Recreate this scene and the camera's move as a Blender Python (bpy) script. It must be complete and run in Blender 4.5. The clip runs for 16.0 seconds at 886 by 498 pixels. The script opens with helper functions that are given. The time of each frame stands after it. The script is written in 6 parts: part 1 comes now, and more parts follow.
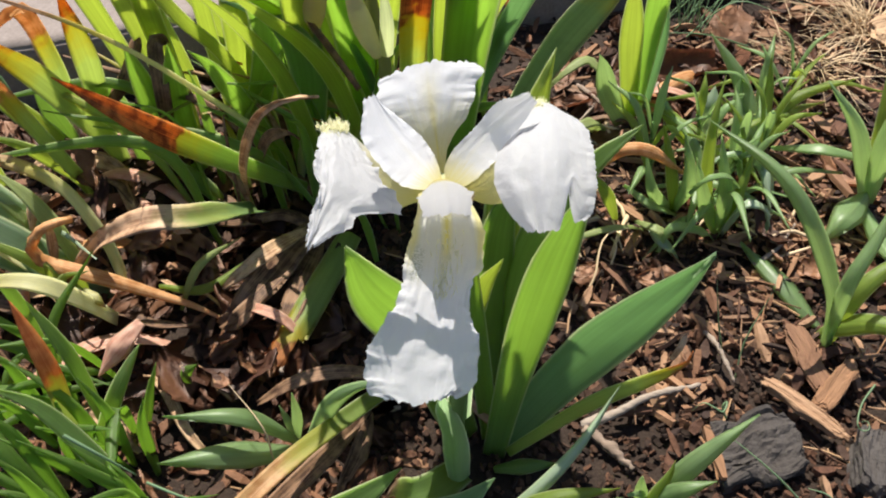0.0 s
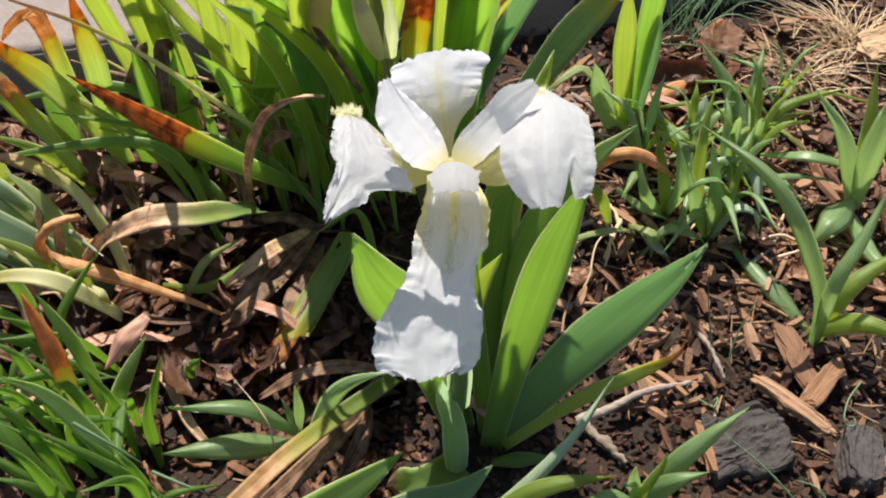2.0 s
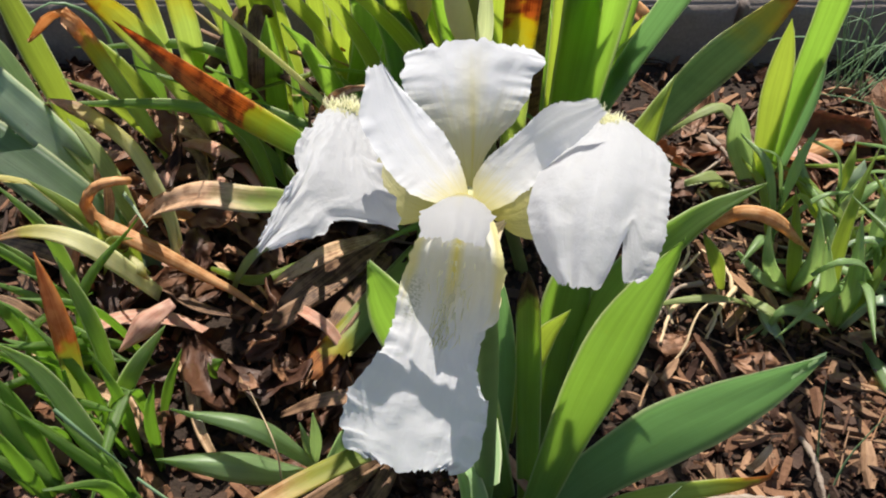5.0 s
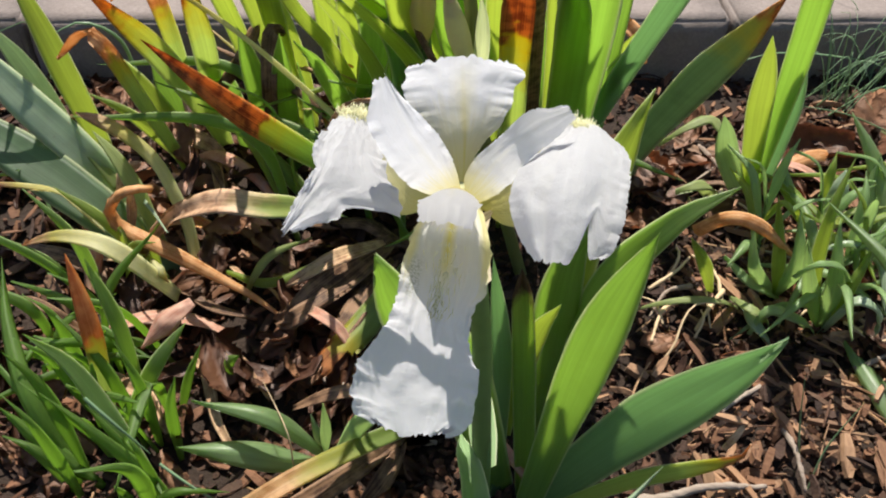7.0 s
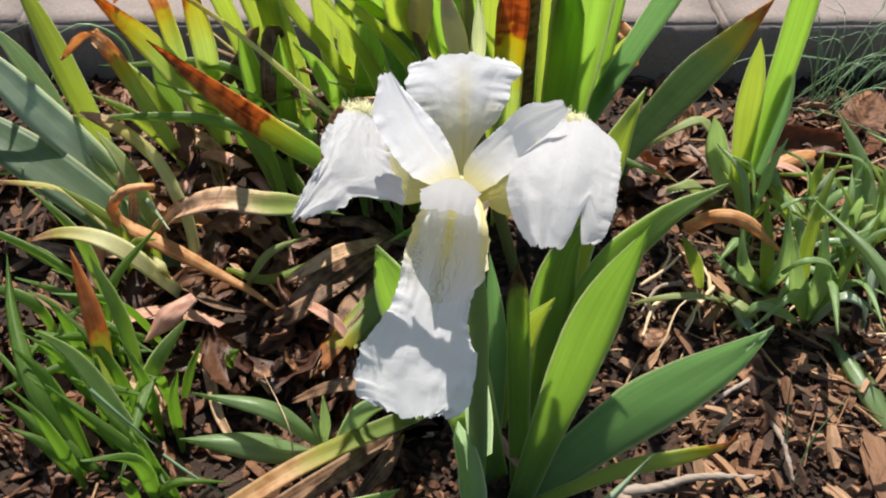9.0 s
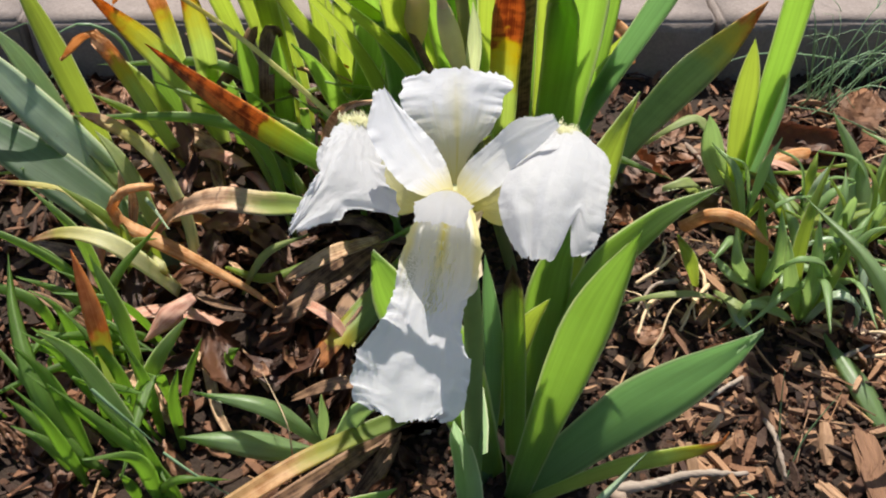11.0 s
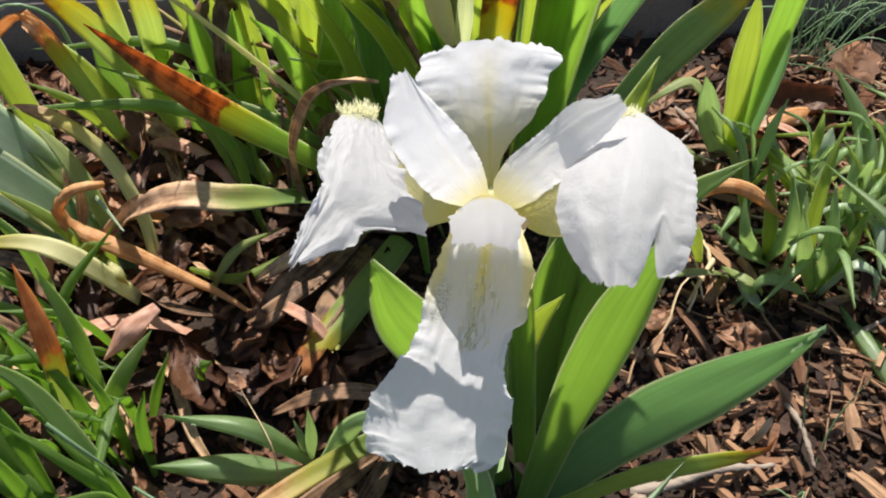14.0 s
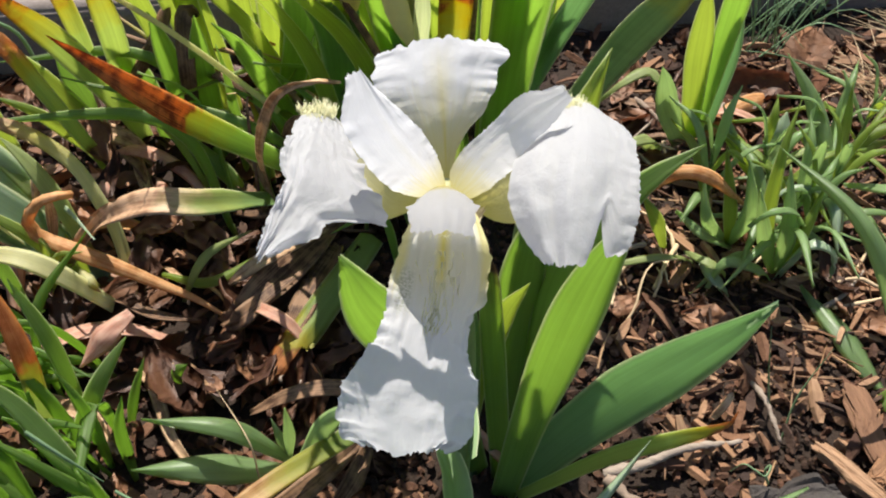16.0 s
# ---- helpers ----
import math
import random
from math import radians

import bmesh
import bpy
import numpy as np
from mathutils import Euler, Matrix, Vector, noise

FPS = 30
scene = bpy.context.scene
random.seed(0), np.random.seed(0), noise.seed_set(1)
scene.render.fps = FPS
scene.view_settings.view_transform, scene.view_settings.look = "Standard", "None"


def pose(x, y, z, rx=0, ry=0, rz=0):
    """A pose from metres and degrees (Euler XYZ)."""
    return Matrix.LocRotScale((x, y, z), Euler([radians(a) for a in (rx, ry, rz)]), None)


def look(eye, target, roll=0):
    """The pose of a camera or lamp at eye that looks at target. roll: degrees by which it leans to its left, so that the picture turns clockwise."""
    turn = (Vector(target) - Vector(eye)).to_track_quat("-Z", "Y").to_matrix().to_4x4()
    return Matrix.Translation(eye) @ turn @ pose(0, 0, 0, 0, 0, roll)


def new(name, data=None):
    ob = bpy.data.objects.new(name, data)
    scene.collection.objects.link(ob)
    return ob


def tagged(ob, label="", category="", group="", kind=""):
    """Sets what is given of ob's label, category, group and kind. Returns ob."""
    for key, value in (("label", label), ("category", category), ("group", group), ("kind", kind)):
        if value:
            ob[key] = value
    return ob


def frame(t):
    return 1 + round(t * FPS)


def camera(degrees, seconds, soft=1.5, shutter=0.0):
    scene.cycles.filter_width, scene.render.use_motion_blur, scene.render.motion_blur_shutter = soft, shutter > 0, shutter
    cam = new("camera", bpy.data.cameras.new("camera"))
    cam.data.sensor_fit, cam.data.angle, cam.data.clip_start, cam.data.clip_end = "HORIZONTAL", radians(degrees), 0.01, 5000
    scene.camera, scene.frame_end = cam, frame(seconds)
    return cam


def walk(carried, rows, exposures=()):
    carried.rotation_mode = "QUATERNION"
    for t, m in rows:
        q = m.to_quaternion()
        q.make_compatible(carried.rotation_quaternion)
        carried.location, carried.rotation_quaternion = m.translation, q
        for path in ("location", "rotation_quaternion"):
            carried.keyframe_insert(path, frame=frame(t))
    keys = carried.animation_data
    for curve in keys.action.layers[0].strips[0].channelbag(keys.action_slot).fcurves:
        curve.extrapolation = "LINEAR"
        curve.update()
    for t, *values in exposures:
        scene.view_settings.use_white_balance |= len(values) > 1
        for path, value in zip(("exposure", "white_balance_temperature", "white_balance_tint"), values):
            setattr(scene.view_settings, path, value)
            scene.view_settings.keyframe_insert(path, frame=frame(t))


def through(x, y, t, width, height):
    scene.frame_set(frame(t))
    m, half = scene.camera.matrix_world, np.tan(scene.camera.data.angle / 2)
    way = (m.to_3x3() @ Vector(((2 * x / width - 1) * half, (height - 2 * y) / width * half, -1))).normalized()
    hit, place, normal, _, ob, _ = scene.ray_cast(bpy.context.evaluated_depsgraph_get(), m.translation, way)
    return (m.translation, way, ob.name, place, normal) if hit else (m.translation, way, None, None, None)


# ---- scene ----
cam = camera(51.6, 16.0, soft=2.0)
PATH = [
    (0, (0.174, 0.154, 0.52), (0.025, 1.522, -0.931), -0.8),
    (0.5, (0.177, 0.134, 0.527), (0.028, 1.515, -0.911), -0.8),
    (1, (0.181, 0.121, 0.529), (0.041, 1.508, -0.906), -1.2),
    (1.5, (0.177, 0.116, 0.534), (0.046, 1.512, -0.893), -1.0),
    (2, (0.171, 0.133, 0.523), (0.038, 1.531, -0.901), 0.1),
    (2.5, (0.15, 0.161, 0.513), (-0.014, 1.554, -0.913), 1.5),
    (3, (0.15, 0.188, 0.491), (-0.076, 1.577, -0.929), 2.1),
    (3.5, (0.164, 0.202, 0.473), (-0.124, 1.584, -0.944), 2.5),
    (6, (0.197, 0.206, 0.475), (-0.232, 1.558, -0.935), 1.9),
    (6.5, (0.201, 0.19, 0.487), (-0.229, 1.557, -0.909), 1.8),
    (7, (0.204, 0.177, 0.493), (-0.22, 1.552, -0.896), 1.9),
    (7.5, (0.205, 0.17, 0.498), (-0.212, 1.543, -0.896), 2.2),
    (8, (0.21, 0.17, 0.501), (-0.214, 1.535, -0.898), 2.1),
    (8.5, (0.208, 0.167, 0.5), (-0.209, 1.545, -0.888), 2.3),
    (9, (0.206, 0.164, 0.499), (-0.206, 1.549, -0.884), 2.3),
    (11.5, (0.209, 0.164, 0.508), (-0.197, 1.535, -0.89), 2.3),
    (12, (0.213, 0.163, 0.507), (-0.209, 1.553, -0.868), 2.2),
    (12.5, (0.202, 0.179, 0.501), (-0.201, 1.552, -0.896), 2.7),
    (13, (0.193, 0.197, 0.491), (-0.188, 1.549, -0.932), 2.6),
    (13.5, (0.182, 0.203, 0.48), (-0.165, 1.555, -0.952), 2.2),
    (14, (0.176, 0.206, 0.476), (-0.129, 1.557, -0.966), 2.1),
    (14.5, (0.178, 0.202, 0.476), (-0.096, 1.554, -0.973), 2.1),
    (15, (0.18, 0.201, 0.478), (-0.083, 1.555, -0.97), 1.9),
    (15.5, (0.179, 0.2, 0.48), (-0.076, 1.556, -0.968), 1.8),
    (16, (0.181, 0.198, 0.482), (-0.068, 1.56, -0.961), 1.5),
]
walk(cam, [(t, look(eye, target, roll)) for t, eye, target, roll in PATH], [(0, 0.68), (2, 0.64), (6.5, 0.55), (9, 0.58), (16, 0.60)])

# light: a sun high behind the kerb, and the sky
SUN_HEIGHT, SUN_SIDE = 62.0, -22.0
sun_data = bpy.data.lights.new("sun", "SUN")
sun_data.energy, sun_data.angle, sun_data.color = 5.1, radians(0.55), (1.0, 0.94, 0.85)
sun = new("sun", sun_data)
sun_way = Vector((math.sin(radians(SUN_SIDE)) * math.cos(radians(SUN_HEIGHT)), math.cos(radians(SUN_SIDE)) * math.cos(radians(SUN_HEIGHT)), math.sin(radians(SUN_HEIGHT))))
sun.matrix_world = look(sun_way * 5, (0, 0, 0))
world = bpy.data.worlds.new("sky")
world.use_nodes = True
scene.world = world
sky = world.node_tree.nodes.new("ShaderNodeTexSky")
sky.sky_type, sky.sun_disc = "NISHITA", False
sky.sun_elevation, sky.sun_rotation = radians(SUN_HEIGHT), radians(SUN_SIDE)
world.node_tree.nodes["Background"].inputs[1].default_value = 0.078
world.node_tree.links.new(sky.outputs[0], world.node_tree.nodes["Background"].inputs[0])


# ---- materials ----
def nodes_of(name):
    m = bpy.data.materials.new(name)
    m.use_nodes = True
    t = m.node_tree
    return m, t, t.nodes["Principled BSDF"]


def add(t, kind, **values):
    n = t.nodes.new(kind)
    for key, value in values.items():
        n.inputs[key].default_value = value
    return n


def noise_at(t, vector, scale, detail=3.0, rough=0.55):
    n = add(t, "ShaderNodeTexNoise", Scale=scale, Detail=detail, Roughness=rough)
    t.links.new(vector, n.inputs["Vector"])
    return n.outputs["Fac"]


def ramp(t, value, *stops):
    n = t.nodes.new("ShaderNodeValToRGB")
    while len(n.color_ramp.elements) < len(stops):
        n.color_ramp.elements.new(0.5)
    for e, (at, c) in zip(n.color_ramp.elements, stops):
        e.position, e.color = at, (*c, 1.0) if not isinstance(c, float) else (c, c, c, 1.0)
    t.links.new(value, n.inputs[0])
    return n.outputs[0]


def blend(t, fac, a, b, mode="MIX"):
    n = t.nodes.new("ShaderNodeMix")
    n.data_type, n.blend_type = "RGBA", mode
    for value, socket in ((fac, n.inputs[0]), (a, n.inputs[6]), (b, n.inputs[7])):
        if isinstance(value, bpy.types.NodeSocket):
            t.links.new(value, socket)
        elif isinstance(value, tuple):
            socket.default_value = (*value, 1.0)
        else:
            socket.default_value = value
    return n.outputs[2]


def maths(t, op, a, b=0.0, clamp=False):
    n = t.nodes.new("ShaderNodeMath")
    n.operation, n.use_clamp = op, clamp
    for value, socket in ((a, n.inputs[0]), (b, n.inputs[1])):
        if isinstance(value, bpy.types.NodeSocket):
            t.links.new(value, socket)
        else:
            socket.default_value = value
    return n.outputs[0]


def bumped(t, bsdf, height, strength, distance=0.001):
    n = add(t, "ShaderNodeBump", Strength=strength, Distance=distance)
    t.links.new(height, n.inputs["Height"])
    t.links.new(n.outputs[0], bsdf.inputs["Normal"])
    return n.outputs[0]


def sheet(t, bsdf, colour, through_colour, share, normal=None):
    """Lets light through a thin leaf or petal: a share of the surface is translucent."""
    n = t.nodes.new("ShaderNodeBsdfTranslucent")
    mix = t.nodes.new("ShaderNodeMixShader")
    mix.inputs[0].default_value = share
    t.links.new(colour, bsdf.inputs["Base Color"])
    t.links.new(through_colour, n.inputs["Color"])
    if normal is not None:
        t.links.new(normal, n.inputs["Normal"])
    t.links.new(bsdf.outputs[0], mix.inputs[1])
    t.links.new(n.outputs[0], mix.inputs[2])
    t.links.new(mix.outputs[0], t.nodes["Material Output"].inputs["Surface"])


def leaf_material(name, dark, light, through, rough=0.48, dead=None, start=2.0, end=2.2, share=0.60, pale_edge=0.75, gloss=0.5, band=0.7):
    """A leaf with fine veins along it, pale margins and, past `start` of its length, a withered tip in the colours of `dead`."""
    m, t, bsdf = nodes_of(name)
    uv = t.nodes.new("ShaderNodeUVMap").outputs[0]
    split = t.nodes.new("ShaderNodeSeparateXYZ")
    t.links.new(uv, split.inputs[0])
    across, along = split.outputs[0], split.outputs[1]
    place = t.nodes.new("ShaderNodeTexCoord").outputs["Object"]
    stretch = t.nodes.new("ShaderNodeMapping")
    stretch.inputs["Scale"].default_value = (34.0, 1.3, 1.0)
    t.links.new(uv, stretch.inputs[0])
    info = t.nodes.new("ShaderNodeObjectInfo")
    veins = noise_at(t, stretch.outputs[0], 1.0, 2.0)
    blotch = noise_at(t, place, 60.0, 4.0)
    fine = noise_at(t, place, 900.0, 2.0)
    base = blend(t, ramp(t, veins, (0.30, 0.25), (0.68, 0.8)), dark, light)
    base = blend(t, maths(t, "MULTIPLY", ramp(t, blotch, (0.42, 0.0), (0.68, 1.0)), 0.45), base, tuple(c * 0.62 for c in dark))
    wide = t.nodes.new("ShaderNodeMapping")
    wide.inputs["Scale"].default_value = (7.0, 1.1, 1.0)
    t.links.new(uv, wide.inputs[0])
    shift = t.nodes.new("ShaderNodeVectorMath")
    shift.operation = "ADD"
    t.links.new(wide.outputs[0], shift.inputs[0])
    t.links.new(info.outputs["Location"], shift.inputs[1])
    streak = ramp(t, noise_at(t, shift.outputs[0], 1.0, 3.0), (0.32, 0.90), (0.68, 1.06))
    base = blend(t, 1.0, base, streak, "MULTIPLY")
    shade = maths(t, "MULTIPLY_ADD", info.outputs["Random"], 0.3)
    t.nodes[-1].inputs[2].default_value = 0.85
    base = blend(t, 1.0, base, shade, "MULTIPLY")
    rim = maths(t, "ABSOLUTE", maths(t, "SUBTRACT", across, 0.5))
    specks = ramp(t, noise_at(t, place, 330.0, 2.0), (0.70, 0.0), (0.76, 0.7))
    base = blend(t, specks, base, (0.20, 0.12, 0.04))
    edge = maths(t, "MULTIPLY", ramp(t, rim, (0.43, 0.0), (0.485, 1.0)), pale_edge)
    base = blend(t, edge, base, (0.70, 0.74, 0.46))
    glow = blend(t, 1.0, blend(t, veins, tuple(c * 0.90 for c in through), through), streak, "MULTIPLY")
    glow = blend(t, edge, glow, (0.96, 0.98, 0.72))
    wither = None
    if dead:
        ragged = maths(t, "MULTIPLY_ADD", noise_at(t, place, 70.0, 3.0), 0.22)
        t.nodes[-1].inputs[2].default_value = -0.11
        reach = maths(t, "ADD", along, ragged)
        reach = maths(t, "ADD", reach, maths(t, "MULTIPLY", rim, 0.1))
        wither = ramp(t, reach, (min(start, 0.98), 0.0), (min(end, 1.0), 1.0)) if start > 0 else maths(t, "ADD", 1.0, 0.0)
        spots = maths(t, "ADD", maths(t, "MULTIPLY", noise_at(t, stretch.outputs[0], 0.7, 4.0), 0.5), maths(t, "MULTIPLY", noise_at(t, place, 110.0, 4.0), 0.5))
        brown = blend(t, ramp(t, spots, (0.43, 0.0), (0.54, 1.0)), dead[0], dead[1])
        brown = blend(t, ramp(t, rim, (0.36, 0.0), (0.5, 0.6)), brown, dead[1])
        yellow = ramp(t, reach, (max(0.0, min(start, 0.98) - 0.20), 0.0), (min(start, 0.98), 1.0))
        if start > 0:
            base = blend(t, maths(t, "MULTIPLY", yellow, band), base, (0.50, 0.46, 0.06))
            glow = blend(t, maths(t, "MULTIPLY", yellow, band), glow, (0.75, 0.62, 0.05))
        base = blend(t, wither, base, brown)
        lit = blend(t, ramp(t, spots, (0.43, 0.0), (0.56, 1.0)), tuple(min(0.9, c * 1.3) for c in dead[0]), tuple(min(0.95, c * 1.15) for c in dead[1]))
        glow = blend(t, wither, glow, lit)
    bsdf.inputs["Roughness"].default_value = rough
    bsdf.inputs["Specular IOR Level"].default_value = gloss
    height = maths(t, "ADD", veins, maths(t, "MULTIPLY", fine, 0.25))
    normal = bumped(t, bsdf, height, 0.24, 0.0006)
    sheet(t, bsdf, base, glow, share, normal)
    return m


RUST, RUST_LIGHT = (0.22, 0.066, 0.026), (0.74, 0.31, 0.085)
STRAW, STRAW_LIGHT = (0.32, 0.17, 0.085), (0.68, 0.46, 0.27)
GREEN = dict(dark=(0.082, 0.145, 0.042), light=(0.195, 0.28, 0.11), through=(0.66, 0.88, 0.27))
LEAF = {
    "green": leaf_material("iris_green", **GREEN),
    "bright": leaf_material("iris_bright_green", (0.15, 0.24, 0.05), (0.28, 0.37, 0.10), (0.76, 0.86, 0.26), share=0.62),
    "blue": leaf_material("iris_blue_green", (0.085, 0.155, 0.07), (0.20, 0.29, 0.18), (0.50, 0.72, 0.38), rough=0.50, gloss=1.0),
    # grey-green leaf colour, lightened so that it carries the pale sunlit sheen
    "glaucous_sheen": leaf_material("iris_glaucous_sheen", (0.30, 0.39, 0.26), (0.48, 0.57, 0.43), (0.70, 0.88, 0.50), rough=0.38, gloss=1.0, share=0.4),
    "pale_green": leaf_material("iris_pale_green", (0.34, 0.42, 0.16), (0.50, 0.56, 0.28), (0.72, 0.80, 0.40), pale_edge=0.3),
    "grassy": leaf_material("grassy_green", (0.078, 0.15, 0.032), (0.175, 0.27, 0.072), (0.58, 0.82, 0.21), pale_edge=0.12),
    "lily": leaf_material("lily_green", (0.16, 0.27, 0.11), (0.35, 0.47, 0.26), (0.76, 0.92, 0.48), rough=0.40, gloss=0.9, pale_edge=0.2),
    "brown_tip_low": leaf_material("iris_brown_tip", (0.17, 0.27, 0.06), (0.32, 0.41, 0.13), (0.79, 0.90, 0.36), dead=((0.16, 0.06, 0.02), (0.58, 0.30, 0.12)), start=0.90, end=0.94),
    "burnt_tip": leaf_material("iris_burnt_tip", **GREEN, dead=(RUST, RUST_LIGHT), start=0.66, end=0.69),
    "orange_tip": leaf_material("iris_orange_tip", (0.17, 0.27, 0.06), (0.32, 0.41, 0.13), (0.79, 0.90, 0.36), dead=((0.42, 0.15, 0.03), (0.70, 0.33, 0.07)), start=0.80, end=0.90),
    "brown_top": leaf_material("iris_brown_top", (0.17, 0.27, 0.06), (0.32, 0.41, 0.13), (0.79, 0.90, 0.36), dead=((0.26, 0.09, 0.035), (0.60, 0.26, 0.08)), start=0.77, end=0.80, band=1.0),
    "edge_orange": leaf_material("iris_orange_point", (0.10, 0.175, 0.085), (0.20, 0.29, 0.155), (0.5, 0.7, 0.36), share=0.25, dead=((0.35, 0.12, 0.03), (0.62, 0.28, 0.07)), start=0.90, end=0.97),
    "stub": leaf_material("iris_cut_leaf", **GREEN, dead=((0.10, 0.055, 0.03), (0.20, 0.12, 0.06)), start=0.90, end=0.95, band=0.2),
    "half_dry": leaf_material("iris_half_dry", **GREEN, dead=((0.36, 0.20, 0.11), (0.70, 0.46, 0.28)), start=0.36, end=0.52, share=0.3, band=0.25),
    "orange_half": leaf_material("iris_orange_half", (0.17, 0.27, 0.06), (0.32, 0.41, 0.13), (0.79, 0.90, 0.36), dead=((0.62, 0.22, 0.055), (0.84, 0.40, 0.13)), start=0.52, end=0.58),
    "arch_tan": leaf_material("iris_tan_arch", (0.17, 0.27, 0.06), (0.32, 0.41, 0.13), (0.79, 0.90, 0.36), dead=((0.50, 0.26, 0.10), (0.72, 0.45, 0.24)), start=0.60, end=0.68),
    "orange_dry": leaf_material("orange_dry_leaf", **GREEN, dead=((0.58, 0.27, 0.09), (0.84, 0.52, 0.25)), start=0.0, end=0.1, rough=0.6, share=0.45, pale_edge=0.0),
    "pale": leaf_material("yellowed_leaf", (0.74, 0.73, 0.38), (0.88, 0.86, 0.58), (0.95, 0.92, 0.50), dead=((0.40, 0.22, 0.10), (0.66, 0.45, 0.26)), start=0.80, end=0.92),
    "yellowing": leaf_material("yellowing_stalk", (0.12, 0.20, 0.04), (0.26, 0.33, 0.08), (0.5, 0.6, 0.1), dead=((0.50, 0.26, 0.09), (0.74, 0.50, 0.24)), start=0.52, end=0.66),
    "pink": leaf_material("folded_pink_brown_leaf", **GREEN, dead=((0.62, 0.33, 0.23), (0.80, 0.54, 0.40)), start=0.0, end=0.1, rough=0.55, share=0.5),
    "straw": leaf_material("straw_leaf", **GREEN, dead=(STRAW, STRAW_LIGHT), start=0.0, end=0.1, rough=0.7, share=0.25, pale_edge=0.0),
    # withered brown, its colour darkened to stand for the shadow under the flower
    "dry_shaded": leaf_material("withered_leaf", **GREEN, dead=((0.075, 0.035, 0.018), (0.27, 0.155, 0.085)), start=0.0, end=0.1, rough=0.7, share=0.15, pale_edge=0.0),
}


def petal_material(name, yellow_to, midrib=0.0, strength=0.40, share=0.62, rib_span=(0.3, 0.95), rib_wide=0.09, wash=1.0, flaps=0.0, blotch=0.0, tint=(0.73, 0.62, 0.10)):
    """White petal: yellow towards its base and along its midrib, fine veins, lets light through."""
    m, t, bsdf = nodes_of(name)
    uv = t.nodes.new("ShaderNodeUVMap").outputs[0]
    split = t.nodes.new("ShaderNodeSeparateXYZ")
    t.links.new(uv, split.inputs[0])
    place = t.nodes.new("ShaderNodeTexCoord").outputs["Object"]
    stretch = t.nodes.new("ShaderNodeMapping")
    stretch.inputs["Scale"].default_value = (30.0, 2.4, 1.0)
    t.links.new(uv, stretch.inputs[0])
    veins = noise_at(t, stretch.outputs[0], 1.0, 2.0)
    crumple = noise_at(t, place, 210.0, 3.0)
    fine = noise_at(t, place, 1300.0, 2.0)
    rim = maths(t, "ABSOLUTE", maths(t, "SUBTRACT", split.outputs[0], 0.5))
    reach = maths(t, "ADD", split.outputs[1], maths(t, "MULTIPLY", maths(t, "SUBTRACT", veins, 0.5), 0.22))
    yellow = maths(t, "MULTIPLY", ramp(t, reach, (0.0, 1.0), (yellow_to * 0.5, 0.6), (yellow_to, 0.0)), wash)
    if midrib:
        rib = maths(t, "MULTIPLY", ramp(t, rim, (0.0, 1.0), (rib_wide, 0.0)), midrib)
        yellow = maths(t, "MAXIMUM", yellow, maths(t, "MULTIPLY", rib, ramp(t, reach, (rib_span[0], 1.0), (rib_span[1], 0.0))))
    if flaps:
        fold = maths(t, "MULTIPLY", ramp(t, rim, (0.33, 0.0), (0.44, 1.0)), ramp(t, reach, (0.24, 1.0), (0.38, 0.0)))
        yellow = maths(t, "MAXIMUM", yellow, maths(t, "MULTIPLY", fold, flaps))
    white = blend(t, crumple, (0.81, 0.82, 0.84), (0.86, 0.87, 0.89))
    white = blend(t, maths(t, "MULTIPLY", ramp(t, veins, (0.40, 1.0), (0.52, 0.0)), 0.10), white, (0.62, 0.64, 0.70))
    base = blend(t, yellow, white, tint)
    glow = blend(t, yellow, (0.82, 0.82, 0.85), tint)
    if blotch:
        spot = maths(t, "MULTIPLY", ramp(t, maths(t, "ABSOLUTE", maths(t, "SUBTRACT", split.outputs[0], 0.15)), (0.04, 1.0), (0.11, 0.0)), ramp(t, maths(t, "ABSOLUTE", maths(t, "SUBTRACT", split.outputs[1], 0.33)), (0.05, 1.0), (0.10, 0.0)))
        spot = maths(t, "MULTIPLY", maths(t, "MULTIPLY", spot, ramp(t, noise_at(t, place, 1500.0, 3.0), (0.44, 0.0), (0.58, 1.0))), blotch)
        base, glow = blend(t, spot, base, (0.24, 0.27, 0.16)), blend(t, spot, glow, (0.30, 0.34, 0.18))
    bsdf.inputs["Roughness"].default_value = 0.55
    bsdf.inputs["Specular IOR Level"].default_value = 0.3
    height = maths(t, "ADD", maths(t, "MULTIPLY", veins, 0.22), maths(t, "ADD", crumple, maths(t, "MULTIPLY", fine, 0.12)))
    normal = bumped(t, bsdf, height, strength, 0.0012)
    sheet(t, bsdf, base, glow, share, normal)
    return m


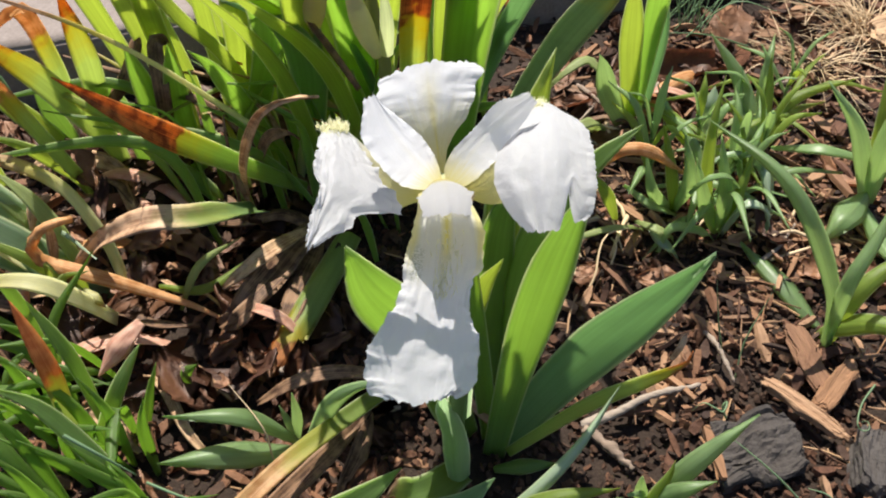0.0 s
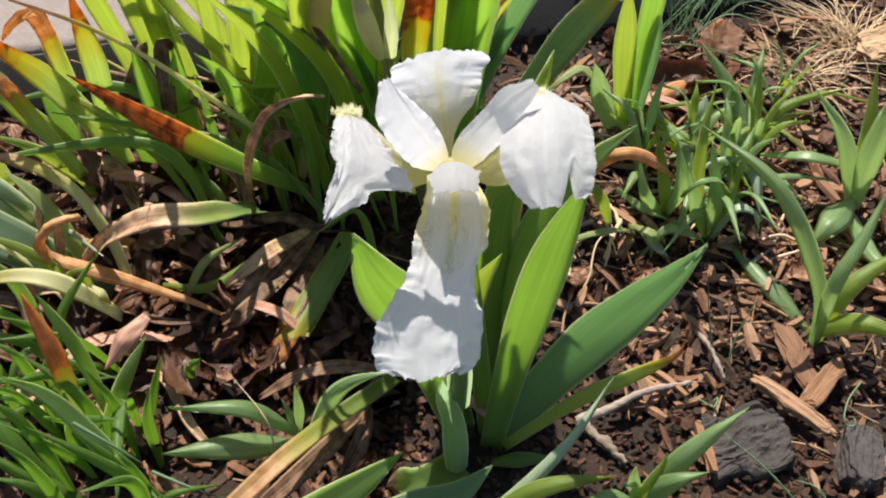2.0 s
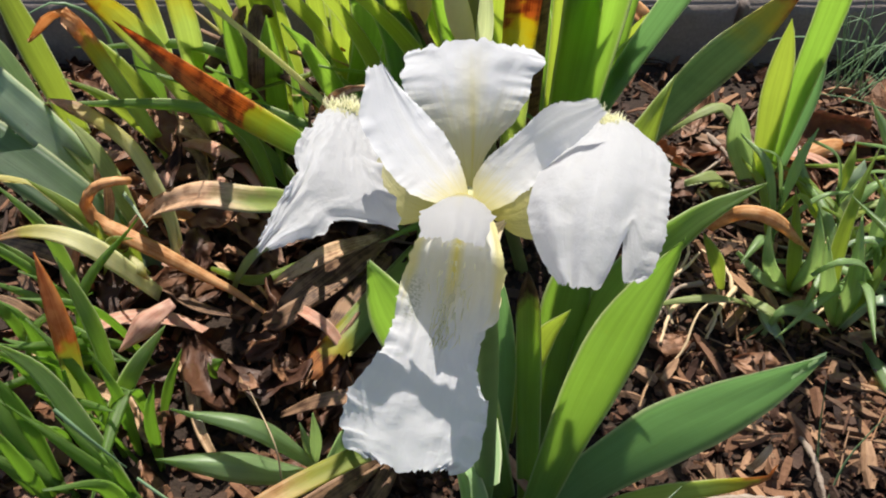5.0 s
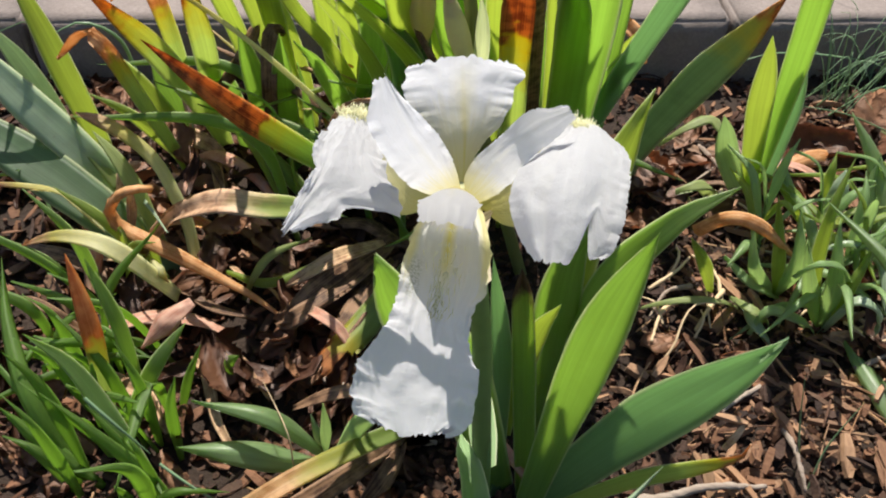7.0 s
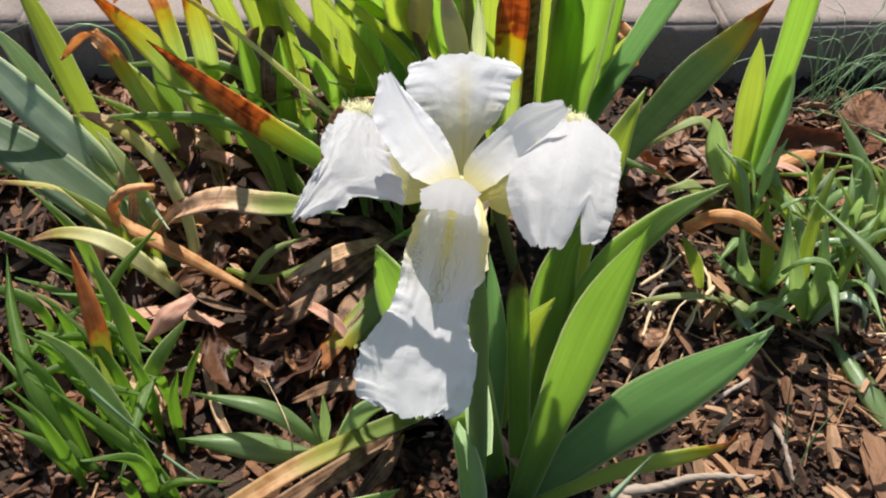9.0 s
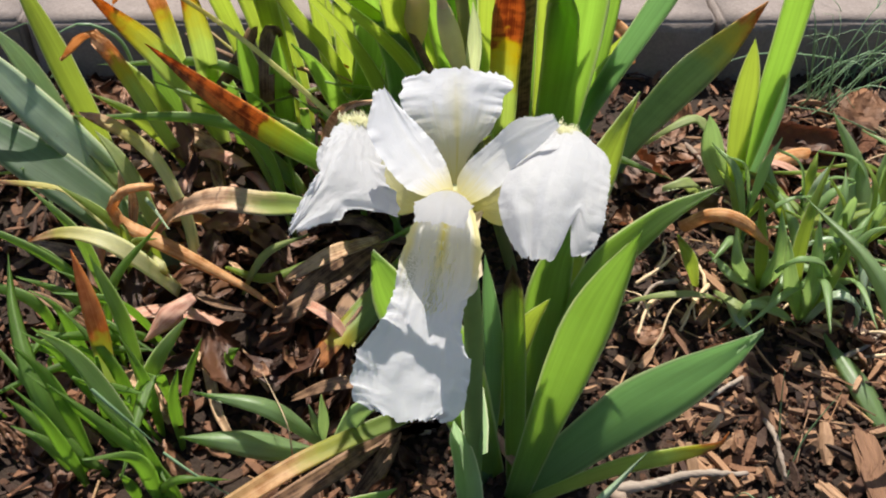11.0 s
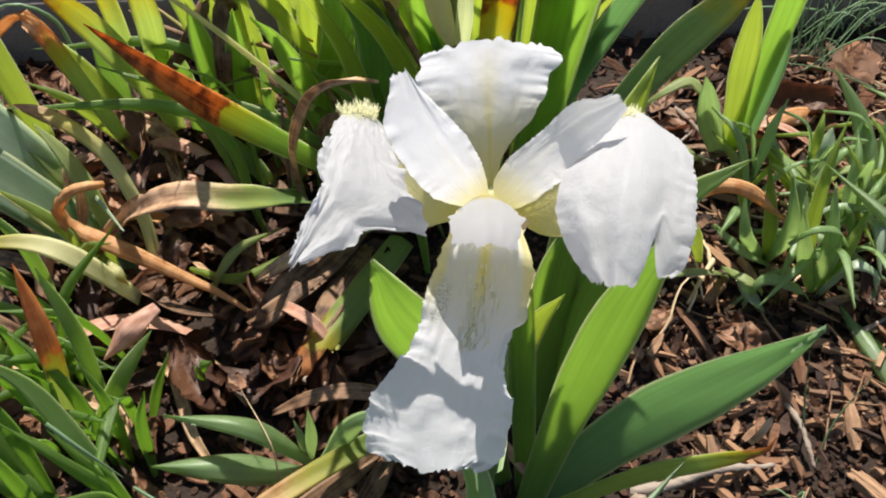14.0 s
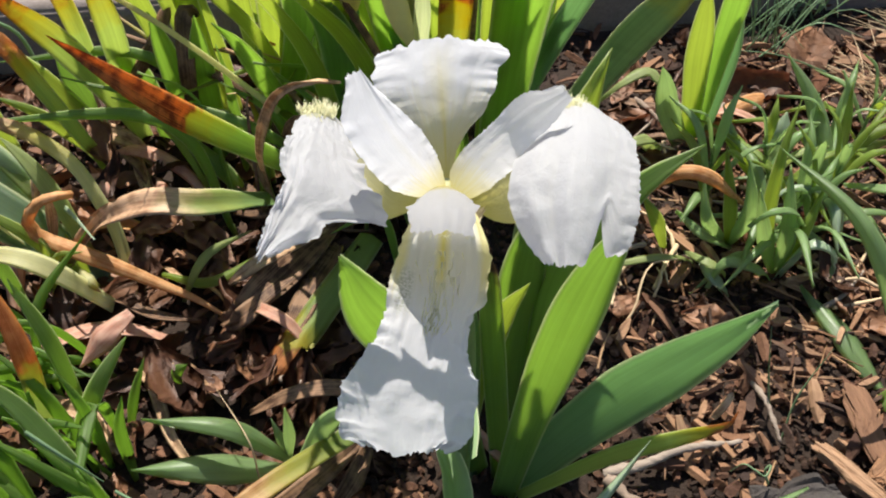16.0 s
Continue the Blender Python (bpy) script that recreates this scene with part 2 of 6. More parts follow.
def rough_material(name, *colours, scale=120.0, rough=0.85, bump=0.6, grain=None, island=True, wide=0.35):
    """Wood, bark, soil or concrete: piece by piece another colour, grain, relief."""
    m, t, bsdf = nodes_of(name)
    place = t.nodes.new("ShaderNodeTexCoord").outputs["Object"]
    if grain:
        turn = t.nodes.new("ShaderNodeMapping")
        turn.inputs["Scale"].default_value = grain
        t.links.new(place, turn.inputs[0])
        place = turn.outputs[0]
    coarse, fine = noise_at(t, place, scale * 0.18, 4.0), noise_at(t, place, scale, 5.0, 0.65)
    pick = t.nodes.new("ShaderNodeNewGeometry").outputs["Random Per Island"] if island else t.nodes.new("ShaderNodeObjectInfo").outputs["Random"]
    n = len(colours)
    base = ramp(t, pick, *[((i + 0.5) / n, c) for i, c in enumerate(colours)])
    dark = blend(t, 1.0, base, (0.45, 0.40, 0.36), "MULTIPLY")
    base = blend(t, maths(t, "MULTIPLY", ramp(t, fine, (0.35, 0.0), (0.7, 1.0)), wide * 2), base, dark)
    base = blend(t, maths(t, "MULTIPLY", ramp(t, coarse, (0.4, 0.0), (0.65, 1.0)), wide), base, dark)
    t.links.new(base, bsdf.inputs["Base Color"])
    bsdf.inputs["Roughness"].default_value = rough
    bumped(t, bsdf, maths(t, "ADD", fine, maths(t, "MULTIPLY", coarse, 2.0)), bump, 0.002)
    return m


SOIL = rough_material("dark_soil", (0.028, 0.016, 0.010), (0.045, 0.027, 0.017), scale=420.0, rough=0.95, bump=1.0)
CRUMB = rough_material("soil_crumbs", (0.0308, 0.0162, 0.00935), (0.066, 0.0333, 0.0187), (0.132, 0.0617, 0.034), scale=500.0, rough=0.95)
CHIP = rough_material("wood_chips", (0.0336, 0.0159, 0.0101), (0.127, 0.0541, 0.0281), (0.268, 0.134, 0.0674), (0.418, 0.242, 0.137), (0.0746, 0.0394, 0.0258), scale=260.0, grain=(1, 1, 1))
CHIP_ONE = rough_material("wood_chip", (0.138, 0.0622, 0.034), (0.323, 0.169, 0.0848), (0.445, 0.271, 0.157), (0.242, 0.125, 0.068), scale=300.0, grain=(0.12, 1, 1), island=False)
FIBRE = rough_material("bark_fibres", (0.115, 0.0525, 0.027), (0.374, 0.197, 0.096), (0.504, 0.321, 0.174), (0.302, 0.177, 0.102), scale=300.0)
LITTER = rough_material("dead_leaf", (0.0734, 0.0291, 0.0143), (0.186, 0.0791, 0.0374), (0.411, 0.21, 0.112), (0.108, 0.0444, 0.021), scale=150.0, rough=0.55, island=False, wide=0.24)
LITTER_BITS = rough_material("leaf_litter_bits", (0.0431, 0.0179, 0.009), (0.129, 0.0538, 0.0248), (0.293, 0.138, 0.0703), (0.0776, 0.038, 0.0203), scale=200.0, rough=0.8)
CHAR = rough_material("weathered_bark", (0.06, 0.05, 0.045), (0.085, 0.075, 0.068), scale=150.0, island=False, bump=1.0)
RED_BARK = rough_material("red_brown_bark", (0.26, 0.11, 0.055), (0.40, 0.2, 0.11), scale=140.0, island=False, bump=0.8)
GREY_WOOD = rough_material("grey_wood", (0.40, 0.33, 0.27), (0.34, 0.26, 0.2), scale=200.0, grain=(0.15, 1, 1), island=False)
CONCRETE = rough_material("concrete", (0.245, 0.205, 0.188), (0.28, 0.235, 0.21), scale=300.0, rough=0.9, bump=0.4, island=False, wide=0.22)
PETAL = petal_material("white_petal", 0.05, strength=0.45)
HAFT = petal_material("white_petal_yellow_base", 0.46, midrib=0.9, strength=0.30, share=0.58, rib_span=(0.22, 0.36), rib_wide=0.12, wash=0.26, flaps=0.65, blotch=0.55, tint=(0.86, 0.76, 0.15))
HAFT_SIDE = petal_material("veined_yellow_haft", 1.2, strength=0.6, share=0.5, tint=(0.66, 0.58, 0.10))
STANDARD_WHITE = petal_material("white_standard", 0.72, midrib=0.85, strength=0.2, share=0.68, rib_span=(0.3, 1.05), rib_wide=0.15, wash=0.9)
STYLE_WHITE = petal_material("white_style_arm", 0.30, midrib=0.10, strength=0.15, share=0.74, wash=0.8)


def plain(name, colour, rough=0.5, share=0.0, through=None):
    m, t, bsdf = nodes_of(name)
    place = t.nodes.new("ShaderNodeTexCoord").outputs["Object"]
    base = blend(t, noise_at(t, place, 130.0, 3.0), tuple(c * 0.8 for c in colour), tuple(min(1, c * 1.2) for c in colour))
    t.links.new(base, bsdf.inputs["Base Color"])
    bsdf.inputs["Roughness"].default_value = rough
    if share:
        sheet(t, bsdf, base, blend(t, 0.5, through, through), share)
    return m


BEARD = plain("yellow_beard", (0.96, 0.93, 0.62), 0.6, 0.45, (0.99, 0.97, 0.70))
STEM_GREEN = plain("stem_green", (0.16, 0.27, 0.09), 0.42, 0.2, (0.35, 0.5, 0.1))
BUD_GREEN = plain("bud_green", (0.62, 0.62, 0.33), 0.5, 0.35, (0.72, 0.70, 0.32))
STEM_OLIVE = plain("stem_olive", (0.20, 0.22, 0.07), 0.42, 0.2, (0.35, 0.42, 0.1))
BUD_PALE = plain("papery_bud", (0.72, 0.62, 0.46), 0.6, 0.55, (0.85, 0.72, 0.5))
GRASS = plain("blue_green_grass", (0.22, 0.34, 0.19), 0.45, 0.3, (0.45, 0.6, 0.3))
GRASS_DRY = plain("dry_grass", (0.62, 0.46, 0.28), 0.7)
TAN_WOOD = rough_material("tan_split_wood", (0.58, 0.38, 0.22), (0.66, 0.46, 0.28), scale=220.0, grain=(0.15, 1, 1), island=False)


# ---- shapes ----
def part(name, bm, material, parent=None, label="", smooth=True):
    mesh = bpy.data.meshes.new(name)
    bm.to_mesh(mesh)
    bm.free()
    mesh.materials.append(material)
    if smooth:
        mesh.polygons.foreach_set("use_smooth", [True] * len(mesh.polygons))
    ob = new(name, mesh)
    if parent:
        ob.parent = parent
    return tagged(ob, label) if label else ob


def thing(name, label, category, group="", kind="", at=(0, 0, 0)):
    ob = tagged(new(name), label, category, group, kind)
    ob.location = at
    bpy.context.view_layer.update()
    return ob


def spline(points, n):
    """n points and directions along a smooth curve through the given ones."""
    p = [Vector(q) for q in points]
    p = [p[0] * 2 - p[1], *p, p[-1] * 2 - p[-2]]
    curve, dense = [], 6 * n
    for i in range(dense):
        u = i / (dense - 1) * (len(p) - 3)
        k = min(int(u), len(p) - 4)
        s = u - k
        a, b, c, d = p[k : k + 4]
        curve.append(0.5 * (2 * b + (c - a) * s + (2 * a - 5 * b + 4 * c - d) * s * s + (3 * b - a - 3 * c + d) * s**3))
    run = [0.0]
    for a, b in zip(curve, curve[1:]):
        run.append(run[-1] + (b - a).length)
    even = np.interp(np.linspace(0, run[-1], n), run, range(dense))
    curve = [curve[int(e)].lerp(curve[min(int(e) + 1, dense - 1)], e - int(e)) for e in even]
    ways = [(curve[min(i + 1, n - 1)] - curve[max(i - 1, 0)]).normalized() for i in range(n)]
    return curve, ways


def profile_width(kind, v):
    if kind == "bent":
        return 1.0 - 0.75 * max(0.0, (v - 0.55) / 0.45)
    if kind == "lance":
        return 0.08 + 0.92 * min(1.0, v / 0.5) - 0.55 * max(0.0, (v - 0.6) / 0.4)
    if kind == "dry":
        return max(0.03, math.sin(math.pi * (0.05 + 0.92 * v)) ** 0.6)
    if kind == "strap":
        return (0.85 + 0.15 * math.sin(math.pi * v)) * (1.0 if v < 0.85 else max(0.06, 1 - ((v - 0.85) / 0.15) ** 2 * 0.9))
    if kind == "lily":
        return max(0.03, (0.45 + 0.55 * min(1, v / 0.4)) * (1 - max(0, (v - 0.45) / 0.55) ** 1.7))
    if kind == "stem":
        return 1.0 - 0.5 * v
    if kind == "tall":
        return (0.8 + 0.2 * min(1, v / 0.5)) * (1 - max(0, (v - 0.82) / 0.18) ** 2 * 0.8)
    if kind == "point":
        return max(0.02, (0.72 + 0.28 * min(1, v / 0.45)) * (1 - max(0, (v - 0.40) / 0.60) ** 1.8))
    if kind == "broad":
        return max(0.02, (0.6 + 0.4 * min(1, v / 0.5)) * (1 - max(0, (v - 0.66) / 0.34) ** 1.8))
    return max(0.02, (0.72 + 0.28 * min(1, v / 0.5)) * (1 - max(0, (v - 0.52) / 0.48) ** 2.2))


def blade(points, width, face, kind, seed, twist=None):
    """A leaf: a lens-shaped section swept along a curve, folded a little along its middle, gently wavy."""
    rng = random.Random(seed)
    n, k = 22, 7
    curve, ways = spline(points, n)
    size = (curve[0] - curve[-1]).length
    thick = 0.0014 if kind in ("iris", "tall", "point", "broad") else 0.0009
    fold = {"iris": 0.05, "tall": 0.05, "point": 0.05, "broad": 0.05, "lily": 0.20, "strap": 0.16, "dry": 0.16, "bent": 0.22, "lance": 0.10, "stem": 0.0}[kind] * rng.choice((1, 1, -1) if kind != "lily" else (-1,))
    skew = rng.uniform(-0.25, 0.25) if kind == "iris" else 0.0
    twist = twist or rng.uniform(-0.22, 0.22)
    bm = bmesh.new()
    uv = bm.loops.layers.uv.new("UVMap")
    rows, place = [], {}
    for i, (c, w) in enumerate(zip(curve, ways)):
        v = i / (n - 1)
        side = Vector(face).cross(w).normalized()
        up = w.cross(side).normalized()
        turn = twist * (v - 0.3)
        side, up = side * math.cos(turn) + up * math.sin(turn), up * math.cos(turn) - side * math.sin(turn)
        half = width / 2 * profile_width(kind, v)
        shift = skew * width * max(0.0, v - 0.55) * (1 - v) * 4
        row = []
        for j in range(2 * k - 2):
            s = j / (k - 1) * 2 - 1 if j < k else 1 - (j - k + 1) / (k - 1) * 2
            lens = math.sqrt(max(0.0, 1 - s * s)) * thick / 2 * (1.3 - v) * (1 if j < k else -1)
            wave = noise.noise(Vector((s * 1.5 + seed, v * 5, seed * 0.7))) * width * {"strap": 0.24, "dry": 0.24, "bent": 0.26, "lance": 0.2}.get(kind, 0.07) * v
            nick = 1 + 0.025 * noise.noise(Vector((v * 40, s, seed)))
            q = c + side * (s * half * nick + shift) + up * (lens + fold * width * (abs(s) - 0.5) + wave)
            vert = bm.verts.new(q)
            place[vert] = ((s + 1) / 2, v)
            row.append(vert)
        rows.append(row)
    m = 2 * k - 2
    for a, b in zip(rows, rows[1:]):
        for j in range(m):
            bm.faces.new((a[j], a[(j + 1) % m], b[(j + 1) % m], b[j]))
    bm.faces.new(rows[0][::-1])
    bm.faces.new(rows[-1])
    for f in bm.faces:
        for loop in f.loops:
            loop[uv].uv = place[loop.vert]
    return bm


def tube(points, radii, n=20, sides=10):
    """A round stalk along a curve."""
    curve, ways = spline(points, n)
    bm = bmesh.new()
    rows = []
    for i, (c, w) in enumerate(zip(curve, ways)):
        u = i / (n - 1) * (len(radii) - 1)
        a = min(int(u), len(radii) - 2)
        r = radii[a] + (radii[a + 1] - radii[a]) * (u - a)
        x = w.orthogonal().normalized() if i == 0 else (x - w * x.dot(w)).normalized()
        y = w.cross(x)
        rows.append([bm.verts.new(c + (x * math.cos(2 * math.pi * j / sides) + y * math.sin(2 * math.pi * j / sides)) * r) for j in range(sides)])
    for a, b in zip(rows, rows[1:]):
        for j in range(sides):
            bm.faces.new((a[j], a[(j + 1) % sides], b[(j + 1) % sides], b[j]))
    bm.faces.new(rows[0][::-1])
    bm.faces.new(rows[-1])
    return bm


def eased(v, stations, values):
    """A smooth profile through the stations."""
    k = max(0, min(len(stations) - 2, int(np.searchsorted(stations, v)) - 1))
    u = min(1.0, max(0.0, (v - stations[k]) / (stations[k + 1] - stations[k])))
    a, b, c, d = (values[max(0, min(len(values) - 1, k + i))] for i in (-1, 0, 1, 2))
    return 0.5 * (2 * b + (c - a) * u + (2 * a - 5 * b + 4 * c - d) * u * u + (3 * b - a - 3 * c + d) * u**3)


def petal(spine, widths, face, cup=0.15, ruffle=0.10, ragged=0.05, crumple=1.0, pleat=0.08, tip=0.12, frill=0.0, fray=0.0, ribs=0.0, notches=(), seed=0, n=84, k=43, bm=None, along=(0.0, 1.0)):
    """A petal: a curved sheet along its spine, cupped across it, with low ribs, a ruffled rim and a frayed end."""
    curve, ways = spline(spine, n)
    bm = bm or bmesh.new()
    uv = bm.loops.layers.uv.active or bm.loops.layers.uv.new("UVMap")
    widest, stations = max(w[1] + w[2] for w in widths), [w[0] for w in widths]
    lefts, rights, girths = [w[1] for w in widths], [w[2] for w in widths], [w[1] + w[2] for w in widths]
    grid, place = [], {}
    for i, (c, way) in enumerate(zip(curve, ways)):
        v = i / (n - 1)
        left, right = eased(v, stations, lefts), eased(v, stations, rights)
        girth = np.mean([np.interp(v + 0.03 * d, stations, girths) for d in range(-6, 7)])
        side = Vector(face).cross(way).normalized()
        up = way.cross(side).normalized()
        row = []
        for j in range(k):
            s = math.sin(math.pi / 2 * (j / (k - 1) * 2 - 1)) * 0.5 + (j / (k - 1) * 2 - 1) * 0.5
            rim = abs(s) ** 2.5
            half = right if s > 0 else left
            r = half * (1 + ragged * rim * noise.noise(Vector((v * 13, seed + (5 if s > 0 else 0), 0))) + 0.3 * ragged * rim * noise.noise(Vector((v * 45, seed, s * 2))))
            r += fray * widest * abs(s) ** 6 * min(1.0, 4 * v) * noise.noise(Vector((v * 70, seed * 3, s)))
            lift = cup * 0.5 * girth * (1 - s * s) + pleat * widest * v * noise.noise(Vector((s * 2.6 + seed, v * 1.3, seed * 1.7))) + ruffle * widest * v * (0.25 + rim) * noise.noise(Vector((s * 1.9 + seed * 3, v * 4.0, seed)))
            lift += frill * widest * min(1.0, 3 * v) * abs(s) ** 4 * (noise.noise(Vector((v * 15, seed * 5 + (9 if s > 0 else 0), s * 0.5))) + 0.5 * noise.noise(Vector((v * 34, seed * 7, s))))
            lift += crumple * widest * (0.035 * noise.noise(Vector((s * 4, v * 8, seed + 9))) * v + 0.014 * noise.noise(Vector((s * 9, v * 16, seed + 4))))
            lift += ribs * widest * 0.01 * noise.noise(Vector((s * 16 * (1.2 - 0.4 * v), v * 2.2, seed + 31)))
            end = max(0.0, (v - 0.86) / 0.14) ** 2 * widest * (tip * noise.noise(Vector((s * 3.1, seed * 2, 1))) + 0.7 * ragged * noise.noise(Vector((s * 8.3, seed, 2))) + (0.5 * ragged + fray) * noise.noise(Vector((s * 23, seed, 5))) - 0.05 * s * s)
            for at, wide, deep in notches:
                end -= widest * deep * math.exp(-(((s - at) / wide) ** 2)) * max(0.0, (v - 0.45) / 0.55) ** 2
            vert = bm.verts.new(c + side * s * r + up * lift + way * end)
            place[vert] = ((s + 1) / 2, along[0] + (along[1] - along[0]) * v)
            row.append(vert)
        grid.append(row)
    for p, q in zip(grid, grid[1:]):
        for j in range(k - 1):
            for loop in bm.faces.new((p[j], p[j + 1], q[j + 1], q[j])).loops:
                loop[uv].uv = place[loop.vert]
    return bm


def hairs(spots, length, seed):
    """A beard: many fine curved hairs that stand on the given spots (place, direction, side)."""
    rng = random.Random(seed)
    bm = bmesh.new()
    for at, way, side in spots:
        bend = side * rng.uniform(-0.6, 0.6)
        long, r = length * rng.uniform(0.6, 1.2), 0.00014
        p0, p1, p2 = at, at + way * long * 0.5, at + way * long + bend * long * 0.5
        x = way.orthogonal().normalized()
        y = way.cross(x).normalized()
        ring = [[bm.verts.new(p + (x * math.cos(2.1 * j) + y * math.sin(2.1 * j)) * q) for j in range(3)] for p, q in ((p0, r), (p1, r * 0.9))]
        tip = bm.verts.new(p2)
        for j in range(3):
            bm.faces.new((ring[0][j], ring[0][(j + 1) % 3], ring[1][(j + 1) % 3], ring[1][j]))
            bm.faces.new((ring[1][j], ring[1][(j + 1) % 3], tip))
    return bm


def splinter(rng, long, wide, thick):
    """Corners and faces of one chip of wood: a split, tapered, slightly bent piece."""
    stations = 4
    verts, faces = [], []
    bend, skew = rng.uniform(-0.12, 0.12) * long, rng.uniform(-0.3, 0.3) * wide
    for i in range(stations):
        u = i / (stations - 1)
        half = wide / 2 * (1 - 0.55 * abs(2 * u - 1) ** 2 * rng.uniform(0.5, 1.3)) * rng.uniform(0.85, 1.1)
        z = bend * math.sin(math.pi * u)
        for y, h in ((-half, -thick / 2), (half, -thick / 2 * rng.uniform(0.3, 1)), (half * rng.uniform(0.7, 1), thick / 2), (-half * rng.uniform(0.7, 1), thick / 2 * rng.uniform(0.5, 1))):
            verts.append((long * (u - 0.5), y + skew * u, z + h))
    for i in range(stations - 1):
        a = 4 * i
        faces += [(a + j, a + (j + 1) % 4, a + 4 + (j + 1) % 4, a + 4 + j) for j in range(4)]
    faces += [(3, 2, 1, 0), tuple(4 * stations - 4 + j for j in range(4))]
    return verts, faces


def scatter(name, material, count, area, sizes, seed, lift=0.004, tilt=0.35, where=None, label="", category=""):
    """Many loose pieces that nobody would count, in one mesh."""
    rng = random.Random(seed)
    verts, faces = [], []
    x0, y0, x1, y1 = area
    placed = 0
    while placed < count:
        x, y = rng.uniform(x0, x1), rng.uniform(y0, y1)
        if where and rng.random() > where(x, y):
            continue
        (l0, l1), (w0, w1), (t0, t1) = sizes
        v, f = splinter(rng, rng.uniform(l0, l1), rng.uniform(w0, w1), rng.uniform(t0, t1))
        m = pose(x, y, ground_height(x, y) + lift * rng.random() ** 1.5, rng.gauss(0, 25), math.degrees(rng.gauss(0, tilt)), rng.uniform(0, 360))
        base = len(verts)
        verts += [tuple(m @ Vector(q)) for q in v]
        faces += [tuple(base + j for j in g) for g in f]
        placed += 1
    mesh = bpy.data.meshes.new(name)
    mesh.from_pydata(verts, [], faces)
    mesh.materials.append(material)
    return tagged(new(name, mesh), label, category, "", "stuff")


def ground_height(x, y):
    return 0.012 * noise.noise(Vector((x * 5, y * 5, 0.3))) + 0.006 * noise.noise(Vector((x * 17, y * 17, 4.0))) - 0.004


def chips_at(x, y):
    """How thickly fresh chips lie: the right side of the bed, thin round the iris."""
    edge = (0.28 if y < 0.5 else 0.19) + 0.06 * noise.noise(Vector((x * 6, y * 6, 2)))
    gaps = 0.36 + 1.6 * noise.noise(Vector((x * 13, y * 13, 7))) + 2.5 * max(0.0, y - 0.52)
    return max(0.02, min(1.0, (x - edge) / 0.10)) * max(0.12, min(1.0, gaps)) if y < 0.845 + 0.38 * x + 0.02 * noise.noise(Vector((x * 9, y * 9, 1))) else 0.0


def litter_at(x, y):
    edge = 0.15 + 0.06 * noise.noise(Vector((x * 7, y * 7, 5)))
    return max(0.05 if y < 0.62 else 0.22, min(1.0, (edge - x) / 0.12)) if y < 0.95 + 0.38 * x else 0.0


# ---- the bed ----
def ground_sheet():
    """One sheet of soil: fine and uneven in the bed, flat out to the horizon."""
    bm = bmesh.new()
    fine = [(-0.9 + 0.02 * i) for i in range(106)]
    xs = [-600, -60, -8, -2, *fine, 2.5, 8, 60, 600]
    ys = [-600, -60, -8, -1.5, *[0.0 + 0.02 * i for i in range(86)], 2.5, 8, 60, 600]
    rows = [[bm.verts.new((x, y, ground_height(x, y) if -0.9 <= x <= 1.2 and 0 <= y <= 1.7 else -0.004)) for x in xs] for y in ys]
    for a, b in zip(rows, rows[1:]):
        for j in range(len(xs) - 1):
            bm.faces.new((a[j], a[j + 1], b[j + 1], b[j]))
    return bm


tagged(part("ground", ground_sheet(), SOIL), "dark moist garden soil under the mulch", "soil", "", "structure")


# ---- the kerb behind the bed ----
def kerb_block(long, deep, high, seed):
    """A concrete edging block with rounded, slightly chipped edges."""
    bm = bmesh.new()
    bmesh.ops.create_cube(bm, size=1.0)
    bmesh.ops.scale(bm, vec=(long, deep, high), verts=bm.verts)
    bmesh.ops.bevel(bm, geom=bm.edges[:], offset=0.0035, segments=3, affect="EDGES")
    bmesh.ops.subdivide_edges(bm, edges=[e for e in bm.edges if e.calc_length() > 0.05], cuts=14, use_grid_fill=True)
    for v in bm.verts:
        v.co += Vector((0.3, 0.5, 0.5)) * 0.003 * noise.noise(v.co * 60 + Vector((seed, 0, 0)))
    return bm


KERB_TURN, KERB_HIGH = 21.0, 0.06
kerb = thing("kerb", "weathered pinkish concrete kerb along the bed", "kerb", "", "structure", at=(0.231, 0.99, 0))
kerb.rotation_euler = (0, 0, radians(KERB_TURN))
for i, (start, end) in enumerate(((-3.71, -2.61), (-2.60, -1.31), (-1.304, -0.656), (-0.65, -0.004), (0.002, 0.60), (0.606, 1.25), (1.256, 2.30), (2.306, 3.40))):
    block = part("kerb_block", kerb_block(end - start, 0.22, 0.16, i), CONCRETE, kerb)
    block.location = ((start + end) / 2, 0.11, KERB_HIGH - 0.08)
    block.rotation_euler = (0, 0, radians((0.1, 0.0, 0.2, -0.1, 0.25, 0.0, 0.1, 0.0)[i]))
path_slab = part("slab", kerb_block(9.0, 1.6, 0.10, 9), CONCRETE)
path_slab.location, path_slab.rotation_euler = (0.02 - 1.025 * math.sin(radians(KERB_TURN)), 0.909 + 1.025 * math.cos(radians(KERB_TURN)), KERB_HIGH - 0.056), (0, 0, radians(KERB_TURN))
path_slab.name = "pavement"
tagged(path_slab, "pale concrete paving behind the kerb", "pavement", "", "structure")


# ---- leaves ----
SERIAL = [0]


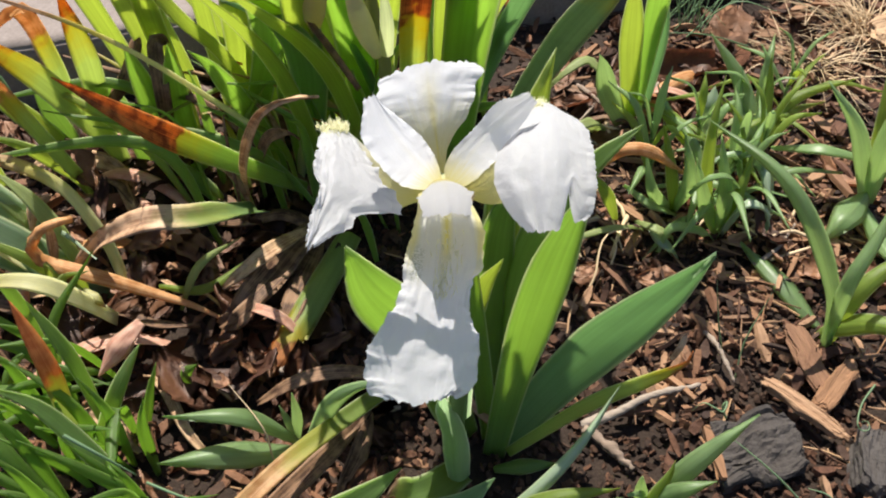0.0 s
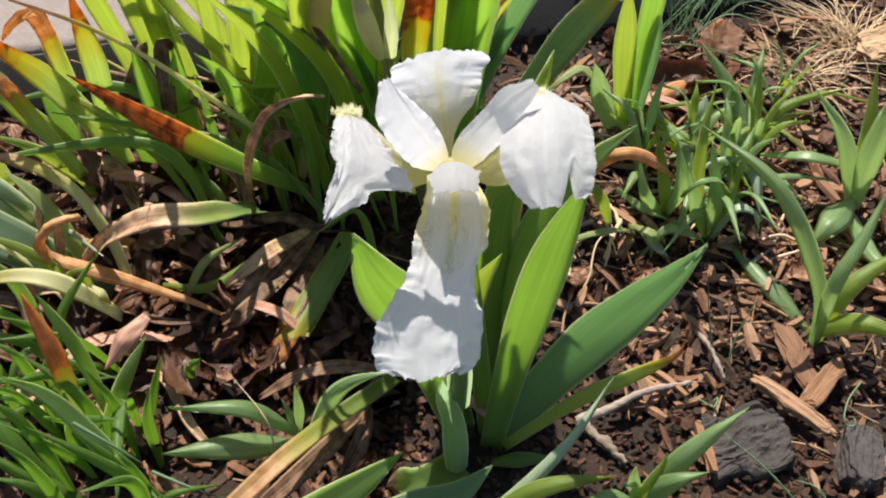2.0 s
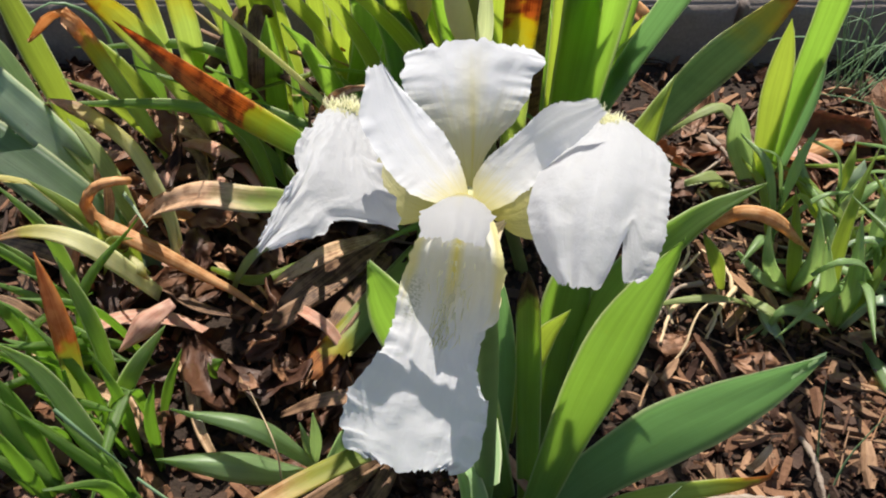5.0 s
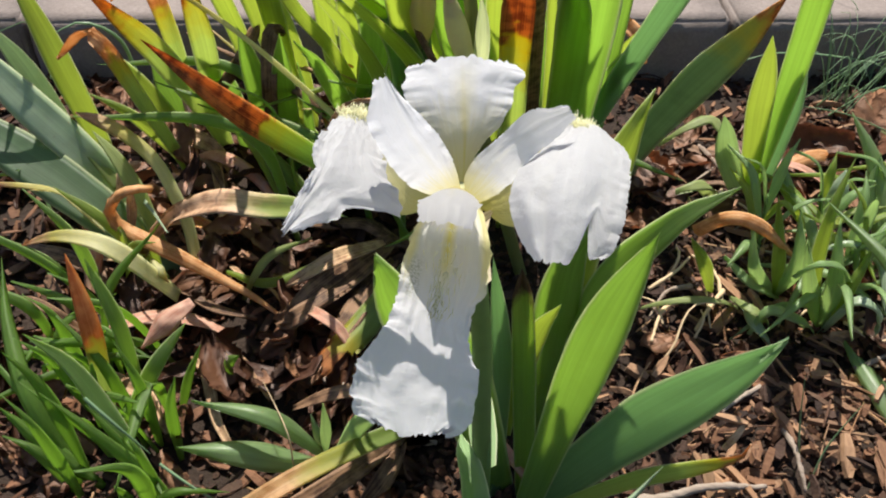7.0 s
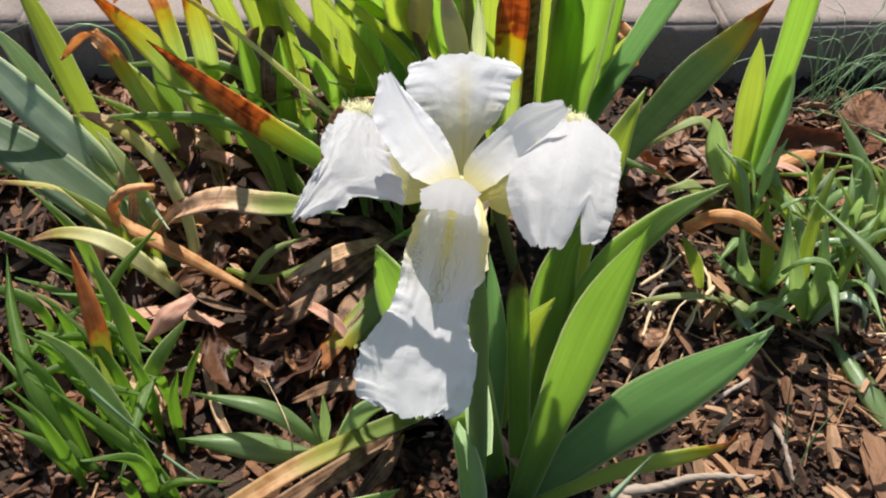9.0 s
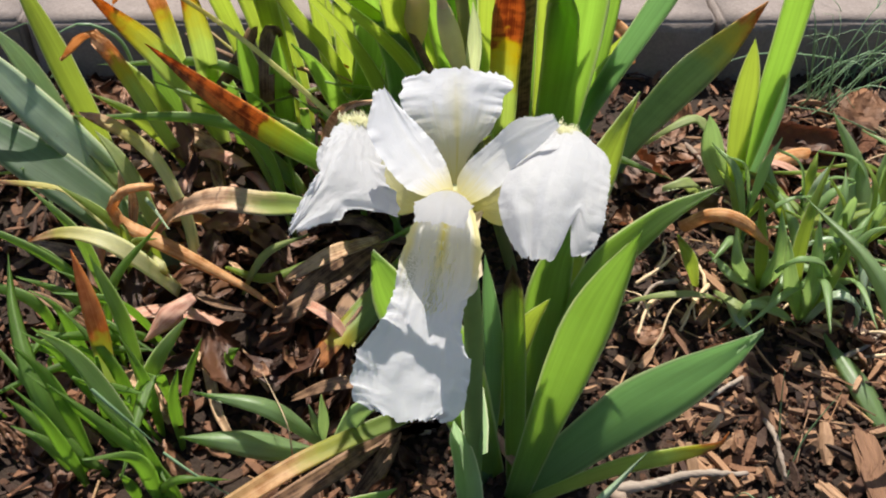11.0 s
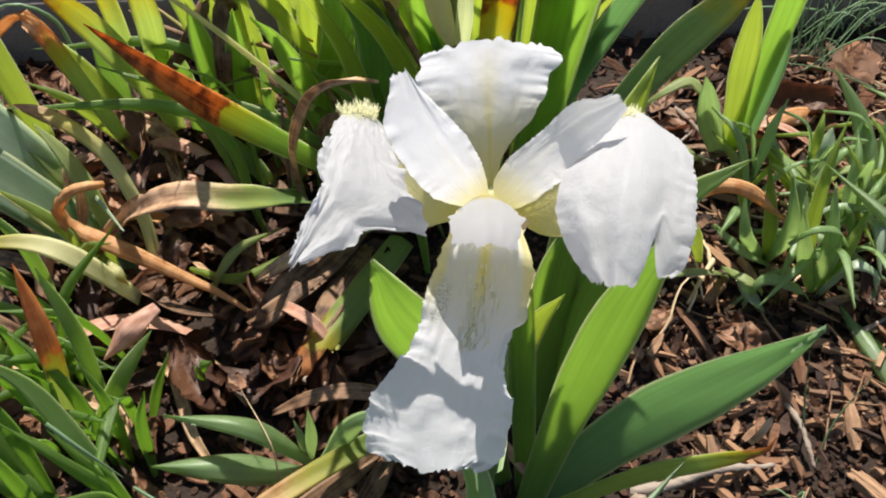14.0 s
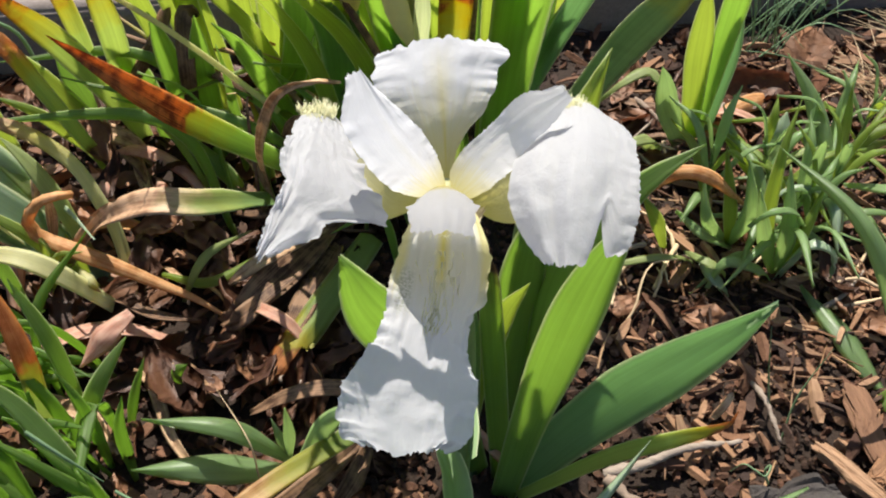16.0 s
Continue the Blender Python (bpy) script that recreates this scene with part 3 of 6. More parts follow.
def leaf(plant, colour, kind, width, face, *points, twist=None):
    SERIAL[0] += 1
    at = plant.location
    bm = blade([Vector(p) - at for p in points], width, face, kind, SERIAL[0], twist)
    name = {"iris": "leaf", "tall": "leaf", "point": "leaf", "broad": "leaf", "lily": "leaf", "strap": "leaf", "dry": "leaf", "bent": "leaf", "lance": "leaf", "stem": "stalk"}[kind]
    return part(name, bm, LEAF[colour], plant, LEAF_WORDS.get(colour, ""))


LEAF_WORDS = {
    "burnt_tip": "green leaf with a scorched rust-brown tip", "orange_tip": "yellow-green leaf with an orange withered tip", "brown_top": "green leaf with a brown top",
    "half_dry": "bent leaf, green then dry brown", "arch_tan": "leaf with a tan end that arches over", "orange_dry": "dry orange-brown leaf", "pale": "yellowed leaf",
    "pink": "folded pinkish brown leaf end", "straw": "dry straw-coloured leaf", "dry_shaded": "withered dark brown leaf, deepened for shade", "stub": "cut leaf with a brown end",
    "brown_tip_low": "narrow leaf with a dry brown tip", "glaucous_sheen": "broad grey-green leaf with sheen in its colour", "orange_half": "leaf withered orange over its upper half", "edge_orange": "long leaf with an orange tip", "yellowing": "yellowing leaf",
}
main = thing("iris_plant", "white-flowered bearded iris growing out of the mulch", "iris", at=(0.169, 0.480, 0))
leaf(main, "green", "broad", 0.0241, (-0.12, -0.99, -0.04), (0.171, 0.465, 0), (0.181, 0.472, 0.085), (0.194, 0.457, 0.19), (0.207, 0.449, 0.255))
leaf(main, "blue", "iris", 0.0299, (-0.53, -0.84, 0.10), (0.173, 0.472, 0), (0.204, 0.479, 0.06), (0.237, 0.461, 0.15), (0.264, 0.441, 0.224), twist=0.75)
leaf(main, "brown_tip_low", "iris", 0.0090, (-0.63, -0.71, 0.31), (0.18, 0.462, 0.01), (0.222, 0.46, 0.07), (0.249, 0.451, 0.11), (0.266, 0.443, 0.14), (0.268, 0.444, 0.15))
leaf(main, "green", "broad", 0.0182, (-0.48, -0.85, 0.22), (0.175, 0.527, 0.0), (0.182, 0.53, 0.12), (0.211, 0.529, 0.19), (0.24, 0.545, 0.212))
leaf(main, "bright", "broad", 0.0245, (0.18, -0.98, 0.05), (0.166, 0.531, 0.0), (0.168, 0.544, 0.14), (0.182, 0.537, 0.225), (0.19, 0.549, 0.254))
leaf(main, "green", "iris", 0.0275, (0.36, -0.93, -0.02), (0.165, 0.521, 0.0), (0.163, 0.53, 0.08), (0.168, 0.522, 0.16), (0.181, 0.523, 0.19))
leaf(main, "stub", "strap", 0.0131, (0.26, -0.96, 0.13), (0.168, 0.478, 0), (0.158, 0.489, 0.08), (0.147, 0.496, 0.17))
leaf(main, "bright", "iris", 0.0146, (-0.08, -0.98, -0.16), (0.143, 0.517, -0.006), (0.147, 0.513, 0.05), (0.158, 0.501, 0.12), (0.17, 0.489, 0.16))
leaf(main, "blue", "iris", 0.0120, (0.65, -0.76, 0.05), (0.151, 0.472, 0.0), (0.144, 0.488, 0.1), (0.137, 0.474, 0.195))
leaf(main, "green", "broad", 0.0336, (0.52, -0.84, -0.14), (0.152, 0.476, 0.0), (0.129, 0.452, 0.13), (0.113, 0.418, 0.21), (0.107, 0.405, 0.25))
leaf(main, "bright", "iris", 0.0154, (0.62, -0.77, 0.13), (0.149, 0.472, -0.006), (0.145, 0.471, 0.02), (0.121, 0.467, 0.09), (0.1, 0.452, 0.11))
leaf(main, "stub", "strap", 0.0216, (0.64, 0.13, 0.75), (0.152, 0.447, 0.01), (0.133, 0.418, 0.03), (0.114, 0.403, 0.05))
leaf(main, "straw", "strap", 0.0031, (-0.35, -0.87, 0.35), (0.257, 0.438, 0.15), (0.259, 0.437, 0.16), (0.262, 0.442, 0.165))
leaf(main, "green", "lily", 0.0103, (-0.17, -0.3, 0.94), (0.172, 0.453, 0.004), (0.191, 0.452, 0.012), (0.211, 0.456, 0.012))
front = thing("iris_plant", "low young iris leaves close to the flower stem", "iris", at=(0.107, 0.381, 0))
leaf(front, "green", "iris", 0.0203, (-0.49, -0.72, 0.49), (0.034, 0.357, 0.03), (0.076, 0.354, 0.09), (0.106, 0.358, 0.125), (0.13, 0.369, 0.143))
leaf(front, "blue", "iris", 0.0207, (-0.49, -0.53, 0.7), (0.073, 0.379, 0.02), (0.129, 0.383, 0.06), (0.155, 0.384, 0.08), (0.173, 0.392, 0.1))
leaf(front, "glaucous_sheen", "lily", 0.0078, (-0.38, -0.71, 0.6), (0.151, 0.395, 0.02), (0.181, 0.393, 0.06), (0.212, 0.409, 0.1), (0.235, 0.438, 0.125))
leaf(front, "bright", "lily", 0.0105, (-0.42, -0.42, 0.81), (0.171, 0.392, 0.05), (0.202, 0.389, 0.088), (0.238, 0.399, 0.088))
sprout = thing("lily_sprout", "small lily sprout with narrow green leaves", "lily", at=(0.048, 0.457, 0))
leaf(sprout, "lily", "lily", 0.0123, (0.59, -0.15, 0.79), (0.047, 0.458, 0.01), (0.022, 0.444, 0.055), (-0.025, 0.437, 0.06))
leaf(sprout, "lily", "lily", 0.0172, (0.45, -0.19, 0.87), (0.049, 0.452, 0.008), (0.011, 0.429, 0.035), (-0.027, 0.417, 0.04))
leaf(sprout, "lily", "lily", 0.0068, (0.29, -0.96, -0.03), (0.046, 0.458, 0.01), (0.049, 0.457, 0.04), (0.049, 0.457, 0.065))
leaf(sprout, "lily", "lily", 0.0058, (0.52, -0.82, 0.22), (0.044, 0.461, 0.01), (0.041, 0.46, 0.03), (0.036, 0.464, 0.04))
leaf(sprout, "lily", "lily", 0.0119, (-0.28, -0.93, 0.25), (0.052, 0.458, 0.01), (0.079, 0.454, 0.07), (0.112, 0.46, 0.085))
leftfan = thing("iris_plant", "low iris fan with yellowing leaves among the litter", "iris", at=(-0.069, 0.420, 0))
leaf(leftfan, "orange_half", "iris", 0.0121, (0.64, -0.72, 0.27), (-0.088, 0.435, 0.02), (-0.087, 0.439, 0.055), (-0.089, 0.445, 0.09), (-0.105, 0.461, 0.13))
leaf(leftfan, "green", "iris", 0.0100, (0.84, -0.45, 0.31), (-0.082, 0.459, 0.01), (-0.091, 0.468, 0.07), (-0.109, 0.477, 0.11))
leaf(leftfan, "green", "iris", 0.0107, (0.16, -0.91, 0.38), (-0.085, 0.441, 0.0), (-0.063, 0.453, 0.05), (-0.049, 0.478, 0.075))
leaf(leftfan, "pink", "lance", 0.0150, (0.07, -0.68, 0.73), (-0.076, 0.465, 0.055), (-0.062, 0.477, 0.072), (-0.052, 0.492, 0.078))
leaf(leftfan, "green", "iris", 0.0116, (0.71, -0.4, 0.58), (-0.024, 0.393, -0.006), (-0.03, 0.396, 0.015), (-0.057, 0.408, 0.06), (-0.083, 0.418, 0.09), (-0.106, 0.416, 0.11))
leaf(leftfan, "grassy", "lily", 0.0075, (0.77, -0.51, 0.39), (-0.022, 0.399, -0.006), (-0.03, 0.397, 0.03), (-0.053, 0.391, 0.075), (-0.081, 0.391, 0.1))
leaf(leftfan, "grassy", "lily", 0.0099, (0.92, -0.39, -0.0), (-0.029, 0.391, -0.006), (-0.029, 0.389, 0.02), (-0.027, 0.38, 0.07), (-0.042, 0.361, 0.09))
leaf(leftfan, "grassy", "lily", 0.0093, (0.92, -0.3, 0.24), (-0.083, 0.401, 0.01), (-0.094, 0.404, 0.08), (-0.109, 0.402, 0.11))
leaf(leftfan, "grassy", "lily", 0.0085, (0.76, -0.64, 0.09), (-0.115, 0.453, -0.006), (-0.116, 0.452, 0.04), (-0.118, 0.449, 0.085), (-0.133, 0.447, 0.1))
leaf(leftfan, "grassy", "lily", 0.0107, (0.7, -0.41, 0.59), (-0.074, 0.399, 0.0), (-0.097, 0.396, 0.03), (-0.126, 0.397, 0.06))
leaf(leftfan, "grassy", "lily", 0.0076, (0.8, -0.6, 0.1), (-0.081, 0.388, -0.006), (-0.082, 0.387, 0.02), (-0.085, 0.382, 0.08), (-0.098, 0.383, 0.1))
leaf(leftfan, "grassy", "lily", 0.0109, (0.5, -0.39, 0.78), (-0.086, 0.396, -0.006), (-0.092, 0.399, 0.02), (-0.114, 0.409, 0.06), (-0.145, 0.44, 0.08), (-0.173, 0.476, 0.09))
leaf(leftfan, "grassy", "lily", 0.0078, (0.86, -0.02, 0.51), (-0.098, 0.503, -0.006), (-0.101, 0.492, 0.02), (-0.113, 0.443, 0.07), (-0.139, 0.444, 0.06))
leaf(leftfan, "grassy", "lily", 0.0070, (0.75, -0.62, 0.24), (-0.03, 0.398, -0.006), (-0.033, 0.398, 0.02), (-0.044, 0.397, 0.06), (-0.061, 0.398, 0.09))
leaf(leftfan, "grassy", "lily", 0.0063, (0.69, -0.69, 0.22), (-0.028, 0.396, -0.006), (-0.031, 0.397, 0.03), (-0.037, 0.398, 0.06), (-0.047, 0.402, 0.07))
leaf(leftfan, "grassy", "lily", 0.0059, (0.83, -0.49, 0.28), (-0.076, 0.417, -0.006), (-0.081, 0.413, 0.03), (-0.094, 0.403, 0.07), (-0.112, 0.405, 0.08))
leaf(leftfan, "grassy", "lily", 0.0080, (0.66, -0.75, 0.09), (-0.059, 0.438, -0.006), (-0.059, 0.438, 0.02), (-0.059, 0.437, 0.06), (-0.07, 0.44, 0.09))
leaf(leftfan, "grassy", "lily", 0.0066, (0.85, -0.52, 0.09), (-0.106, 0.442, -0.006), (-0.113, 0.433, 0.06), (-0.118, 0.427, 0.08), (-0.127, 0.424, 0.09))
leaf(leftfan, "grassy", "lily", 0.0087, (0.79, -0.45, 0.42), (-0.085, 0.391, -0.006), (-0.091, 0.39, 0.02), (-0.101, 0.388, 0.04), (-0.118, 0.386, 0.05))
leaf(leftfan, "grassy", "lily", 0.0059, (-0.33, -0.6, 0.73), (-0.04, 0.39, -0.006), (-0.029, 0.391, 0.02), (-0.011, 0.392, 0.04), (0.012, 0.406, 0.03))
stalk = thing("fallen_stalk", "yellowing fallen leaf stalk lying on the litter", "stalk", at=(0.068, 0.435, 0))
leaf(stalk, "yellowing", "strap", 0.0121, (0.24, -0.06, 0.97), (0.105, 0.495, 0.03), (0.057, 0.425, 0.05), (0.01, 0.36, 0.045))
leaf(stalk, "dry_shaded", "dry", 0.0128, (0.44, -0.29, 0.85), (0.023, 0.381, 0.02), (0.065, 0.43, 0.03), (0.09, 0.481, 0.02))
leaf(stalk, "dry_shaded", "dry", 0.0124, (0.42, -0.22, 0.88), (0.077, 0.428, 0.004), (0.086, 0.45, 0.012), (0.089, 0.482, 0.012))
leftdry = thing("iris_plant", "iris clump with bent and drying leaves", "iris", at=(-0.087, 0.588, 0))
leaf(leftdry, "half_dry", "bent", 0.0184, (0.06, -0.36, 0.93), (-0.014, 0.626, 0.05), (-0.025, 0.585, 0.085), (-0.042, 0.568, 0.095), (-0.066, 0.561, 0.098), (-0.089, 0.558, 0.088), (-0.109, 0.56, 0.07), (-0.127, 0.556, 0.045), (-0.136, 0.556, 0.03))
leaf(leftdry, "orange_dry", "lance", 0.0108, (0.52, -0.41, 0.75), (-0.014, 0.546, 0.01), (-0.048, 0.554, 0.02), (-0.07, 0.552, 0.032), (-0.095, 0.549, 0.046), (-0.12, 0.548, 0.056), (-0.142, 0.548, 0.064), (-0.148, 0.549, 0.074), (-0.139, 0.55, 0.09), (-0.127, 0.552, 0.098), (-0.12, 0.563, 0.092))
leaf(leftdry, "pale", "point", 0.0134, (0.55, -0.25, 0.80), (-0.099, 0.537, 0.02), (-0.107, 0.523, 0.055), (-0.121, 0.515, 0.078), (-0.14, 0.512, 0.085), (-0.162, 0.508, 0.083), (-0.188, 0.503, 0.07))
leaf(leftdry, "blue", "iris", 0.0361, (0.40, -0.37, 0.84), (-0.121, 0.566, -0.006), (-0.154, 0.574, 0.02), (-0.176, 0.572, 0.045), (-0.216, 0.576, 0.066), (-0.259, 0.581, 0.085), (-0.318, 0.593, 0.1))
leaf(leftdry, "glaucous_sheen", "iris", 0.0272, (0.72, -0.53, 0.44), (-0.181, 0.611, -0.006), (-0.187, 0.61, 0.02), (-0.198, 0.602, 0.06), (-0.231, 0.599, 0.1), (-0.257, 0.599, 0.13), (-0.29, 0.602, 0.16))
leaf(leftdry, "bright", "iris", 0.0191, (0.74, -0.67, 0.03), (-0.233, 0.656, -0.006), (-0.233, 0.653, 0.03), (-0.233, 0.643, 0.08), (-0.239, 0.637, 0.13), (-0.258, 0.637, 0.199))
leaf(leftdry, "pale", "strap", 0.0123, (0.82, -0.07, 0.57), (-0.109, 0.578, 0.01), (-0.117, 0.589, 0.035), (-0.125, 0.592, 0.062), (-0.136, 0.595, 0.085), (-0.15, 0.592, 0.105), (-0.167, 0.588, 0.117), (-0.186, 0.586, 0.122))
leaf(leftdry, "pale_green", "iris", 0.0119, (0.74, -0.54, 0.40), (-0.144, 0.587, 0.01), (-0.149, 0.583, 0.06), (-0.165, 0.589, 0.085), (-0.186, 0.596, 0.1))
leaf(leftdry, "straw", "dry", 0.0074, (0.32, -0.95, 0.00), (-0.146, 0.562, 0.045), (-0.143, 0.565, 0.065), (-0.139, 0.564, 0.085))
leaf(leftdry, "straw", "dry", 0.0099, (-0.21, -0.91, 0.35), (-0.174, 0.59, 0.05), (-0.167, 0.593, 0.07), (-0.151, 0.596, 0.08))
leaf(leftdry, "straw", "dry", 0.0066, (0.51, -0.85, 0.13), (-0.143, 0.617, 0.01), (-0.135, 0.613, 0.04), (-0.145, 0.622, 0.05))
leaf(leftdry, "bright", "iris", 0.0086, (0.76, -0.42, 0.49), (-0.119, 0.559, 0), (-0.137, 0.557, 0.027), (-0.153, 0.546, 0.068), (-0.184, 0.544, 0.09))
leaf(leftdry, "pale_green", "iris", 0.0120, (0.57, -0.23, 0.79), (-0.184, 0.604, 0.04), (-0.208, 0.607, 0.075), (-0.241, 0.61, 0.095), (-0.265, 0.609, 0.1))
leaf(leftdry, "glaucous_sheen", "iris", 0.0187, (0.85, -0.51, -0.09), (-0.259, 0.651, 0), (-0.254, 0.638, 0.06), (-0.261, 0.626, 0.12), (-0.265, 0.612, 0.16))
leaf(leftdry, "green", "lily", 0.0095, (0.92, 0.09, 0.38), (-0.197, 0.545, 0), (-0.195, 0.516, 0.05), (-0.222, 0.508, 0.07))
leaf(leftdry, "dry_shaded", "dry", 0.0145, (0.03, 0.12, 0.99), (0.023, 0.645, 0.0), (-0.006, 0.59, 0.015), (-0.032, 0.559, 0.012))
leaf(leftdry, "straw", "dry", 0.0123, (0.23, -0.17, 0.96), (0.02, 0.627, 0.03), (-0.0, 0.586, 0.045), (-0.028, 0.563, 0.03))
leaf(leftdry, "pale_green", "lily", 0.0084, (-0.46, -0.66, 0.60), (-0.066, 0.566, 0), (-0.054, 0.565, 0.03), (-0.04, 0.572, 0.05), (-0.016, 0.586, 0.06))
leaf(leftdry, "bright", "lily", 0.0077, (0.03, -0.38, 0.92), (-0.079, 0.57, 0.02), (-0.042, 0.567, 0.025), (-0.012, 0.6, 0.03))
leaf(leftdry, "straw", "dry", 0.0073, (-0.48, -0.84, -0.25), (-0.033, 0.66, 0.03), (-0.006, 0.595, 0.12), (0.023, 0.557, 0.19), (0.048, 0.539, 0.22), (0.064, 0.549, 0.215))
leaf(leftdry, "dry_shaded", "dry", 0.0117, (-0.72, -0.69, 0.08), (-0.034, 0.685, 0.03), (-0.005, 0.645, 0.1), (0.014, 0.631, 0.12), (0.022, 0.637, 0.11))
leaf(leftdry, "green", "lily", 0.0127, (0.38, -0.61, 0.7), (-0.053, 0.665, -0.006), (-0.062, 0.666, 0.02), (-0.078, 0.667, 0.04), (-0.118, 0.689, 0.05))
leaf(leftdry, "brown_top", "strap", 0.0212, (0.13, -0.23, 0.96), (0.054, 0.621, 0.035), (0.042, 0.577, 0.03), (0.03, 0.542, 0.022), (0.014, 0.502, 0.012))
leaf(leftdry, "pale", "lily", 0.0127, (-0.12, 0.12, 0.98), (-0.165, 0.571, -0.006), (-0.172, 0.567, 0.03), (-0.189, 0.556, 0.07), (-0.199, 0.54, 0.09), (-0.232, 0.53, 0.09))
leaf(leftdry, "dry_shaded", "dry", 0.0248, (0.2, -0.18, 0.96), (0.021, 0.643, 0.02), (0.009, 0.595, 0.03), (-0.008, 0.553, 0.03), (-0.028, 0.544, 0.012))
leaf(leftdry, "dry_shaded", "dry", 0.0195, (-0.04, -0.04, 1.0), (0.028, 0.627, 0.015), (0.024, 0.56, 0.025), (0.017, 0.523, 0.01))
leaf(leftdry, "dry_shaded", "dry", 0.0130, (-0.02, -0.62, 0.79), (0.002, 0.565, 0.03), (-0.009, 0.539, 0.03), (-0.024, 0.543, 0.012))
leaf(leftdry, "straw", "dry", 0.0121, (-0.02, -0.04, 1.00), (-0.121, 0.64, 0.012), (-0.104, 0.619, 0.016), (-0.095, 0.63, 0.012))
leaf(leftdry, "pink", "lance", 0.0137, (0.46, -0.67, 0.58), (-0.134, 0.608, 0.02), (-0.135, 0.611, 0.045), (-0.147, 0.625, 0.05))
leaf(leftdry, "pale", "lily", 0.0075, (0.40, -0.33, 0.85), (-0.114, 0.538, 0.05), (-0.104, 0.531, 0.05), (-0.099, 0.531, 0.04))
leaf(leftdry, "straw", "dry", 0.0132, (0.00, -0.06, 1.00), (-0.117, 0.587, 0.012), (-0.094, 0.563, 0.016), (-0.088, 0.555, 0.01))
clumpa = thing("iris_clump", "dense iris clump with scorched and bright green leaves", "iris", at=(-0.099, 0.733, 0))
leaf(clumpa, "burnt_tip", "broad", 0.0165, (0.95, -0.26, 0.16), (0.01, 0.672, 0.03), (-0.02, 0.61, 0.11), (-0.037, 0.55, 0.185), (-0.067, 0.52, 0.241))
leaf(clumpa, "orange_tip", "iris", 0.0199, (0.78, -0.6, -0.17), (-0.161, 0.719, -0.006), (-0.163, 0.712, 0.03), (-0.173, 0.671, 0.12), (-0.176, 0.63, 0.18), (-0.189, 0.623, 0.2))
leaf(clumpa, "arch_tan", "strap", 0.0115, (0.9, -0.43, -0.08), (-0.161, 0.649, 0.050), (-0.168, 0.628, 0.118), (-0.170, 0.610, 0.164), (-0.187, 0.613, 0.168), (-0.208, 0.607, 0.147))
leaf(clumpa, "arch_tan", "strap", 0.0133, (0.72, -0.57, -0.41), (-0.191, 0.723, 0.04), (-0.172, 0.69, 0.12), (-0.155, 0.652, 0.19), (-0.157, 0.634, 0.2), (-0.178, 0.639, 0.18))
leaf(clumpa, "orange_tip", "iris", 0.0186, (0.42, -0.78, -0.46), (-0.18, 0.74, -0.006), (-0.175, 0.733, 0.03), (-0.145, 0.688, 0.13), (-0.12, 0.64, 0.22))
leaf(clumpa, "pale", "stem", 0.0046, (0.75, -0.58, 0.31), (-0.023, 0.672, 0.09), (-0.052, 0.654, 0.135), (-0.076, 0.63, 0.18), (-0.101, 0.609, 0.215), (-0.137, 0.601, 0.235))
leaf(clumpa, "dry_shaded", "strap", 0.0109, (0.19, -0.96, 0.21), (-0.152, 0.714, 0.07), (-0.132, 0.717, 0.1), (-0.122, 0.732, 0.125))
leaf(clumpa, "dry_shaded", "strap", 0.0124, (0.35, -0.88, 0.32), (-0.106, 0.707, 0.06), (-0.098, 0.696, 0.1), (-0.102, 0.714, 0.13), (-0.1, 0.731, 0.12))
leaf(clumpa, "bright", "tall", 0.0148, (0.57, -0.78, -0.24), (-0.134, 0.753, -0.006), (-0.135, 0.747, 0.04), (-0.137, 0.723, 0.12), (-0.127, 0.677, 0.2), (-0.136, 0.681, 0.226))
leaf(clumpa, "bright", "tall", 0.0196, (0.67, -0.57, -0.48), (-0.132, 0.791, -0.006), (-0.13, 0.782, 0.03), (-0.114, 0.718, 0.15), (-0.081, 0.633, 0.253))
leaf(clumpa, "bright", "tall", 0.0178, (0.28, -0.85, -0.45), (-0.117, 0.772, -0.006), (-0.115, 0.766, 0.03), (-0.104, 0.723, 0.14), (-0.076, 0.655, 0.241))
leaf(clumpa, "bright", "lily", 0.0118, (0.49, -0.82, -0.3), (-0.104, 0.779, -0.006), (-0.104, 0.769, 0.05), (-0.103, 0.742, 0.12), (-0.092, 0.701, 0.19), (-0.095, 0.701, 0.217))
leaf(clumpa, "bright", "tall", 0.0100, (0.61, -0.79, -0.04), (-0.032, 0.757, -0.006), (-0.037, 0.749, 0.04), (-0.055, 0.72, 0.12), (-0.067, 0.689, 0.17), (-0.101, 0.691, 0.221))
leaf(clumpa, "green", "iris", 0.0166, (0.33, -0.88, -0.34), (-0.024, 0.725, -0.006), (-0.027, 0.719, 0.03), (-0.038, 0.692, 0.1), (-0.041, 0.662, 0.15), (-0.048, 0.647, 0.172))
leaf(clumpa, "bright", "tall", 0.0130, (0.36, -0.83, -0.43), (-0.088, 0.799, -0.006), (-0.085, 0.788, 0.04), (-0.07, 0.741, 0.13), (-0.054, 0.697, 0.22))
leaf(clumpa, "bright", "strap", 0.0218, (0.4, -0.77, -0.5), (-0.062, 0.776, 0.05), (-0.041, 0.727, 0.14), (-0.021, 0.68, 0.23))
leaf(clumpa, "bright", "tall", 0.0135, (0.25, -0.84, -0.48), (-0.045, 0.787, -0.006), (-0.042, 0.779, 0.03), (-0.025, 0.727, 0.13), (0.001, 0.661, 0.241))
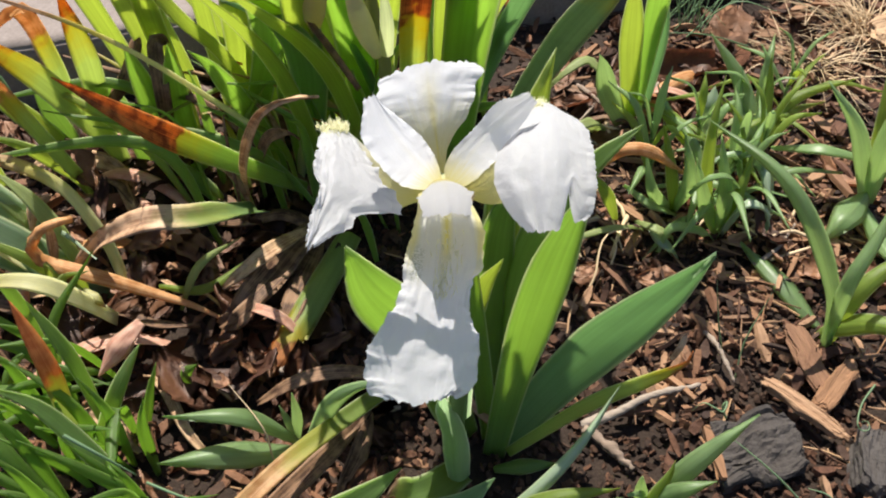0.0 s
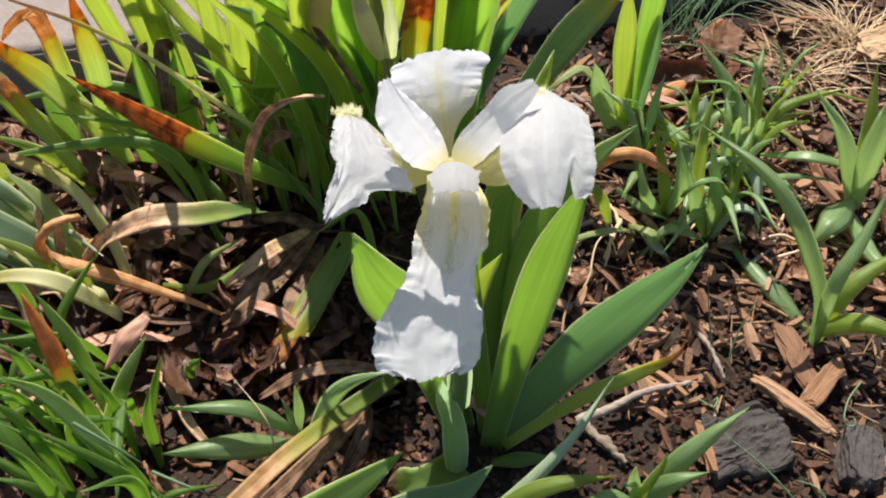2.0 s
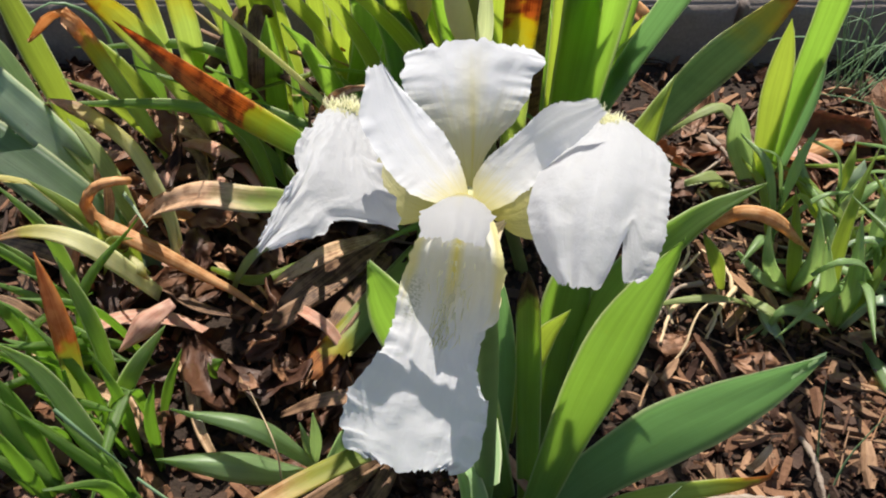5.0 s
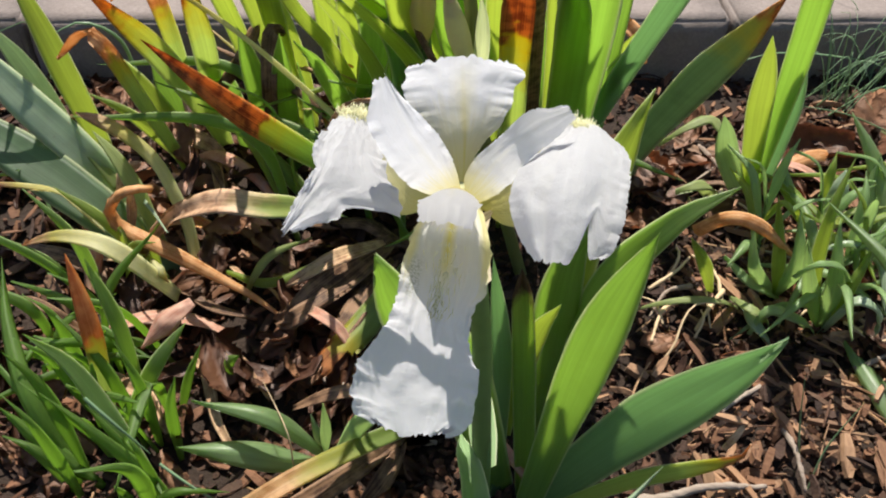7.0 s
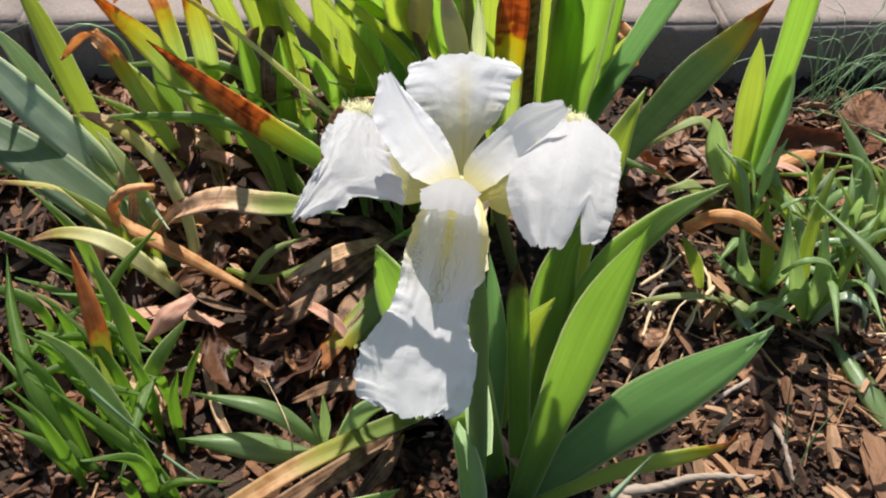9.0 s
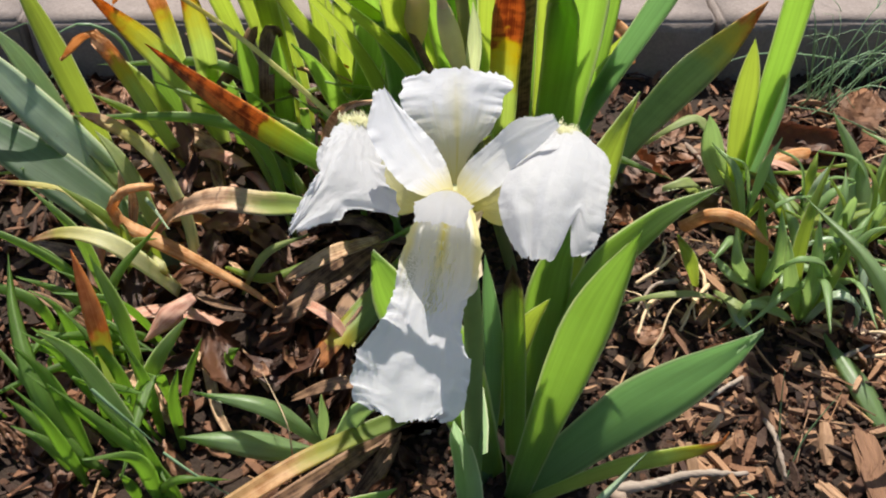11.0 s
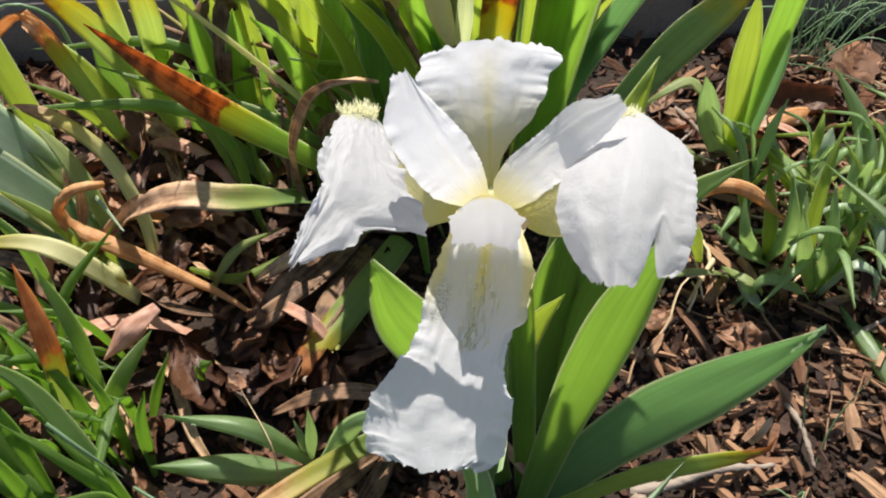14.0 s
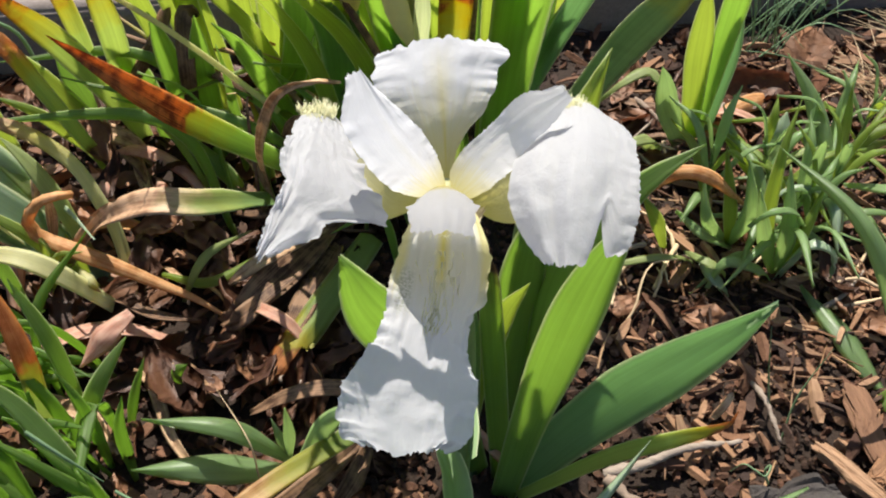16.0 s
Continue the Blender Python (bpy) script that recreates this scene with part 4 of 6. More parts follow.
leaf(clumpa, "green", "tall", 0.0126, (0.32, -0.88, -0.36), (-0.03, 0.786, -0.006), (-0.029, 0.78, 0.03), (-0.025, 0.756, 0.1), (-0.008, 0.694, 0.19), (-0.01, 0.699, 0.22))
leaf(clumpa, "blue", "iris", 0.0264, (0.3, -0.92, -0.24), (0.002, 0.729, -0.006), (0.006, 0.72, 0.04), (0.023, 0.677, 0.14), (0.017, 0.649, 0.195), (-0.025, 0.665, 0.2))
leaf(clumpa, "bright", "iris", 0.0122, (0.39, -0.9, -0.2), (-0.038, 0.758, -0.006), (-0.039, 0.754, 0.03), (-0.041, 0.745, 0.07), (-0.038, 0.73, 0.12))
leaf(clumpa, "green", "iris", 0.0184, (0.41, -0.89, -0.22), (-0.093, 0.716, -0.006), (-0.093, 0.715, 0.02), (-0.093, 0.708, 0.08), (-0.079, 0.685, 0.15))
leaf(clumpa, "green", "iris", 0.0185, (0.7, -0.68, -0.22), (-0.121, 0.724, -0.006), (-0.12, 0.721, 0.02), (-0.116, 0.707, 0.08), (-0.111, 0.683, 0.15))
leaf(clumpa, "green", "iris", 0.0157, (0.19, -0.93, -0.32), (-0.009, 0.734, -0.006), (-0.009, 0.732, 0.03), (-0.009, 0.723, 0.09), (0.025, 0.671, 0.2))
leaf(clumpa, "green", "iris", 0.0184, (0.62, -0.78, -0.09), (-0.145, 0.728, -0.006), (-0.147, 0.727, 0.02), (-0.153, 0.723, 0.06), (-0.16, 0.702, 0.12))
leaf(clumpa, "green", "iris", 0.0160, (0.62, -0.78, 0.11), (-0.189, 0.709, -0.006), (-0.192, 0.709, 0.02), (-0.202, 0.708, 0.06), (-0.209, 0.707, 0.09))
leaf(clumpa, "bright", "iris", 0.0173, (0.71, -0.67, 0.23), (-0.186, 0.706, 0.01), (-0.206, 0.698, 0.05), (-0.224, 0.686, 0.09), (-0.239, 0.684, 0.11))
leaf(clumpa, "bright", "lily", 0.0120, (0.83, -0.55, 0.07), (-0.176, 0.681, -0.006), (-0.18, 0.672, 0.03), (-0.192, 0.645, 0.08), (-0.216, 0.634, 0.1))
clumpb = thing("iris_clump", "tall iris clump with buds in front of the kerb", "iris", at=(0.075, 0.773, 0))
leaf(clumpb, "dry_shaded", "strap", 0.0048, (0.38, -0.87, 0.32), (0.066, 0.644, 0.15), (0.048, 0.647, 0.18), (0.035, 0.649, 0.2))
leaf(clumpb, "blue", "lily", 0.0082, (0.4, -0.88, -0.27), (0.065, 0.752, -0.006), (0.059, 0.734, 0.08), (0.049, 0.701, 0.15), (0.042, 0.682, 0.19))
leaf(clumpb, "bright", "tall", 0.0210, (0.28, -0.79, -0.54), (0.011, 0.783, -0.006), (0.013, 0.774, 0.03), (0.026, 0.715, 0.14), (0.046, 0.603, 0.273))
leaf(clumpb, "green", "tall", 0.0278, (0.3, -0.79, -0.54), (0.043, 0.786, -0.006), (0.044, 0.776, 0.03), (0.053, 0.701, 0.15), (0.064, 0.606, 0.272))
leaf(clumpb, "green", "tall", 0.0260, (0.06, -0.83, -0.55), (0.015, 0.801, -0.006), (0.021, 0.791, 0.03), (0.058, 0.732, 0.13), (0.065, 0.63, 0.259))
leaf(clumpb, "brown_top", "tall", 0.0173, (0.2, -0.85, -0.48), (0.091, 0.708, -0.006), (0.096, 0.679, 0.1), (0.109, 0.608, 0.215), (0.124, 0.538, 0.313))
leaf(clumpb, "dry_shaded", "tall", 0.0130, (0.53, -0.67, -0.53), (0.085, 0.808, -0.006), (0.087, 0.793, 0.04), (0.099, 0.714, 0.15), (0.117, 0.607, 0.281))
leaf(clumpb, "green", "tall", 0.0344, (0.25, -0.84, -0.48), (0.12, 0.741, -0.006), (0.121, 0.736, 0.02), (0.134, 0.681, 0.16), (0.151, 0.576, 0.301))
leaf(clumpb, "bright", "tall", 0.0144, (0.16, -0.86, -0.49), (0.108, 0.755, -0.006), (0.109, 0.749, 0.03), (0.116, 0.705, 0.15), (0.132, 0.591, 0.29))
leaf(clumpb, "blue", "tall", 0.0159, (-0.2, -0.92, -0.34), (0.124, 0.773, -0.006), (0.13, 0.767, 0.04), (0.159, 0.738, 0.14), (0.197, 0.655, 0.273))
leaf(clumpb, "green", "iris", 0.0198, (-0.16, -0.96, -0.23), (0.117, 0.787, -0.006), (0.123, 0.797, 0.04), (0.147, 0.75, 0.12), (0.165, 0.736, 0.17))
leaf(clumpb, "edge_orange", "iris", 0.0268, (-0.35, -0.89, -0.28), (0.167, 0.781, -0.006), (0.173, 0.793, 0.03), (0.203, 0.756, 0.12), (0.228, 0.699, 0.2), (0.244, 0.67, 0.25))
leaf(clumpb, "orange_dry", "strap", 0.0132, (0.55, -0.8, 0.24), (0.16, 0.897, 0.05), (0.156, 0.871, 0.09), (0.14, 0.876, 0.1), (0.125, 0.885, 0.09))
leaf(clumpb, "bright", "tall", 0.0191, (0.39, -0.71, -0.59), (-0.008, 0.78, -0.006), (-0.003, 0.762, 0.05), (0.017, 0.691, 0.15), (0.054, 0.567, 0.288))
leaf(clumpb, "green", "tall", 0.0232, (0.27, -0.77, -0.57), (-0.052, 0.762, -0.006), (-0.043, 0.747, 0.05), (-0.003, 0.682, 0.16), (0.029, 0.581, 0.276))
leaf(clumpb, "bright", "tall", 0.0162, (0.19, -0.78, -0.59), (0.055, 0.785, -0.006), (0.059, 0.768, 0.05), (0.079, 0.688, 0.17), (0.108, 0.567, 0.297))
leaf(clumpb, "green", "tall", 0.0195, (0.01, -0.78, -0.62), (0.118, 0.806, -0.006), (0.12, 0.787, 0.05), (0.128, 0.705, 0.16), (0.143, 0.566, 0.295))
tallr = thing("iris_plant", "young upright light green iris sprout", "iris", at=(0.273, 0.816, 0))
leaf(tallr, "bright", "iris", 0.0191, (0.03, -0.95, -0.32), (0.27, 0.811, 0.01), (0.258, 0.784, 0.1), (0.249, 0.752, 0.18))
leaf(tallr, "green", "tall", 0.0179, (0.06, -0.91, -0.42), (0.272, 0.812, 0.01), (0.272, 0.782, 0.12), (0.262, 0.693, 0.267))
leaf(tallr, "blue", "iris", 0.0176, (-0.09, -0.96, -0.28), (0.281, 0.823, 0.01), (0.28, 0.8, 0.1), (0.272, 0.777, 0.17))
leaf(tallr, "lily", "iris", 0.0194, (0.41, -0.91, -0.05), (0.264, 0.807, 0.005), (0.245, 0.796, 0.05), (0.235, 0.789, 0.088))
leaf(tallr, "pale_green", "lily", 0.0162, (-0.12, 0.12, 0.98), (0.264, 0.82, 0.02), (0.24, 0.807, 0.06), (0.226, 0.809, 0.07), (0.208, 0.795, 0.065), (0.192, 0.786, 0.05))
lilya = thing("lily_plant", "lily with long arching narrow leaves", "lily", at=(0.397, 0.577, 0))
leaf(lilya, "lily", "lily", 0.0124, (-0.02, -0.88, 0.47), (0.397, 0.569, 0.0), (0.387, 0.575, 0.06), (0.345, 0.595, 0.13), (0.297, 0.646, 0.14))
leaf(lilya, "lily", "lily", 0.0104, (-0.41, -0.84, 0.35), (0.399, 0.572, 0.0), (0.391, 0.566, 0.07), (0.405, 0.584, 0.1), (0.423, 0.614, 0.13))
leaf(lilya, "bright", "lily", 0.0129, (-0.43, -0.69, 0.58), (0.4, 0.575, 0.0), (0.407, 0.577, 0.06), (0.455, 0.608, 0.08))
leaf(lilya, "bright", "lily", 0.0154, (-0.68, -0.28, 0.68), (0.391, 0.581, -0.006), (0.398, 0.574, 0.02), (0.417, 0.555, 0.05), (0.452, 0.545, 0.04))
leaf(lilya, "lily", "lily", 0.0184, (-0.12, 0.12, 0.98), (0.399, 0.586, 0.0), (0.374, 0.62, 0.012), (0.348, 0.66, 0.012))
lilyb = thing("lily_plant", "lily with upright narrow leaves in the mulch", "lily", at=(0.436, 0.719, 0))
leaf(lilyb, "lily", "lily", 0.0140, (-0.07, -0.99, 0.09), (0.457, 0.723, 0.0), (0.432, 0.725, 0.07), (0.4, 0.737, 0.11))
leaf(lilyb, "lily", "lily", 0.0191, (-0.16, -0.99, -0.01), (0.459, 0.723, 0.0), (0.45, 0.714, 0.08), (0.457, 0.722, 0.15))
leaf(lilyb, "bright", "lily", 0.0132, (-0.32, -0.93, 0.2), (0.46, 0.73, 0.0), (0.451, 0.734, 0.07), (0.448, 0.76, 0.12))
leaf(lilyb, "lily", "lily", 0.0167, (-0.12, 0.12, 0.98), (0.446, 0.734, 0.04), (0.411, 0.733, 0.05), (0.38, 0.753, 0.03))
leaf(lilyb, "lily", "lily", 0.0233, (-0.01, -0.2, 0.98), (0.45, 0.714, 0.02), (0.425, 0.68, 0.025), (0.41, 0.667, 0.01))
leaf(lilyb, "lily", "lily", 0.0132, (-0.36, -0.06, 0.93), (0.449, 0.718, 0.01), (0.455, 0.648, 0.02), (0.488, 0.644, 0.02))
lilyc = thing("lily_plant", "bushy lily clump with glossy leaves", "lily", at=(0.372, 0.758, 0))
leaf(lilyc, "lily", "lily", 0.0151, (-0.09, -0.88, 0.46), (0.379, 0.769, -0.006), (0.373, 0.777, 0.02), (0.354, 0.805, 0.06), (0.327, 0.825, 0.09))
leaf(lilyc, "bright", "lily", 0.0096, (-0.24, -0.89, 0.39), (0.377, 0.775, -0.006), (0.378, 0.782, 0.02), (0.38, 0.8, 0.05), (0.377, 0.813, 0.08))
leaf(lilyc, "bright", "lily", 0.0105, (-0.28, -0.65, 0.7), (0.371, 0.776, -0.006), (0.38, 0.782, 0.02), (0.403, 0.797, 0.05), (0.451, 0.813, 0.06))
leaf(lilyc, "lily", "lily", 0.0119, (-0.16, -0.9, 0.41), (0.378, 0.769, -0.006), (0.37, 0.777, 0.02), (0.356, 0.791, 0.04), (0.355, 0.808, 0.07))
leaf(lilyc, "bright", "lily", 0.0088, (-0.23, -0.62, 0.75), (0.372, 0.771, -0.006), (0.382, 0.778, 0.02), (0.399, 0.79, 0.04), (0.429, 0.806, 0.04))
leaf(lilyc, "glaucous_sheen", "lily", 0.0115, (-0.12, 0.12, 0.98), (0.379, 0.707, 0.01), (0.366, 0.71, 0.05), (0.333, 0.696, 0.07), (0.304, 0.688, 0.05))
leaf(lilyc, "glaucous_sheen", "lily", 0.0120, (-0.12, 0.12, 0.98), (0.345, 0.741, 0.01), (0.361, 0.709, 0.05), (0.369, 0.677, 0.03))
sproutr = thing("lily_sprout", "small lily sprout beside the bark", "lily", at=(0.265, 0.435, 0))
leaf(sproutr, "lily", "lily", 0.0133, (-0.36, -0.79, 0.49), (0.265, 0.436, 0.0), (0.287, 0.44, 0.05), (0.32, 0.459, 0.077))
leaf(sproutr, "lily", "lily", 0.0131, (-0.71, -0.58, 0.4), (0.266, 0.436, 0.0), (0.279, 0.427, 0.04), (0.299, 0.43, 0.05))
leaf(sproutr, "lily", "lily", 0.0129, (0.49, -0.11, 0.87), (0.265, 0.435, 0.0), (0.244, 0.422, 0.025), (0.225, 0.416, 0.02))
leaf(sproutr, "lily", "lily", 0.0088, (0.7, -0.72, 0.01), (0.265, 0.437, 0.0), (0.258, 0.428, 0.03), (0.249, 0.422, 0.04))
leaf(sproutr, "bright", "lily", 0.0082, (-0.4, -0.89, 0.24), (0.264, 0.431, -0.006), (0.268, 0.433, 0.02), (0.274, 0.437, 0.04), (0.276, 0.441, 0.05))
leaf(sproutr, "lily", "lily", 0.0081, (0.02, -0.98, -0.17), (0.265, 0.438, 0.0), (0.259, 0.432, 0.03), (0.257, 0.429, 0.05))
lilyd = thing("lily_plant", "low lily with crowded leaves", "lily", at=(0.292, 0.685, 0))
leaf(lilyd, "orange_dry", "bent", 0.0099, (0.20, -0.76, 0.62), (0.233, 0.688, 0.055), (0.251, 0.68, 0.08), (0.272, 0.68, 0.08), (0.303, 0.698, 0.045))
leaf(lilyd, "bright", "lily", 0.0106, (0.32, -0.94, -0.07), (0.256, 0.688, 0.0), (0.246, 0.683, 0.03), (0.231, 0.675, 0.06))
leaf(lilyd, "pale_green", "lily", 0.0083, (-0.12, 0.12, 0.98), (0.276, 0.679, 0), (0.26, 0.657, 0.025), (0.239, 0.646, 0.03), (0.217, 0.638, 0.025), (0.2, 0.635, 0.012))
leaf(lilyd, "lily", "lily", 0.0105, (0.25, -0.97, -0.06), (0.3, 0.705, 0.0), (0.279, 0.68, 0.04), (0.27, 0.693, 0.07))
leaf(lilyd, "lily", "lily", 0.0119, (-0.17, -0.98, -0.13), (0.302, 0.702, 0.0), (0.305, 0.684, 0.05), (0.295, 0.691, 0.09))
leaf(lilyd, "bright", "lily", 0.0099, (0.0, -1.0, 0.02), (0.302, 0.702, 0.0), (0.292, 0.691, 0.05), (0.28, 0.704, 0.09))
leaf(lilyd, "lily", "lily", 0.0148, (-0.12, 0.12, 0.98), (0.304, 0.698, 0.0), (0.28, 0.678, 0.03), (0.257, 0.687, 0.04))
leaf(lilyd, "pale_green", "lily", 0.0137, (-0.12, 0.12, 0.98), (0.298, 0.67, 0.0), (0.283, 0.652, 0.03), (0.267, 0.668, 0.02))
leaf(lilyd, "glaucous_sheen", "lily", 0.0158, (-0.12, 0.12, 0.98), (0.301, 0.651, 0.0), (0.289, 0.649, 0.02), (0.277, 0.662, 0.02))
lilye = thing("lily_plant", "bushy lily with curving leaves", "lily", at=(0.334, 0.678, 0))
leaf(lilye, "lily", "lily", 0.0117, (0.12, -0.98, -0.13), (0.333, 0.68, 0.0), (0.314, 0.665, 0.05), (0.301, 0.664, 0.09))
leaf(lilye, "lily", "lily", 0.0117, (-0.14, -0.99, -0.02), (0.333, 0.68, 0.0), (0.329, 0.666, 0.05), (0.318, 0.68, 0.1))
leaf(lilye, "bright", "lily", 0.0091, (-0.34, -0.93, 0.17), (0.336, 0.683, 0.0), (0.34, 0.673, 0.05), (0.348, 0.693, 0.08))
leaf(lilye, "lily", "lily", 0.0161, (-0.12, 0.12, 0.98), (0.33, 0.673, 0.0), (0.312, 0.654, 0.03), (0.291, 0.65, 0.035), (0.285, 0.646, 0.01))
leaf(lilye, "glaucous_sheen", "lily", 0.0140, (-0.12, 0.12, 0.98), (0.335, 0.676, 0.0), (0.344, 0.664, 0.05), (0.362, 0.666, 0.04), (0.366, 0.664, 0.02))
leaf(lilye, "lily", "lily", 0.0123, (-0.12, 0.12, 0.98), (0.336, 0.676, 0.01), (0.333, 0.675, 0.06), (0.312, 0.657, 0.08), (0.301, 0.659, 0.06))
leaf(lilye, "bright", "lily", 0.0098, (-0.12, -0.97, 0.20), (0.333, 0.68, 0), (0.317, 0.68, 0.05), (0.313, 0.688, 0.1), (0.318, 0.709, 0.13))
lilyf = thing("lily_plant", "short lily with spreading leaves", "lily", at=(0.312, 0.784, 0))
leaf(lilyf, "lily", "lily", 0.0122, (0.16, -0.95, 0.25), (0.326, 0.783, 0.0), (0.299, 0.771, 0.04), (0.286, 0.792, 0.06))
leaf(lilyf, "glaucous_sheen", "broad", 0.0153, (-0.17, -0.98, 0.03), (0.335, 0.791, 0), (0.332, 0.782, 0.04), (0.333, 0.793, 0.06))
leaf(lilyf, "bright", "lily", 0.0094, (0.45, -0.89, 0.02), (0.323, 0.781, 0), (0.304, 0.765, 0.035), (0.284, 0.763, 0.055))
leaf(lilyf, "pale_green", "lily", 0.0128, (-0.12, 0.12, 0.98), (0.332, 0.783, 0.0), (0.34, 0.757, 0.05), (0.365, 0.77, 0.05))
leaf(lilyf, "pale_green", "lily", 0.0227, (-0.12, 0.12, 0.98), (0.245, 0.798, 0.0), (0.232, 0.776, 0.03), (0.214, 0.758, 0.03))
lilyg = thing("lily_plant", "small lily at the edge of the mulch", "lily", at=(0.479, 0.649, 0))
leaf(lilyg, "lily", "lily", 0.0097, (0.55, -0.2, 0.81), (0.479, 0.651, 0.0), (0.46, 0.642, 0.02), (0.443, 0.632, 0.02))
leaf(lilyg, "bright", "lily", 0.0083, (-0.28, -0.96, -0.07), (0.479, 0.647, 0.0), (0.458, 0.636, 0.05), (0.459, 0.647, 0.08))


def fill_clump(plant, x0, x1, y0, y1, count, seed, low=0.06, high_most=0.14, colours=("bright", "bright", "green", "green", "pale", "straw", "orange_tip")):
    """Short narrow leaves that fill the foot of a clump, leaning every way."""
    rng = random.Random(seed)
    for _ in range(count):
        x, y, high = rng.uniform(x0, x1), rng.uniform(y0, y1), rng.uniform(low, high_most)
        lean = Vector((rng.gauss(-0.3, 0.5), rng.gauss(-0.05, 0.3), 0)) * high
        base = Vector((x, y, -0.004))
        tip = base + lean + Vector((0, 0, high))
        mid = base + lean * rng.uniform(0.2, 0.45) + Vector((0, 0, high * rng.uniform(0.55, 0.75)))
        if rng.random() < 0.4:
            tip.z -= high * rng.uniform(0.2, 0.45)
            tip += lean * 0.5
        leaf(plant, rng.choice(colours), "lily", rng.uniform(0.005, 0.010), (rng.gauss(0, 0.4), -1, 0.5), base, mid, tip)


fill_clump(clumpa, -0.18, 0.0, 0.66, 0.80, 28, 81)


def back_leaves(plant, x0, x1, y0, y1, count, seed):
    """Tall leaves that crowd the back of a clump and lean over it towards the bed."""
    rng = random.Random(seed)
    for i in range(count):
        x, y, high = x0 + (x1 - x0) * (i + rng.random()) / count, rng.uniform(y0, y1), rng.uniform(0.17, 0.30)
        lean = Vector((rng.gauss(0.02, 0.16), rng.uniform(-0.75, -0.35), 0)) * high
        base = Vector((x, y, -0.004))
        mid = base + lean * 0.38 + Vector((0, 0, high * 0.58))
        tip = base + lean + Vector((0, 0, high))
        leaf(plant, rng.choice(("green", "green", "bright", "bright", "blue", "orange_tip")), rng.choice(("tall", "iris", "iris")), rng.uniform(0.010, 0.020), (rng.gauss(0.25, 0.3), -0.85, -0.4), base, mid, tip)


back_leaves(clumpa, -0.10, 0.0, 0.78, 0.86, 6, 84)
back_leaves(clumpb, 0.0, 0.15, 0.78, 0.88, 9, 85)
# added foliage that keeps sun off the litter in the middle
fill_clump(clumpa, -0.08, 0.09, 0.62, 0.71, 14, 87, 0.09, 0.17, ("green", "green", "dry_shaded", "green"))
fill_clump(leftfan, -0.18, -0.04, 0.38, 0.48, 22, 83, 0.035, 0.095, ("grassy",))
fill_clump(leftdry, -0.27, -0.12, 0.52, 0.62, 8, 86, 0.05, 0.12, ("glaucous_sheen", "glaucous_sheen", "bright", "bright", "pale", "green"))
# a few more leaves, added to cast shade on that litter
back_leaves(clumpa, 0.02, 0.08, 0.68, 0.76, 4, 88)
fill_clump(leftfan, -0.13, -0.03, 0.43, 0.51, 12, 89, 0.05, 0.11, ("grassy",))
fill_clump(clumpb, 0.0, 0.14, 0.70, 0.86, 12, 82)

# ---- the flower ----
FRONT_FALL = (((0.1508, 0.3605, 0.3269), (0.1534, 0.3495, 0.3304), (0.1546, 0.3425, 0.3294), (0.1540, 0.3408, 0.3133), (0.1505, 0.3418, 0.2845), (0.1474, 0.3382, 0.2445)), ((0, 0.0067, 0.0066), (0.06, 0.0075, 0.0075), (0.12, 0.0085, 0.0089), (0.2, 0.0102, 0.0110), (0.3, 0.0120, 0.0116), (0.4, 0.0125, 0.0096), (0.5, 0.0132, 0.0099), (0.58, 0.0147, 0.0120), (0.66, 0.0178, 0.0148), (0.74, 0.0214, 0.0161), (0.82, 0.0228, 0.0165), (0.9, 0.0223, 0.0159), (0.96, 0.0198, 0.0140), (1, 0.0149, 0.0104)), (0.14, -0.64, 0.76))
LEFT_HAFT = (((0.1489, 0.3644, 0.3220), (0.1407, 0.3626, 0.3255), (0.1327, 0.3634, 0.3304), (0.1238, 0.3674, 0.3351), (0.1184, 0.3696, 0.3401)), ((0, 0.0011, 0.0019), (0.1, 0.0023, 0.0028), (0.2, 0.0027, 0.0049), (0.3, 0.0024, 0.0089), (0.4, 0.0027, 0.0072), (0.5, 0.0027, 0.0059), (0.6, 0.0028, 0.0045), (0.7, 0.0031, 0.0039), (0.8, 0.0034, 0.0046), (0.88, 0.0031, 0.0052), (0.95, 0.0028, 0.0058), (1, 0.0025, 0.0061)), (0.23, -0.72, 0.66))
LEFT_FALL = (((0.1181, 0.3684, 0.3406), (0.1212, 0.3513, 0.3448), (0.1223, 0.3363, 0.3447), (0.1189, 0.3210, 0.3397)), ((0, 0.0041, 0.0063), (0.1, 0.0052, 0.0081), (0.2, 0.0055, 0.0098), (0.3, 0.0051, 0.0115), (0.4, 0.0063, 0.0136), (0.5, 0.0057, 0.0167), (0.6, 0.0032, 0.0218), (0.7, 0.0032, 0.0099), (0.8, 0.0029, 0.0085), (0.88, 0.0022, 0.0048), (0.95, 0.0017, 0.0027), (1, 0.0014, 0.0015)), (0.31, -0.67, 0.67))
